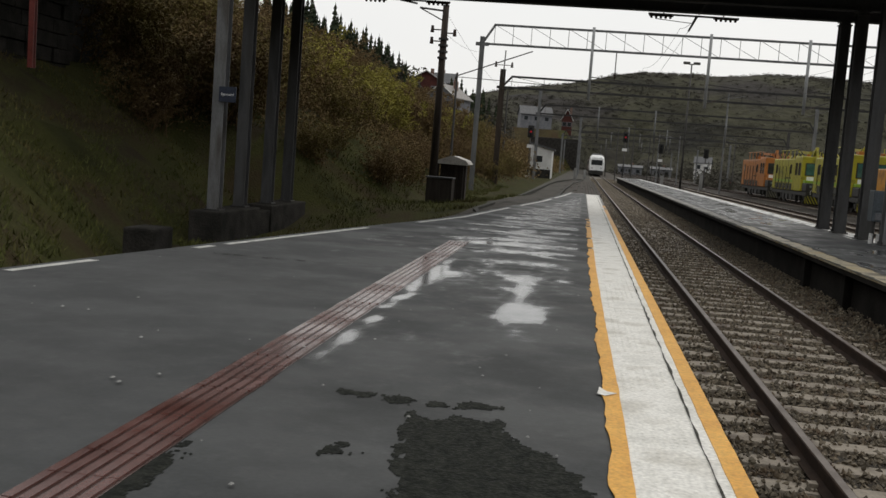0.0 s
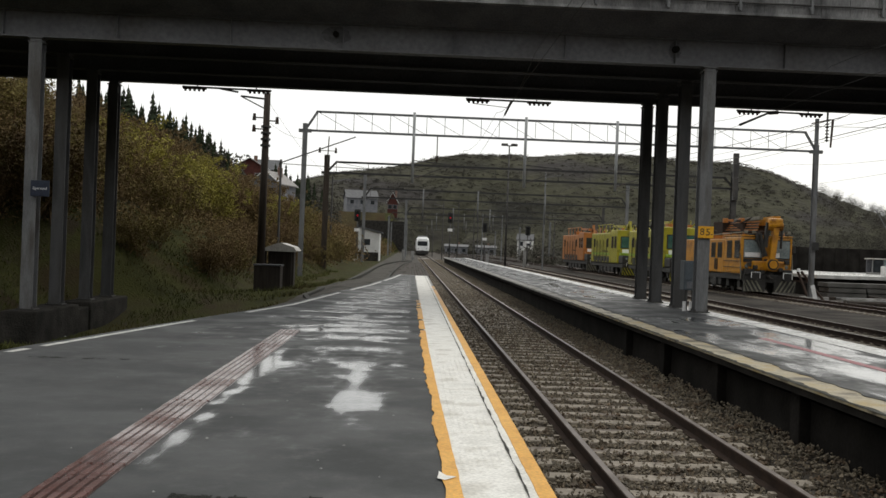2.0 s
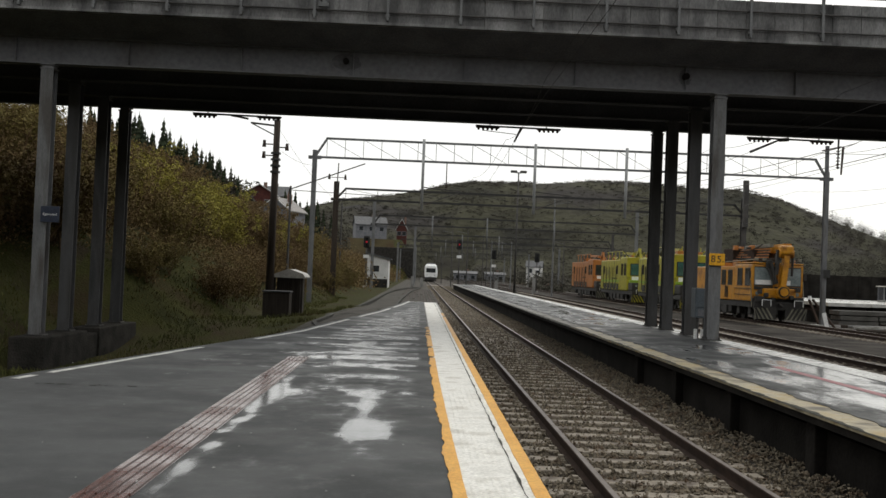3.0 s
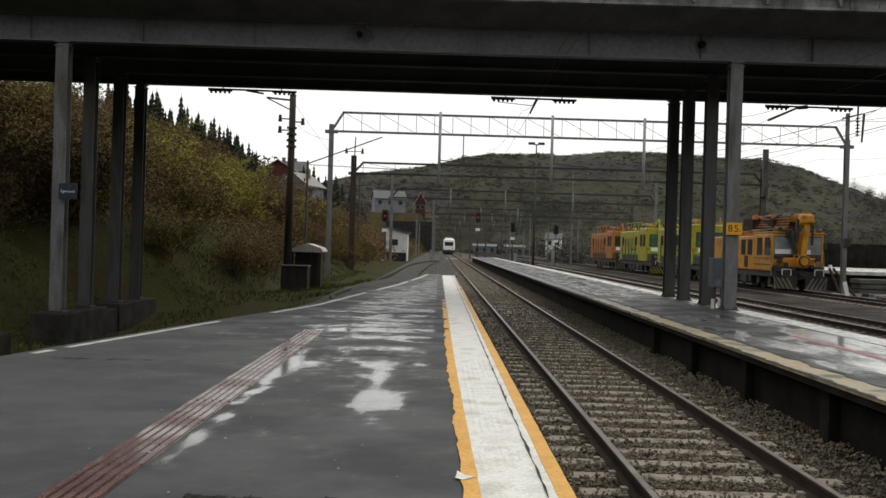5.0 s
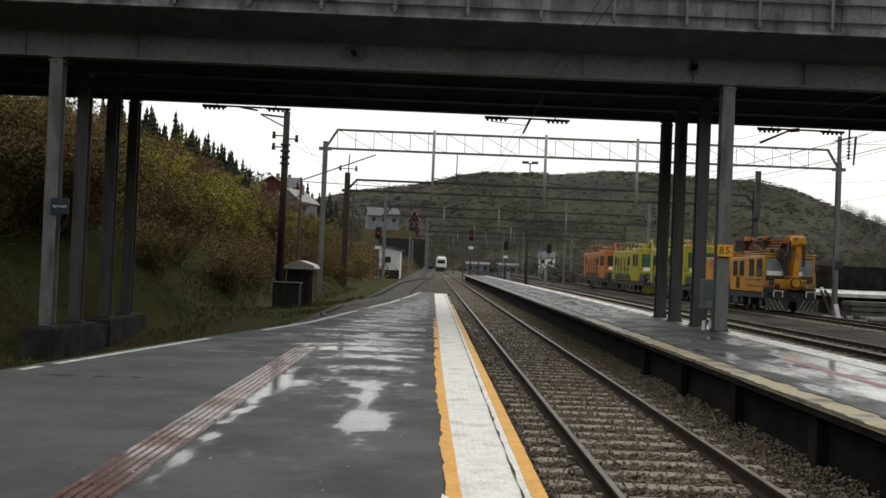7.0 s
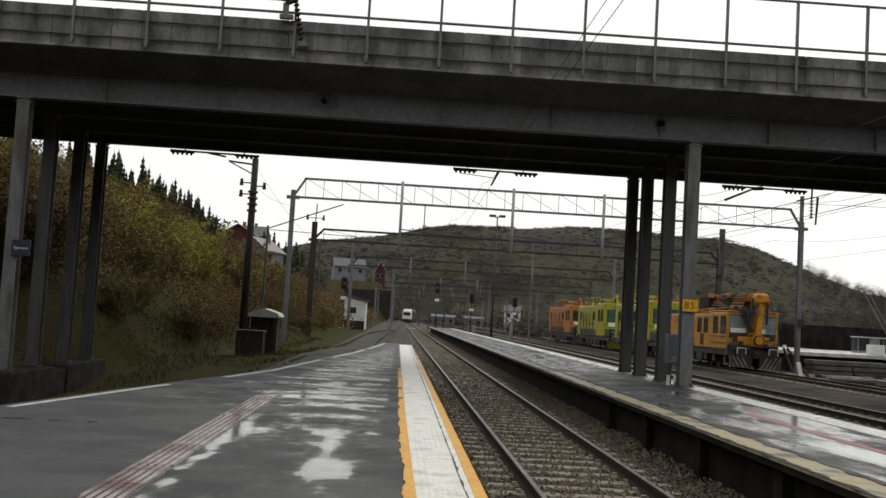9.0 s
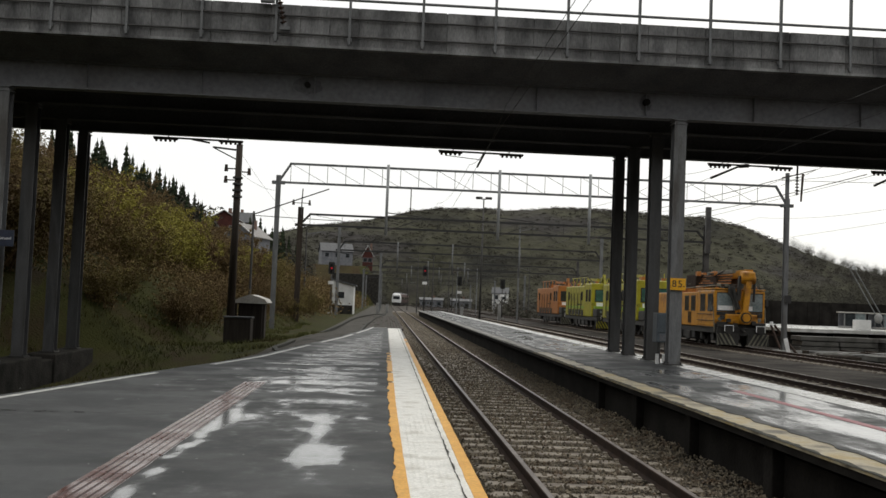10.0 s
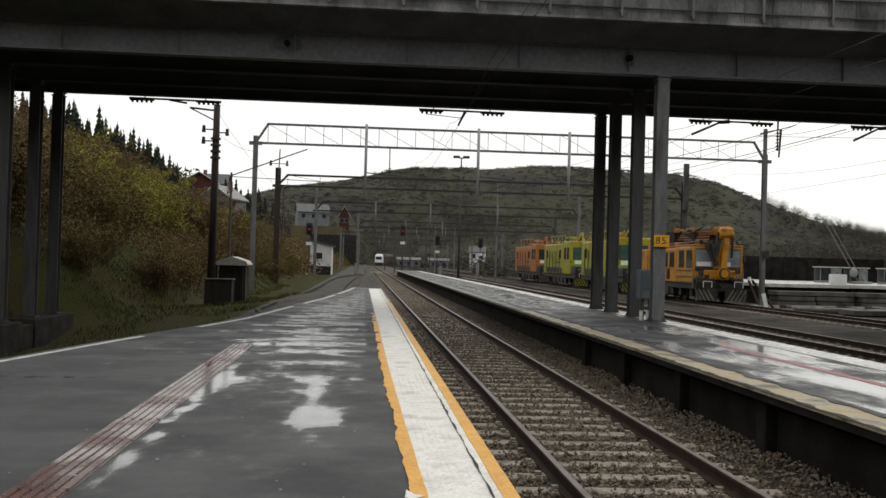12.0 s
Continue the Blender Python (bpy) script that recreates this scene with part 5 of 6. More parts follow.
for i, (x, y, w) in enumerate(((15, 338, 7.5), (25, 339, 6.5))):
    house(x, y, 0.2, w, 7, 1.5, 0.5, M["far_white"], M["roof_grey"], "distant low pale industrial shed", 0)
ret = part("retaining_wall", add_box(B(), -14, 262, -1, -1.6, 266, 7.5, 0.2), M["rock"])
tagged(ret, "dark rock face beside the distant track", "rock face", kind="structure")


# ---- works vehicles parked on the siding ----
def chevron_panel(bm_dark, bm_pale, x0, x1, y, z0, z1, lean):
    """A plough plate with slanting pale stripes."""
    add_box(bm_dark, x0, y, z0, x1, y + 0.06, z1, 0.01)
    n = 5
    step = (x1 - x0) / n
    for k in range(n):
        a = x0 + k * step + 0.02
        s = lean * (z1 - z0) * 0.6
        pts = [(a, z0), (a + step * 0.42, z0), (a + step * 0.42 + s, z1), (a + s, z1)]
        pts = [(min(max(px, x0), x1), pz) for px, pz in pts]
        f = [bm_pale.verts.new((px, y - 0.012, pz)) for px, pz in pts]
        g = [bm_pale.verts.new((px, y - 0.004, pz)) for px, pz in pts]
        bm_pale.faces.new(f)
        for i in range(4):
            bm_pale.faces.new((f[i], g[i], g[(i + 1) % 4], f[(i + 1) % 4]))


def wheelset(v, y):
    for s in (-1, 1):
        bm = B()
        add_rod(bm, (s * 0.68, 0, 0), (s * 0.80, 0, 0), 0.43, n=24)
        add_rod(bm, (s * 0.66, 0, 0), (s * 0.69, 0, 0), 0.46, n=24)
        add_rod(bm, (s * 0.80, 0, 0), (s * 0.92, 0, 0), 0.13, n=12)
        w = part("wheel", bm, M["chassis"], v)
        w.location = (0, y, 0.44)
        part("axle_box", add_box(B(), s * 1.0 - 0.12, y - 0.22, 0.3, s * 1.0 + 0.12, y + 0.22, 0.75, 0.03), M["chassis"], v)


def vehicle_base(at, length, label, name="works_vehicle", front_plough=True, stripe="stripe_pale"):
    v = thing(name, label, "rail vehicle", at, "works vehicles")
    v.rotation_euler = (0, 0, 0.013)
    part("underframe", add_box(B(), -1.3, 0.25, 0.72, 1.3, length - 0.2, 1.02, 0.02), M["chassis"], v)
    part("underframe_filler", add_box(B(), -1.22, 4.4, 0.32, 1.22, length - 4.3, 0.718, 0.03), M["chassis"], v)
    bm = B()
    for y in (length * 0.38, length * 0.5, length * 0.6):
        add_box(bm, -1.32, y, 0.25, 1.32, y + length * 0.06, 0.715, 0.03)
    part("tank", bm, M["chassis"], v)
    for y in (1.6, 3.5, length - 3.4, length - 1.5):
        wheelset(v, y)
    part("headstock", add_box(B(), -1.35, 0.1, 0.62, 1.35, 0.3, 1.05, 0.02), M["chassis"], v)
    for s in (-1, 1):
        bm = B()
        add_rod(bm, (s * 0.88, 0.1, 0.95), (s * 0.88, -0.35, 0.95), 0.09, n=10)
        add_rod(bm, (s * 0.88, -0.35, 0.95), (s * 0.88, -0.42, 0.95), 0.22, n=14)
        part("buffer", bm, M["chassis"], v)
        bm = B()
        for a, b in (((-0.24, 1.18), (0.24, 1.18)), ((-0.24, 0.85), (-0.24, 1.18)), ((0.24, 0.85), (0.24, 1.18))):
            add_beam(bm, (s * 0.88 + a[0], -0.46, a[1]), (s * 0.88 + b[0], -0.46, b[1]), 0.03, 0.03, (0, 1, 0))
        if front_plough:
            part("step_frame", bm, M["sign_white"], v, "white painted step frame")
        else:
            bm.free()
    if front_plough:
        for s in (-1, 1):
            d, p = B(), B()
            chevron_panel(d, p, min(s * 0.25, s * 1.45), max(s * 0.25, s * 1.45), -0.2, 0.12, 0.74, s)
            plough = part("plough_plate", d, M["chassis"], v)
            part("stripes", p, M[stripe], plough, "slanting pale warning stripes")
    part("coupling", add_beam(B(), (0, 0.1, 0.95), (0, -0.5, 0.8), 0.12, 0.12), M["chassis"], v)
    return v


def windows_on_side(v, x, ys, z0, z1, w, glass="glass"):
    for y in ys:
        f = part("window", add_box(B(), x - 0.015, y - w / 2 - 0.05, z0 - 0.05, x + 0.005, y + w / 2 + 0.05, z1 + 0.05, 0.01), M["chassis"], v)
        part("pane", add_box(B(), x - 0.022, y - w / 2, z0, x - 0.016, y + w / 2, z1), M[glass], f)


def crane_vehicle(at):
    v = vehicle_base(at, 13.2, "orange rail works vehicle with a folded crane over its cab", "crane_vehicle")
    paint = M["orange"]
    bm = add_box(B(), -1.42, 0.45, 1.05, 1.42, 3.4, 3.12, 0.1)
    part("cab", bm, paint, v)
    part("side_house", add_box(B(), -1.40, 3.42, 1.05, 0.6, 6.4, 3.0, 0.05), paint, v)
    part("load_bed", add_box(B(), -1.42, 6.42, 1.05, 1.42, 12.9, 1.35, 0.02), M["chassis"], v)
    part("rear_house", add_box(B(), -1.40, 9.2, 1.36, 1.40, 12.8, 3.0, 0.06), paint, v)
    for k in range(5):
        part("stanchion", add_box(B(), -1.41, 6.6 + k * 0.55, 1.36, -1.35, 6.66 + k * 0.55, 2.3), paint, v)
    for x0, x1 in ((-1.28, -0.28), (0.42, 1.28)):
        w = part("windscreen", add_box(B(), x0 - 0.06, 0.42, 1.92, x1 + 0.06, 0.446, 2.98, 0.02), M["chassis"], v)
        part("pane", add_box(B(), x0, 0.41, 1.98, x1, 0.419, 2.92), M["glass_pale"], w)
        part("pale_patch", add_box(B(), x0 + 0.05, 0.402, 2.0, x1 - 0.1 if x0 < 0 else x0 + 0.3, 0.408, 2.25), M["sign_white"], w, "pale patch low in the pane")
    windows_on_side(v, -1.43, (1.1, 2.4), 1.95, 2.85, 0.75)
    windows_on_side(v, -1.41, (4.2, 5.4), 1.95, 2.75, 0.7)
    for k in range(3):
        part("door_slat", add_box(B(), -1.44, 4.55 + k * 0.22, 1.2, -1.41, 4.62 + k * 0.22, 1.85), M["chassis"], v)
    part("front_apron", add_box(B(), -1.40, 0.3, 0.74, 1.40, 0.44, 1.25, 0.02), M["chassis"], v)
    for k, (x, y, z, sx, sy, sz) in enumerate(((-1.2, 3.6, 3.02, 0.5, 0.9, 0.35), (0.7, 3.7, 3.05, 0.6, 1.2, 0.5), (-1.3, 6.5, 1.36, 0.8, 1.6, 1.1), (0.2, 7.0, 1.36, 1.0, 1.8, 0.9), (-0.9, 9.6, 3.02, 1.4, 1.2, 0.4))):
        part("equipment_box", add_box(B(), x, y, z, x + sx, y + sy, z + sz, 0.03), M["chassis"] if k % 2 else M["rust_orange"], v)
    for k in range(6):
        y = 2.4 + 0.55 * k
        part("hose", add_rod(B(), (-0.8 + 0.1 * k, y, 3.9), (-0.5 + 0.16 * k, y - 0.9, 4.25 - 0.05 * k), 0.03, n=6), M["chassis"], v)
    for k in range(7):
        part("roof_rung", add_rod(B(), (-1.0 + 0.33 * k, 3.5, 3.05), (-1.0 + 0.33 * k, 3.6 + 0.2 * (k % 3), 3.6 + 0.12 * (k % 4)), 0.03, n=6), M["orange"] if k % 2 else M["chassis"], v)
    for x in (-1.35, -0.2, 0.33, 1.35):
        part("cab_pillar", add_box(B(), x - 0.05, 0.40, 1.3, x + 0.05, 0.45, 3.08, 0.015), M["orange"], v)
    part("bonnet", add_box(B(), -0.85, 0.12, 1.26, 0.95, 0.42, 1.8, 0.08), M["orange"], v)
    part("wiper_panel", add_box(B(), -1.3, 0.40, 1.72, 1.3, 0.448, 1.9, 0.015), M["chassis"], v)
    for s2 in (-1, 1):
        part("tool_locker", add_box(B(), s2 * 1.05 - 0.25, 0.0, 1.05, s2 * 1.05 + 0.25, 0.42, 1.35, 0.03), M["chassis"], v)
        part("hand_rail", add_rod(B(), (s2 * 1.44, 0.3, 0.8), (s2 * 1.46, 0.5, 2.2), 0.025, n=6), M["stripe_pale"], v)
    for x0, x1, z in ((-1.35, 1.35, 3.42), (-1.35, 1.35, 3.28)):
        part("lamp_bar", add_rod(B(), (x0, 0.5, z), (x1, 0.5, z), 0.022, n=6), M["chassis"], v)
    for x in (-1.2, -0.75, 0.8, 1.2):
        part("work_lamp", add_box(B(), x - 0.1, 0.38, 3.3, x + 0.1, 0.5, 3.46, 0.02), M["stripe_pale"], v)
    part("roof_rail", add_rod(B(), (-1.3, 0.6, 3.35), (-1.3, 6.2, 3.25), 0.03, n=6), M["stripe_pale"], v)
    part("roof_plate", add_box(B(), -1.45, 0.4, 3.13, 1.45, 3.5, 3.2, 0.03), paint, v)
    # crane: post behind the cab, boom forward over the roof, tip hanging before the cab
    part("crane_post", add_rod(B(), (-0.1, 4.4, 3.0), (-0.1, 4.4, 4.0), 0.42, 0.34, 12), paint, v)
    bm = B()
    add_box(bm, -0.75, 2.2, 3.35, 0.55, 5.4, 3.95, 0.05)
    add_box(bm, -1.15, 4.6, 3.25, -0.5, 6.4, 4.05, 0.05)
    part("crane_turret", bm, M["rail"], v, "dark brown crane turret with hoses")
    for k in range(9):
        x, y = -1.2 + 0.26 * (k % 5), 2.0 + 0.45 * k
        part("valve_block", add_box(B(), x, y, 3.96, x + 0.24, y + 0.3, 4.08 + 0.07 * (k % 3), 0.02), M["rust_orange"] if k % 3 else M["chassis"], v)
        part("hydraulic_line", add_rod(B(), (-1.18 + 0.05 * k, 6.0, 3.5 + 0.06 * k), (-0.5 + 0.02 * k, 0.6, 3.42 + 0.08 * k), 0.025, n=6), M["rust_orange"] if k % 2 else M["chassis"], v)
    bm = B()
    add_beam(bm, (-0.62, 0.25, 3.2), (-0.25, -0.05, 2.05), 0.26, 0.14, (0, 1, 0))
    add_box(bm, -0.72, 0.1, 2.85, -0.4, 0.36, 3.35, 0.04)
    part("grab_arm", bm, M["chassis"], v, "greasy black grab arm")
    for x, z in ((-0.75, 1.45), (0.65, 1.35), (-0.35, 1.2), (1.0, 1.75), (-1.1, 1.6)):
        part("front_fitting", add_box(B(), x - 0.12, -0.05, z - 0.12, x + 0.12, 0.12, z + 0.1, 0.03), M["chassis"], v)
    boom = part("boom", add_beam(B(), (0.25, 5.2, 3.95), (0.3, -0.1, 4.05), 0.42, 0.42), paint, v)
    bm = add_beam(B(), (-0.25, 5.0, 4.15), (-0.3, 0.6, 4.18), 0.2, 0.18)
    part("boom_ram", bm, M["stripe_pale"], boom)
    bm = B()
    add_beam(bm, (0.28, -0.15, 4.1), (0.05, -0.2, 1.9), 0.3, 0.34, (0, 1, 0))
    add_box(bm, -0.15, -0.45, 3.65, 0.55, 0.2, 4.15, 0.12)
    add_rod(bm, (-0.2, -0.1, 3.72), (0.6, -0.1, 3.72), 0.26, n=14)
    part("jib", bm, paint, boom)
    bm = B()
    add_beam(bm, (-0.18, -0.12, 3.9), (-0.3, -0.1, 2.55), 0.2, 0.2, (0, 1, 0))
    add_rod(bm, (-0.55, -0.05, 3.25), (-0.28, -0.12, 2.1), 0.09, n=8)
    add_rod(bm, (0.62, -0.1, 3.6), (0.58, -0.1, 2.5), 0.07, n=8)
    part("jib_ram", bm, M["chassis"], boom)
    bm = B()
    add_rod(bm, (0.1, -0.3, 1.62), (0.1, -0.18, 1.62), 0.36, n=20)
    hook = part("winch_drum", bm, paint, v)
    part("hook_ring", add_rod(B(), (0.1, -0.36, 1.62), (0.1, -0.301, 1.62), 0.3, n=20), M["chassis"], hook)
    part("drum_hub", add_rod(B(), (0.1, -0.42, 1.62), (0.1, -0.361, 1.62), 0.22, n=20), paint, hook)
    for s in (-1, 1):
        part("headlight", add_rod(B(), (s * 1.1, 0.44, 1.5), (s * 1.1, 0.39, 1.5), 0.11, n=12), M["glass_pale"], v)
        part("mirror", add_box(B(), s * 1.55 - 0.06, 0.4, 2.3, s * 1.55 + 0.06, 0.44, 2.7), M["chassis"], v)
        part("beacon", add_rod(B(), (s * 1.1, 1.0, 3.2), (s * 1.1, 1.0, 3.38), 0.09, 0.07, 10), M["rust_orange"], v)
    bm = B()
    for z in (1.05, 1.4, 1.75):
        add_rod(bm, (-1.46, 0.5, z), (-1.46, 3.3, z), 0.02, n=5)
    part("grab_rail", bm, M["chassis"], v)


def line_vehicle(at, paint, accent, label, length, clutter):
    v = vehicle_base(at, length, label, "line_vehicle", stripe="lemon" if paint == "lemon" else "stripe_pale")
    part("cab", add_box(B(), -1.42, 2.0, 1.05, 1.42, 4.9, 3.95, 0.1), M[paint], v)
    part("nose", add_box(B(), -1.3, 0.4, 1.05, 1.3, 1.98, 1.75, 0.1), M["chassis"], v)
    part("nose_panel", add_box(B(), -1.25, 1.3, 1.76, 1.25, 1.96, 1.98, 0.04), M[accent], v)
    part("body", add_box(B(), -1.40, 4.92, 1.05, 1.40, length - 0.4, 3.75, 0.08), M[paint], v)
    w = part("windscreen", add_box(B(), -1.15, 1.965, 2.35, 1.15, 1.995, 3.4, 0.02), M["chassis"], v)
    part("pane", add_box(B(), -1.08, 1.955, 2.42, 1.08, 1.964, 3.33), M["glass_teal" if paint == "lemon" else "glass"], w)
    part("white_panel", add_box(B(), -1.0, 1.95, 1.98, 1.0, 1.99, 2.28), M["sign_white"], v)
    windows_on_side(v, -1.43, (2.8, 4.0), 2.4, 3.35, 0.7)
    windows_on_side(v, -1.41, (6.2, length - 2.0), 2.5, 3.2, 0.6)
    for k in range(4):
        part("panel_joint", add_box(B(), -1.413, 7.4 + k * 1.3, 1.2, -1.403, 7.44 + k * 1.3, 3.6), M["chassis"], v)
    for k in range(5):
        yk = 5.4 + k * (length - 7.0) / 5
        part("side_locker", add_box(B(), -1.43, yk, 1.08, -1.402, yk + 0.9, 1.62, 0.01), M["chassis"], v)
        part("grab_iron", add_rod(B(), (-1.45, yk + 1.05, 1.2), (-1.45, yk + 1.05, 3.1), 0.03, n=6), M["chassis"], v)
    part("side_stripe", add_box(B(), -1.412, 5.2, 1.75, -1.402, length - 0.8, 1.95), M[accent], v)
    bm = B()
    for k in range(4):
        add_box(bm, -1.416, 6.0 + k * 0.5, 2.02, -1.404, 6.35 + k * 0.5, 2.14)
    part("lettering_bars", bm, M["chassis"], v)
    bm = B()
    rr = random.Random(length)
    for k in range(clutter):
        y, x = rr.uniform(2.2, length - 1.5), rr.uniform(-1.1, 0.9)
        part("roof_box", add_box(B(), x, y, 3.7, x + rr.uniform(0.15, 0.5), y + rr.uniform(0.2, 0.8), 3.85 + rr.uniform(0.0, 0.4), 0.02), M[rr.choice((paint, "chassis", "chassis", "stripe_pale", "rust_orange"))], v)
        part("roof_strut", add_rod(B(), (x, y, 3.75), (x + rr.uniform(-0.6, 0.6), y + rr.uniform(-1.2, 1.2), 4.1 + rr.uniform(0, 0.45)), 0.035, n=6), M[rr.choice((paint, "chassis"))], v)
    for k in range(5):
        y = 4.5 + k * (length - 6) / 5
        add_rod(bm, (-1.25, y, 3.7), (-1.25, y, 4.55), 0.03, n=5)
        add_rod(bm, (1.25, y, 3.7), (1.25, y, 4.55), 0.03, n=5)
    add_rod(bm, (-1.25, 4.5, 4.5), (-1.25, length - 2.6, 4.5), 0.03, n=5)
    add_beam(bm, (-0.6, 3.0, 4.25), (0.3, length - 3, 4.5), 0.22, 0.22)
    part("roof_gear", bm, M["rust_orange" if paint != "lemon" else "lemon"], v, "work platform, boom and boxes on the roof")
    bm = B()
    add_beam(bm, (-0.5, 2.2, 4.1), (-0.7, 0.6, 4.55), 0.25, 0.25)
    add_beam(bm, (-0.7, 0.6, 4.55), (-0.6, 0.3, 3.4), 0.18, 0.18, (0, 1, 0))
    part("boom", bm, M[paint], v)
    for s in (-1, 1):
        part("headlight", add_rod(B(), (s * 0.95, 0.41, 1.5), (s * 0.95, 0.37, 1.5), 0.1, n=12), M["glass_pale"], v)


crane_vehicle((SIDING(55.0), 55.0, RAIL_TOP))
line_vehicle((SIDING(70.0), 70.0, RAIL_TOP), "lemon", "lime", "lemon yellow rail works vehicle with striped plough and roof gear", 13.2, 24)
line_vehicle((SIDING(85.0), 85.0, RAIL_TOP), "lemon", "lime", "lemon yellow rail works vehicle with teal windscreen and roof boom", 14.2, 26)
line_vehicle((SIDING(101.0), 101.0, RAIL_TOP), "rust_orange", "rust_orange", "faded orange rail works vehicle with railed roof platform", 15.5, 20)


# ---- yard clutter beyond the siding ----
bs = thing("buffer_stop", "low rusty buffer stop with slanting rails", "buffer stop", (21.3, 53.0, -0.77))
bm = B()
add_beam(bm, (-0.3, 0, 0), (-0.5, 1.2, 1.5), 0.1, 0.1)
add_beam(bm, (0.5, 0, 0), (-0.3, 1.2, 1.5), 0.1, 0.1)
add_beam(bm, (-0.7, 1.2, 1.0), (0.4, 1.2, 0.95), 0.1, 0.1)
part("frame", bm, M["rail"], bs)
part("lamp", add_rod(B(), (-0.5, 1.1, 1.5), (-0.5, 1.1, 1.68), 0.1, 0.08, 10), M["sign_white"], bs)
rng = random.Random(21)


def slab_stack(x, y, n, w, d, label):
    s = thing("slab_stack", label, "stack", (x, y, -0.77), "stacks in the yard")
    for k in range(n):
        part("slab", add_box(B(), -w / 2 + rng.uniform(-0.1, 0.1), -d / 2, 0.06 + k * 0.3, w / 2 + rng.uniform(-0.1, 0.1), d / 2, 0.30 + k * 0.3, 0.02), M["old_slab"], s)
    for q in (-0.35, 0.35):
        part("bearer", add_box(B(), q * w - 0.08, -d / 2, 0.0, q * w + 0.08, d / 2, 0.058), M["tar_wood"], s)


for k, (x, w) in enumerate(((24.9, 2.2), (27.4, 2.3), (29.9, 2.2))):
    slab_stack(x, 58.0 + 0.4 * (k % 2), 3, w, 1.4, "stack of weathered grey concrete slabs before the dock")
slab_stack(24.2, 47, 1, 3.0, 1.6, "single weathered concrete slab on bearers")

# loading dock: a pale slab on dark piers
dock = thing("loading_dock", "low loading dock with a pale wet concrete deck", "loading dock", (0, 0, -0.77), kind="structure")
for k in range(6):
    x = 24.2 + k * 2.6
    part("dock_slab", add_box(B(), x, 60.0, 1.08 + 0.015 * (k % 3), x + 2.57, 100.0, 1.3 + 0.015 * (k % 3), 0.02), M["pale"], dock)
    part("pier", add_box(B(), x + 0.2, 60.25, 0.0, x + 2.4, 99.6, 1.075), M["under"], dock)


def glazed_cabin(x, y, w):
    """A small glazed shelter with a flat pale roof."""
    c = thing("glazed_cabin", "small glazed cabin with a flat pale roof on the dock", "cabin", (x, y, 0.56), "cabins on the dock")
    part("plinth", add_box(B(), -w / 2, -0.5, 0.0, w / 2, 0.5, 0.14, 0.01), M["slab"], c)
    part("back_panel", add_box(B(), -w / 2, 0.44, 0.141, w / 2, 0.48, 1.05), M["far_white"], c)
    for sx in (-1, 1):
        part("corner_post", add_box(B(), sx * (w / 2 - 0.03) - 0.03, -0.48, 0.141, sx * (w / 2 - 0.03) + 0.03, -0.42, 1.05), M["galv"], c)
    for k in range(2):
        part("pane", add_box(B(), -w / 2 + 0.08 + k * (w / 2 - 0.04), -0.46, 0.15, -w / 2 + 0.02 + (k + 1) * (w / 2 - 0.04), -0.445, 1.04), M["glass_pale"] if k else M["glass"], c)
    part("roof", add_box(B(), -w / 2 - 0.1, -0.6, 1.051, w / 2 + 0.1, 0.6, 1.13, 0.02), M["roof_sheet"], c)


glazed_cabin(32.7, 70.0, 1.55)
glazed_cabin(34.75, 70.0, 1.3)
glazed_cabin(37.2, 70.0, 1.2)
wb = part("white_crate", add_box(B(), -0.45, -0.3, 0.0, 0.45, 0.3, 0.62, 0.03), M["white_wall"])
wb.location = (29.1, 61.0, 0.56)
tagged(wb, "white painted crate on the edge of the dock", "crate")
for a, b in (((24.6, 52.5, -0.66), (33.5, 50.2, -0.62)), ((23.4, 55.6, -0.68), (29.5, 54.6, -0.66))):
    pp = part("pipe", add_rod(B(), a, b, 0.07, n=10), M["slab"], None, smooth=True)
    tagged(pp, "long pale pipe lying on the dark yard ground", "pipe", "pipes on the ground")
rb = random.Random(44)
for k in range(26):
    x, y = rb.uniform(21.8, 34), rb.uniform(48, 57.0)
    l, a = rb.uniform(0.5, 2.2), rb.uniform(-0.5, 0.5)
    tb = part("timber", add_box(B(), -l / 2, -0.11, 0.0, l / 2, 0.11, 0.16, 0.015), M[("tar_wood", "tar_wood", "concrete", "rail")[k % 4]])
    tb.matrix_world = pose(x, y, -0.77, 0, 0, math.degrees(a))
    tagged(tb, ("old dark timber lying in the yard", "old dark timber lying in the yard", "broken concrete beam lying in the yard", "rusty steel offcut lying in the yard")[k % 4], ("timber", "timber", "beam", "steel")[k % 4], "litter in the yard")


def goods_wagon(x, y, length, label):
    w = thing("goods_wagon", label, "wagon", (x, y, -0.57), "goods wagons")
    part("deck", add_box(B(), -length / 2, -1.3, 0.7, length / 2, 1.3, 1.2, 0.02), M["under"], w)
    part("side_board", add_box(B(), -length / 2, -1.36, 1.205, length / 2, 1.3, 3.0), M["under"], w)
    for k in range(int(length)):
        part("stake_post", add_box(B(), -length / 2 + 0.5 + k, -1.42, 1.0, -length / 2 + 0.6 + k, -1.361, 3.05), M["under"], w)
    for sx in (-length / 2 + 2, -length / 2 + 3.6, length / 2 - 3.6, length / 2 - 2):
        part("wheel", add_rod(B(), (sx, -1.0, 0.45), (sx, -0.85, 0.45), 0.45, n=18), M["chassis"], w)


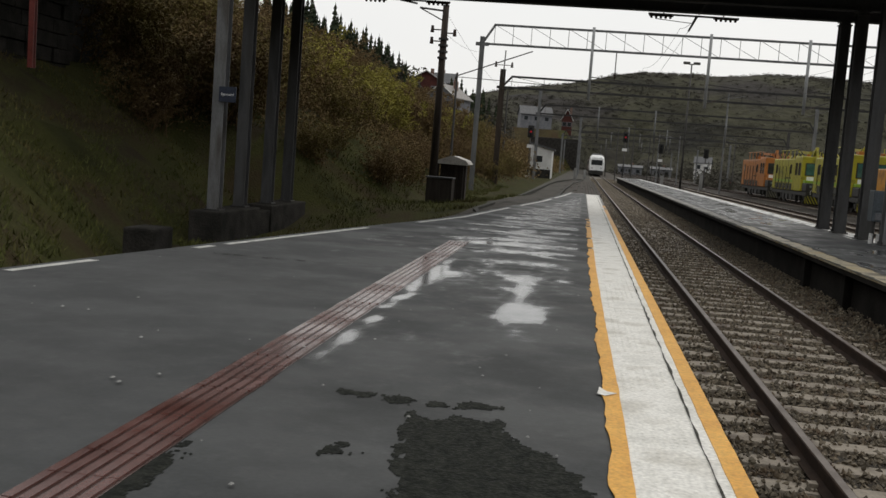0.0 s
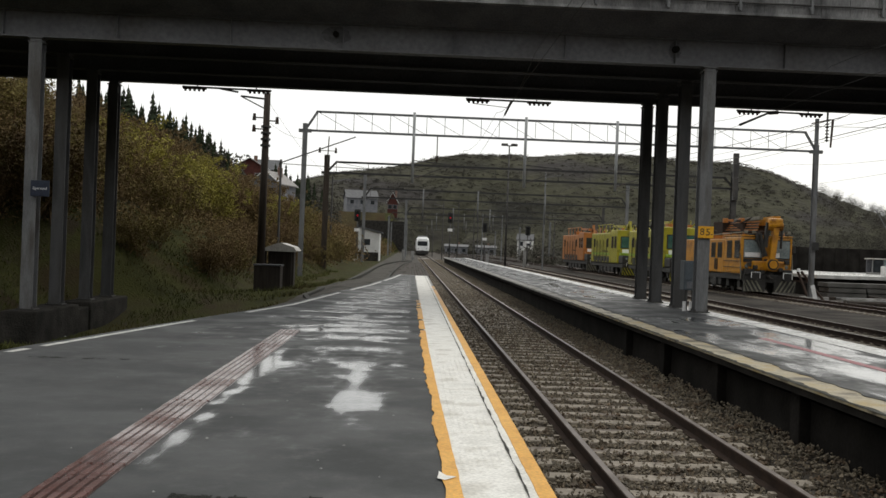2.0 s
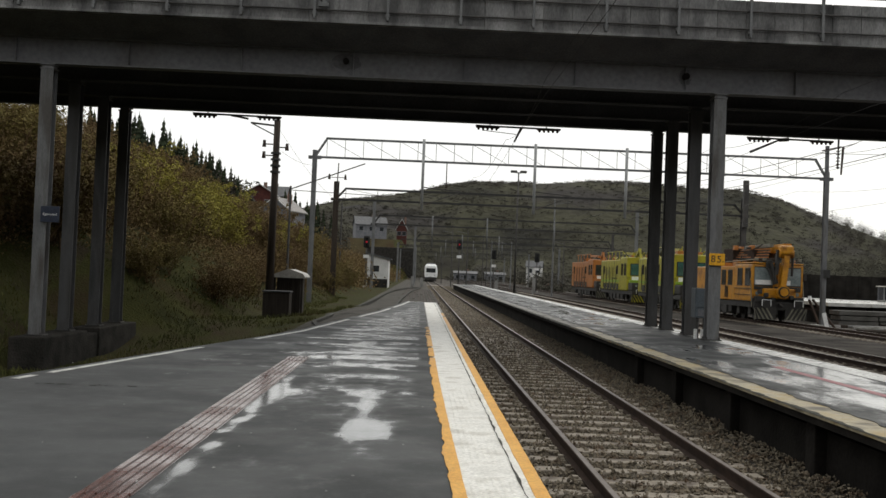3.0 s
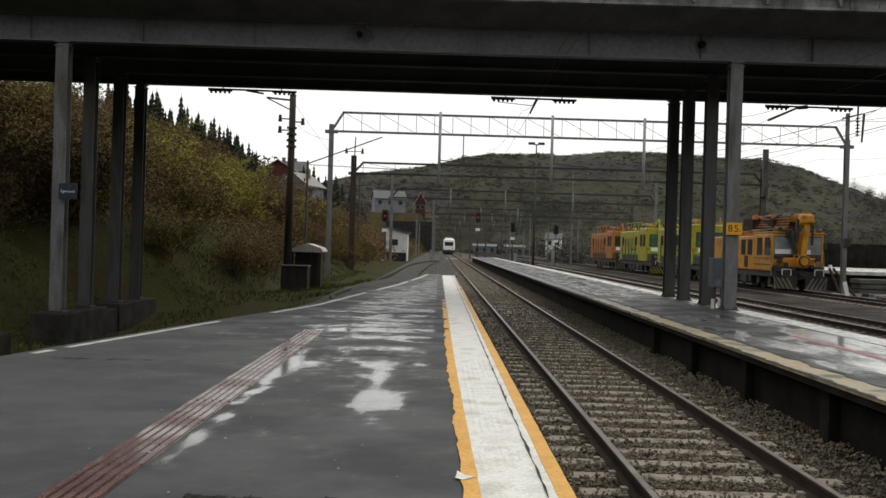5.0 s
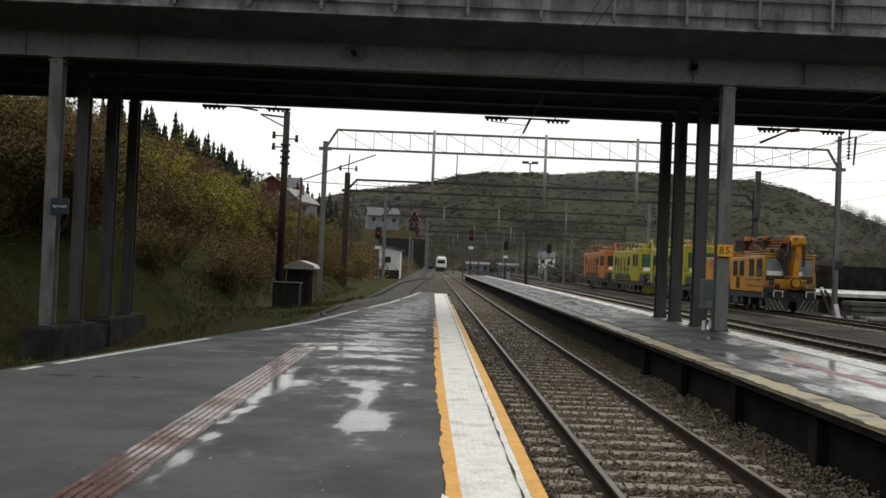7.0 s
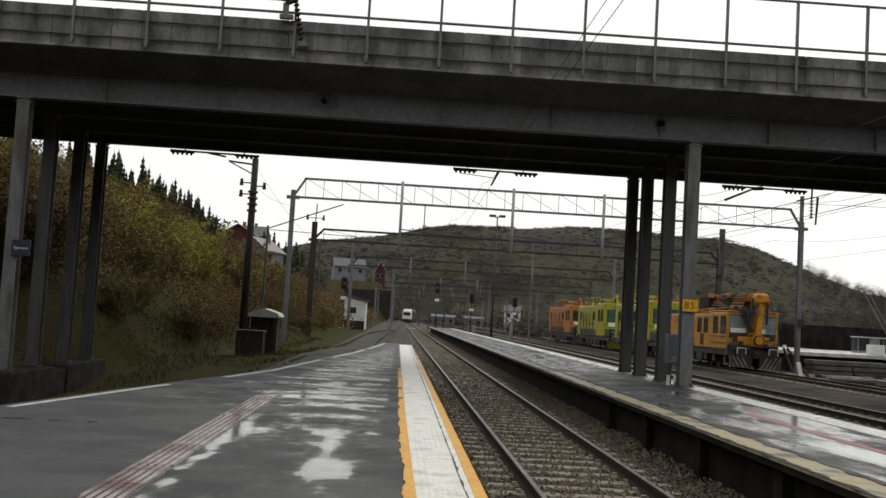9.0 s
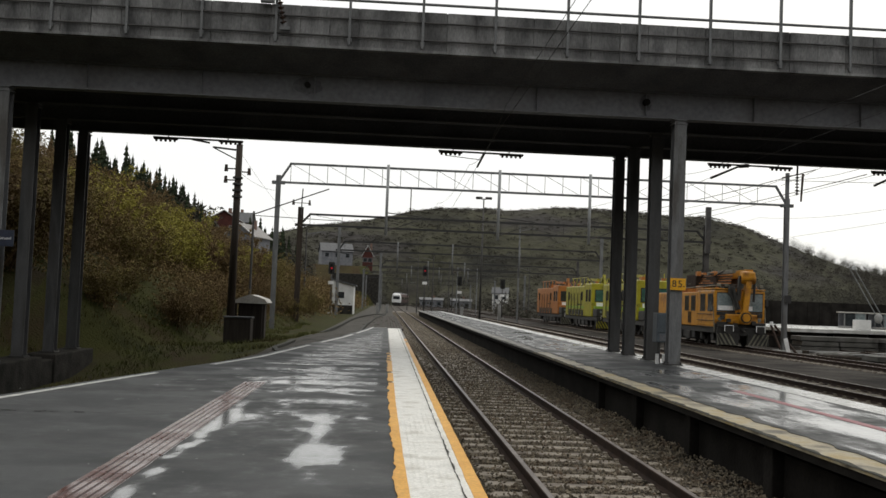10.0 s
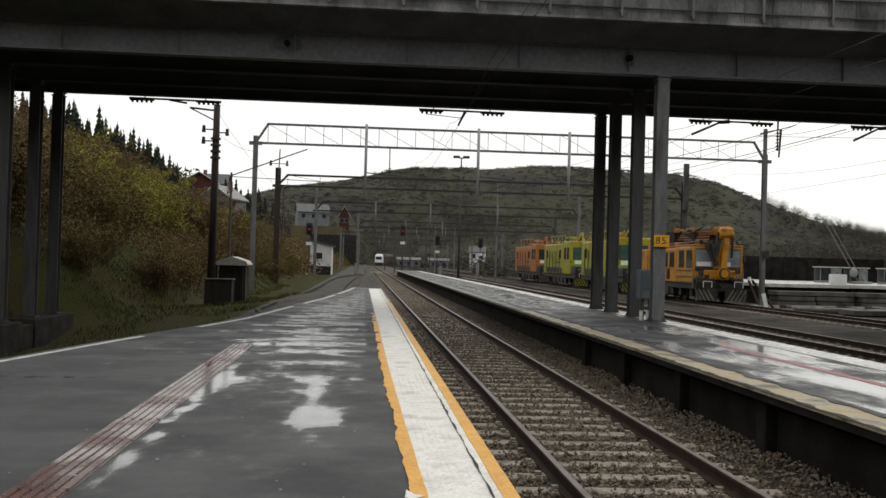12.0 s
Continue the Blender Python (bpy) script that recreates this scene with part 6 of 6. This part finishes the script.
goods_wagon(36.0, 82, 13, "dark high-sided goods wagon in the yard")
goods_wagon(50.5, 82, 13, "dark high-sided goods wagon in the yard")
dk = thing("derrick", "thin pale lattice derrick legs leaning over the dock", "derrick", (33.2, 69.0, 0.56))
for a, b in (((1.25, 0, 0.1), (-1.4, 0, 4.45)), ((1.75, 0.2, 0.1), (-0.9, 0, 4.2))):
    part("leg", add_rod(B(), a, b, 0.04, n=6), M["galv"], dk)
part("base", add_box(B(), 0.9, -0.4, 0.0, 2.1, 0.5, 0.14, 0.03), M["concrete"], dk)
part("sheave", add_rod(B(), (-0.92, -0.06, 4.18), (-0.92, 0.06, 4.18), 0.14, n=12), M["galv_pale"], dk)
bm = B()
bmesh.ops.create_icosphere(bm, subdivisions=2, radius=0.28, matrix=Matrix.Translation((0.85, -0.1, 0.75)) @ Matrix.Diagonal((1, 1, 1.25, 1)))
part("counterweight", bm, M["slab"], dk, "pale rounded counterweight", smooth=True)
cr = thing("parked_car", "small dull red car parked far across the yard", "car", (27.5, 205, -0.77))
part("body", add_box(B(), -2.0, -0.85, 0.3, 2.0, 0.85, 0.95, 0.15), M["tyre_red"], cr)
part("cabin", add_box(B(), -1.1, -0.75, 0.93, 1.1, 0.75, 1.45, 0.18), M["glass"], cr)
for sx in (-1.25, 1.25):
    for sy in (-0.8, 0.8):
        part("wheel", add_rod(B(), (sx, sy - 0.1, 0.3), (sx, sy + 0.1, 0.3), 0.3, n=14), M["chassis"], cr)


# ---- train ----
def build_train():
    t = thing("passenger_train", "white electric passenger train with a dark windscreen", "train", (2.43, 198, RAIL_TOP))
    for c in range(3):
        y0 = c * 24.5
        bm = B()
        prof = [(-1.4, 0.9), (-1.52, 1.4), (-1.5, 2.6), (-1.32, 3.5), (-0.95, 3.85), (0.95, 3.85), (1.32, 3.5), (1.5, 2.6), (1.52, 1.4), (1.4, 0.9)]
        ends = [(y0 + 0.9, 1.0), (y0 + 23.5, 1.0)]
        rings = []
        front = [(y0 - 0.15, 0.86, 0.84), (y0 + 0.1, 0.93, 0.93)] if c == 0 else []
        for y, s, h in front + [(y0 + (0.6 if c == 0 else 0.05), 0.96, 0.97)] + [(y0 + 1.2, 1.0, 1.0), (y0 + 23.8, 1.0, 1.0)]:
            rings.append([bm.verts.new((x * s, y, 0.9 + (z - 0.9) * h)) for x, z in prof])
        for ra, rb in zip(rings[:-1], rings[1:]):
            for i in range(len(prof)):
                j = (i + 1) % len(prof)
                bm.faces.new((ra[i], ra[j], rb[j], rb[i]))
        bm.faces.new(rings[0])
        bm.faces.new(rings[-1][::-1])
        bmesh.ops.recalc_face_normals(bm, faces=bm.faces)
        body = part("car_body", bm, M["train_white"], t)
        body.data.materials.append(M["train_side"])
        for f in body.data.polygons:
            if f.center.y > y0 + 2.0 or c > 0:
                f.material_index = 1
        part("underframe", add_box(B(), -1.3, y0 + 0.7, 0.15, 1.3, y0 + 23.4, 0.898, 0.05), M["chassis"], t)
        part("roof_gear", add_box(B(), -0.9, y0 + 2, 3.86, 0.9, y0 + 20, 4.12, 0.05), M["train_grey"], t)
        for s in (-1, 1):
            part("window_band", add_box(B(), min(s * 1.515, s * 1.53), y0 + 2.5, 2.0, max(s * 1.515, s * 1.53), y0 + 22, 2.75), M["glass"], body)
        for y in (y0 + 3, y0 + 5.5, y0 + 18.5, y0 + 21):
            for s in (-1, 1):
                part("wheel", add_rod(B(), (s * 0.7, y, 0.45), (s * 0.82, y, 0.45), 0.45, n=16), M["chassis"], t)
    ws = part("windscreen", add_box(B(), -1.05, -0.2, 1.95, 1.05, 0.25, 2.95, 0.08), M["glass"], t, "wide dark windscreen")
    part("wiper", add_beam(B(), (0.0, -0.215, 1.97), (0.4, -0.215, 2.6), 0.03, 0.02, (0, 1, 0)), M["chassis"], ws)
    part("front_skirt", add_box(B(), -1.2, -0.3, 0.2, 1.2, 0.3, 0.95, 0.08), M["chassis"], t)
    part("coupler", add_rod(B(), (0, -0.7, 0.95), (0, 0, 0.95), 0.14, n=10), M["chassis"], t)
    for s in (-1, 1):
        part("tail_lamp", add_rod(B(), (s * 0.85, -0.2, 1.35), (s * 0.85, 0.05, 1.35), 0.1, n=10), M["glass"], t)
    return t


train = build_train()


# ---- plants ----
def quad_cloud(centres, sizes, rng_np):
    """Small leaves: one small blade at each centre, turned at random."""
    n = len(centres)
    a = rng_np.normal(size=(n, 3))
    a /= np.linalg.norm(a, axis=1)[:, None]
    b = np.cross(a, rng_np.normal(size=(n, 3)))
    b /= np.linalg.norm(b, axis=1)[:, None]
    s = sizes[:, None]
    v = np.stack([centres - a * s, centres + b * s * 0.9, centres + a * s], axis=1).reshape(-1, 3)
    f = np.arange(n * 3).reshape(-1, 3)
    return v, f


def stick_mesh(segments):
    """Three-sided tapering sticks from (a, b, r0, r1) rows."""
    verts, faces = [], []
    for a, b, r0, r1 in segments:
        d = (b - a).normalized()
        s = d.orthogonal().normalized()
        u = d.cross(s)
        k = len(verts)
        for p, r in ((a, r0), (b, r1)):
            for q in range(3):
                ang = q * 2.0944
                verts.append(tuple(p + s * (r * math.cos(ang)) + u * (r * math.sin(ang))))
        faces += [(k, k + 1, k + 4, k + 3), (k + 1, k + 2, k + 5, k + 4), (k + 2, k, k + 3, k + 5)]
    return verts, faces


def bush_meshes(seed, leaves, leaf_mat, stems=16, height=2.6, spread=1.3, leaf_size=0.055):
    rr = random.Random(seed)
    rn = np.random.RandomState(seed)
    segs, tips = [], []
    for i in range(stems):
        ang, tilt = rr.uniform(0, 6.283), rr.uniform(0.05, 0.75)
        base = Vector((rr.uniform(-0.35, 0.35) * spread, rr.uniform(-0.35, 0.35) * spread, -0.25))
        d = Vector((math.cos(ang) * tilt, math.sin(ang) * tilt, 1)).normalized()
        length = height * rr.uniform(0.55, 1.1)
        mid = base + d * length * 0.5
        top = mid + (d + Vector((rr.uniform(-0.3, 0.3), rr.uniform(-0.3, 0.3), 0.25))).normalized() * length * 0.5
        r = 0.018 * rr.uniform(0.7, 1.5)
        segs += [(base, mid, r, r * 0.7), (mid, top, r * 0.7, r * 0.25)]
        for k in range(9):
            u = rr.uniform(0.25, 1.0)
            p = base.lerp(mid, u * 2) if u < 0.5 else mid.lerp(top, u * 2 - 1)
            q = p + Vector((rr.gauss(0, 0.5), rr.gauss(0, 0.5), rr.uniform(0.1, 0.7))) * (0.55 * height / 2.6)
            segs.append((p, q, r * 0.4, r * 0.12))
            tips.append((p, q))
            for w in range(1):
                s = p.lerp(q, rr.uniform(0.3, 0.9))
                e = s + Vector((rr.gauss(0, 0.22), rr.gauss(0, 0.22), rr.uniform(0.05, 0.3)))
                segs.append((s, e, r * 0.22, r * 0.08))
                tips.append((s, e))
    v, f = stick_mesh(segs)
    branches = bpy.data.meshes.new("bare_wood")
    branches.from_pydata(v, [], f)
    branches.materials.append(M["twig"])
    pts = []
    for i in range(leaves):
        p, q = tips[rr.randrange(len(tips))]
        c = p.lerp(q, rr.uniform(0.2, 1.05))
        pts.append((c.x + rr.gauss(0, 0.05), c.y + rr.gauss(0, 0.05), c.z + rr.gauss(0, 0.05)))
    lv, lf = quad_cloud(np.array(pts), leaf_size * rn.uniform(0.5, 1.3, leaves), rn)
    crown = bpy.data.meshes.new("crown")
    crown.from_pydata(lv.tolist(), [], lf.tolist())
    crown.materials.append(M[leaf_mat])
    return branches, crown


BUSH = {
    "brown": [bush_meshes(s, 2800, "leaf_brown") for s in (1, 2)],
    "olive": [bush_meshes(s, 3600, "leaf_olive") for s in (3, 4)],
    "yellow": [bush_meshes(s, 4200, "leaf_yellow", height=2.8) for s in (5, 6)],
}
BUSH_LABEL = {"brown": "bare russet-brown shrub on the railway bank", "olive": "olive-brown budding shrub on the railway bank", "yellow": "yellow-green willow shrub in fresh leaf on the bank"}


def bush(kind, x, y, size, turn, pick):
    b = thing("bush", BUSH_LABEL[kind], "bush", (x, y, ground_height(x, y)), kind + " bushes")
    b.rotation_euler, b.scale = (0, 0, turn), (size * 1.15, size * 1.15, size)
    for name, me in zip(("bare_wood", "crown"), BUSH[kind][pick]):
        o = new(name, me)
        o.parent = b


rng = random.Random(77)
placed = 0
for i in range(1100):
    y = 31.0 + 100 * rng.random() ** 1.35
    foot = lerp_table(FOOT, y)
    d = 0.6 + 16 * rng.random() ** 1.35
    x = foot - d
    if y < 34 and d < 2.5 or (44 < y < 50 and d < 1.2):
        continue
    c = noise.noise((x * 0.10, y * 0.05, 2.0))
    near_yellow = abs(y - 51 + 1.2 * (d - 5)) < 6.5 and 2.4 < d < 6.8
    kind = "yellow" if near_yellow and rng.random() < 0.8 else ("olive" if c + rng.uniform(-0.35, 0.35) > (0.0 if y < 58 else 0.22) else "brown")
    bush(kind, x, y, rng.uniform(0.75, 1.2) * (1.0 if d > 3 else 0.65) * (1.0 if y < 105 else 0.7), rng.uniform(0, 6.28), rng.randrange(2))
    placed += 1
    if placed >= 245:
        break
for i in range(46):
    y = rng.uniform(15, 31)
    d = rng.uniform(4.6 if y > 23 else 7.0, 14)
    x = lerp_table(FOOT, y) - d
    if -19.5 < x < -14.6 and 20.5 < y < 30:
        continue
    bush("brown" if rng.random() < 0.7 else "olive", x, y, rng.uniform(0.7, 1.3), rng.uniform(0, 6.28), rng.randrange(2))
for i in range(16):
    y, d = rng.uniform(29, 33.5), rng.uniform(3.0, 12)
    bush("brown" if i % 3 else "olive", lerp_table(FOOT, y) - d, y, rng.uniform(0.7, 1.2), rng.uniform(0, 6.28), rng.randrange(2))


def spruce_mesh(seed):
    rr = random.Random(seed)
    verts, faces = [], []
    levels = 15
    for k in range(levels):
        z = 0.8 + 7.2 * (k / levels)
        reach = 2.5 * (1 - k / levels) ** 0.85 + 0.12
        n = 11 if k < 10 else 7
        for j in range(n):
            a = 6.283 * (j + rr.random()) / n
            r = reach * rr.uniform(0.65, 1.15)
            drop = r * rr.uniform(0.25, 0.5)
            w = 0.22 + 0.24 * r
            ca, sa = math.cos(a), math.sin(a)
            i0 = len(verts)
            verts += [(0.05 * ca, 0.05 * sa, z + 0.35), (r * 0.55 * ca - w * sa, r * 0.55 * sa + w * ca, z - drop * 0.35), (r * ca, r * sa, z - drop), (r * 0.55 * ca + w * sa, r * 0.55 * sa - w * ca, z - drop * 0.35), (r * 0.5 * ca, r * 0.5 * sa, z - drop * 0.6 - 0.25)]
            faces += [(i0, i0 + 1, i0 + 2, i0 + 3), (i0, i0 + 4, i0 + 2)]
    i0 = len(verts)
    verts += [(0.12, 0, 7.6), (-0.06, 0.1, 7.6), (-0.06, -0.1, 7.6), (0, 0, 8.25)]
    faces += [(i0, i0 + 1, i0 + 3), (i0 + 1, i0 + 2, i0 + 3), (i0 + 2, i0, i0 + 3)]
    me = bpy.data.meshes.new("crown")
    me.from_pydata(verts, [], faces)
    me.materials.append(M["needle"])
    bm = add_rod(B(), (0, 0, -0.6), (0, 0, 7.8), 0.14, 0.03, 6)
    tr = bpy.data.meshes.new("trunk")
    bm.to_mesh(tr)
    bm.free()
    tr.materials.append(M["bark"])
    return tr, me


SPRUCE = [spruce_mesh(s) for s in (31, 32, 33)]


def spruce(x, y, size, turn, pick):
    t = thing("spruce", "dark spruce on the ridge above the bank", "tree", (x, y, ground_height(x, y)), "spruces")
    t.rotation_euler, t.scale = (0, 0, turn), (size * 0.52, size * 0.52, size * 1.05)
    for name, me in zip(("trunk", "crown"), SPRUCE[pick]):
        o = new(name, me)
        o.parent = t


for i in range(268):
    y = rng.uniform(88, 125)
    x = -y * (0.18 + 0.15 * rng.random())
    if x > -0.182 * y:
        continue
    spruce(x, y, rng.uniform(0.47, 0.63) * (1 + 0.3 * smooth01((-x / y - 0.185) / 0.08)), rng.uniform(0, 6.28), rng.randrange(3))
for i in range(30):
    y = rng.uniform(150, 240)
    spruce(rng.uniform(-60, -24), y, rng.uniform(0.35, 0.65), rng.uniform(0, 6.28), rng.randrange(3))
for i in range(26):
    y = rng.uniform(180, 235)
    spruce(-y * rng.uniform(0.085, 0.15), y, rng.uniform(0.8, 1.15), rng.uniform(0, 6.28), rng.randrange(3))


def far_woods():
    """Scrub and small trees over the yard's end and the lower hill, as loose clumps of leaves."""
    rn = np.random.RandomState(4)
    cs, ss, bank_c, bank_s = [], [], [], []
    for i in range(21000):
        u = rn.rand()
        tree = i > 18400
        if tree:
            y = 350 + 190 * rn.rand()
            x = y * (0.40 + 0.30 * rn.rand() ** 0.7)
        elif u < 0.17:
            y = rn.uniform(150, 345)
            x = rn.uniform(28, 150) * (y / 250)
        elif u < 0.32:
            y = rn.uniform(80, 258)
            x = lerp_table(FOOT, y) - 0.3 - 26 * rn.rand() ** 1.3
            if abs(x + 5) < 3 and 106 < y < 120:
                continue
        else:
            y = 335 + 190 * rn.rand() ** 1.5
            x = rn.uniform(-170, 300)
            if noise.noise((x * 0.02, y * 0.03, 1.0)) < -0.05 and rn.rand() < 0.65 * smooth01((y - 350) / 60):
                continue
        if abs(x - main_x(y)) < 6 and y < 430:
            continue
        z = ground_height(x, y)
        h = rn.uniform(0.5, 1.9) * (1.0 if y < 430 else 0.6)
        if tree:
            h = rn.uniform(2.2, 4.6)
        elif x > 26 and y < 346:
            h *= 1.9
        hill = y > 335 and not tree
        n = 110 if tree else (34 if hill else 26)
        p = rn.normal(size=(n, 3)) * ((0.24 * h, 0.24 * h, 0.36 * h) if tree else (1.1 * h, 1.1 * h, 0.34 * h) if hill else (0.75 * h, 0.75 * h, 0.4 * h)) + (x, y, z + (0.6 if tree else 0.35) * h)
        on_bank = x < -2 and y < 260
        (bank_c if on_bank else cs).append(p)
        (bank_s if on_bank else ss).append((0.5 if on_bank else 1.0) * rn.uniform(0.18, 0.42, n) * (0.62 if tree else 1.0 if hill else 0.9 if y < 250 else 1.2))
    for i in range(900):
        ridge = i < 550
        y = rn.uniform(90, 125) if ridge else rn.uniform(180, 250)
        x = -y * (rn.uniform(0.178, 0.37) if ridge else rn.uniform(0.078, 0.2))
        h = rn.uniform(2.5, 3.7) if ridge else rn.uniform(3.2, 5.0)
        cs.append(np.clip(rn.normal(size=(90, 3)), -1.35, 1.35) * (0.3 * h, 0.3 * h, 0.36 * h) + (x, y, ground_height(x, y) + 0.6 * h))
        ss.append(rn.uniform(0.14, 0.28, 90))
    v, f = quad_cloud(np.concatenate(cs), np.concatenate(ss), rn)
    o = mesh_ob("far_woods", v.tolist(), f.tolist(), M["woods"])
    tagged(o, "brown leafless scrub and low woods at the foot of the hill", "woods", kind="stuff")
    v, f = quad_cloud(np.concatenate(bank_c), np.concatenate(bank_s), rn)
    o = mesh_ob("bank_scrub", v.tolist(), f.tolist(), M["leaf_brown"])
    tagged(o, "russet scrub along the far railway bank", "scrub", kind="stuff")


far_woods()


def undergrowth():
    """Low brown brambles that close the gaps between the bushes on the bank."""
    rn = np.random.RandomState(15)
    cs, ss = [], []
    for i in range(6500):
        y = 29 + 75 * rn.rand() ** 1.3
        d = 0.4 + 17 * rn.rand()
        if y < 34 and d < 3.0 or (d < 2.5 and noise.noise((d, y * 0.4, 3.0)) < 0.1):
            continue
        x = lerp_table(FOOT, y) - d
        if -19.5 < x < -14.6 and y < 30:
            continue
        h = rn.uniform(0.35, 1.1) * (1.0 if d > 2 else 0.5)
        n = 38
        cs.append(rn.normal(size=(n, 3)) * (0.4, 0.4, 0.3 * h) + (x, y, ground_height(x, y) + 0.45 * h))
        ss.append(rn.uniform(0.03, 0.075, n))
    v, f = quad_cloud(np.concatenate(cs), np.concatenate(ss), rn)
    o = mesh_ob("undergrowth", v.tolist(), f.tolist(), M["leaf_brown"])
    tagged(o, "low brown brambles and dead stalks on the bank", "undergrowth", kind="stuff")


undergrowth()


def grass():
    rn = np.random.RandomState(9)
    verts, faces = [], []
    for i in range(95000):
        y = 5 + 60 * rn.rand() ** 1.4
        foot = lerp_table(FOOT, y)
        edge = lerp_table(EDGE, y)
        x = edge - (0.8 if y < 20 else 1.9) - (8.5 + edge - foot) * rn.rand()
        if y > 44 and x > -4.6:
            continue
        if -9.6 < x < -8.3 and 23.3 < y < 31:
            continue
        if noise.noise((x * 0.6, y * 0.4, 6.0)) < -0.18:
            continue
        z = ground_height(x, y)
        h, w = rn.uniform(0.04, 0.17), rn.uniform(0.01, 0.026)
        a = rn.uniform(0, 6.28)
        lx, ly = rn.normal(0, 0.07, 2)
        k = len(verts)
        verts += [(x - w * math.cos(a), y - w * math.sin(a), z - 0.02), (x + w * math.cos(a), y + w * math.sin(a), z - 0.02), (x + lx, y + ly, z + h)]
        faces.append((k, k + 1, k + 2))
    o = mesh_ob("grass", verts, faces, M["grass"])
    tagged(o, "rough wet green grass on verge and bank", "grass", kind="stuff")


grass()


# ---- loose ballast ----
def ballast_stones():
    rn = np.random.RandomState(6)
    base = np.array([(1, 0, 0), (-1, 0, 0), (0, 1, 0), (0, -1, 0), (0, 0, 1), (0, 0, -1)], float)
    tri = np.array([(0, 2, 4), (2, 1, 4), (1, 3, 4), (3, 0, 4), (2, 0, 5), (1, 2, 5), (3, 1, 5), (0, 3, 5)])
    n = 78000
    y = 3.0 + 42 * rn.rand(n) ** 1.5
    x = rn.uniform(0.8, 5.0, n)
    on_rail = (np.abs(np.abs(x - 2.43) - 0.753) < 0.09)
    phase = np.abs(((y - 1.5) / 0.6 + 0.5) % 1.0 - 0.5) * 0.6
    on_sleeper = (phase < 0.105) & (np.abs(x - 2.43) < 1.22) & (rn.rand(n) > 0.3)
    keep = ~(on_rail | on_sleeper)
    x, y = x[keep], y[keep]
    n = len(x)
    z = np.full(n, -0.735) + rn.uniform(-0.02, 0.03, n) + 0.12 * np.clip((x - 3.75) / 1.0, 0, 1)
    s = rn.uniform(0.012, 0.025, n)
    q = rn.normal(size=(n, 6, 3)) * 0.28
    pts = base[None] * rn.uniform(0.7, 1.25, (n, 1, 3)) + q
    ang = rn.uniform(0, 6.28, n)
    ca, sa = np.cos(ang)[:, None], np.sin(ang)[:, None]
    px = pts[:, :, 0] * ca - pts[:, :, 1] * sa
    py = pts[:, :, 0] * sa + pts[:, :, 1] * ca
    v = np.stack([px * s[:, None] + x[:, None], py * s[:, None] + y[:, None], pts[:, :, 2] * s[:, None] + z[:, None]], axis=2).reshape(-1, 3)
    f = (tri[None] + (np.arange(n) * 6)[:, None, None]).reshape(-1, 3)
    o = mesh_ob("ballast_stones", v.tolist(), f.tolist(), M["stone"])
    tagged(o, "wet grey-brown crushed stone ballast between the sleepers", "ballast", kind="stuff")


ballast_stones()


def far_ballast():
    """The bed's coarser look further along the track."""
    rn = np.random.RandomState(16)
    base = np.array([(1, 0, 0), (-0.5, 0.87, 0), (-0.5, -0.87, 0), (0, 0, 0.9)], float)
    tri = np.array([(0, 1, 3), (1, 2, 3), (2, 0, 3)])
    n = 52000
    y = 40 + 120 * rn.rand(n) ** 1.4
    x = rn.uniform(0.85, 4.6, n)
    keep = np.abs(np.abs(x - 2.43) - 0.753) > 0.1
    x, y = x[keep], y[keep]
    n = len(x)
    z = np.full(n, -0.745) + rn.uniform(-0.01, 0.025, n) + 0.1 * np.clip((x - 3.75) / 1.0, 0, 1)
    s = rn.uniform(0.02, 0.04, n)
    ang = rn.uniform(0, 6.28, n)
    ca, sa = np.cos(ang)[:, None], np.sin(ang)[:, None]
    pts = base[None] * rn.uniform(0.7, 1.3, (n, 1, 3))
    px, py = pts[:, :, 0] * ca - pts[:, :, 1] * sa, pts[:, :, 0] * sa + pts[:, :, 1] * ca
    v = np.stack([px * s[:, None] + x[:, None], py * s[:, None] + y[:, None], pts[:, :, 2] * s[:, None] + z[:, None]], axis=2).reshape(-1, 3)
    f = (tri[None] + (np.arange(n) * 4)[:, None, None]).reshape(-1, 3)
    o = mesh_ob("ballast_stones", v.tolist(), f.tolist(), M["stone"])
    tagged(o, "grey-brown crushed stone ballast further along the track", "ballast", kind="stuff")


far_ballast()


# ---- what moves ----
def motions():
    rows = []
    for k in range(13):
        y = 196.0 + 10.0 * k + 0.27 * k * k
        turn = math.degrees(math.atan2(main_x(y + 16) - main_x(y), 16.0))
        rows.append((float(k), pose(main_x(y), y, RAIL_TOP, 0, 0, -turn)))
    walk(train, rows)


motions()
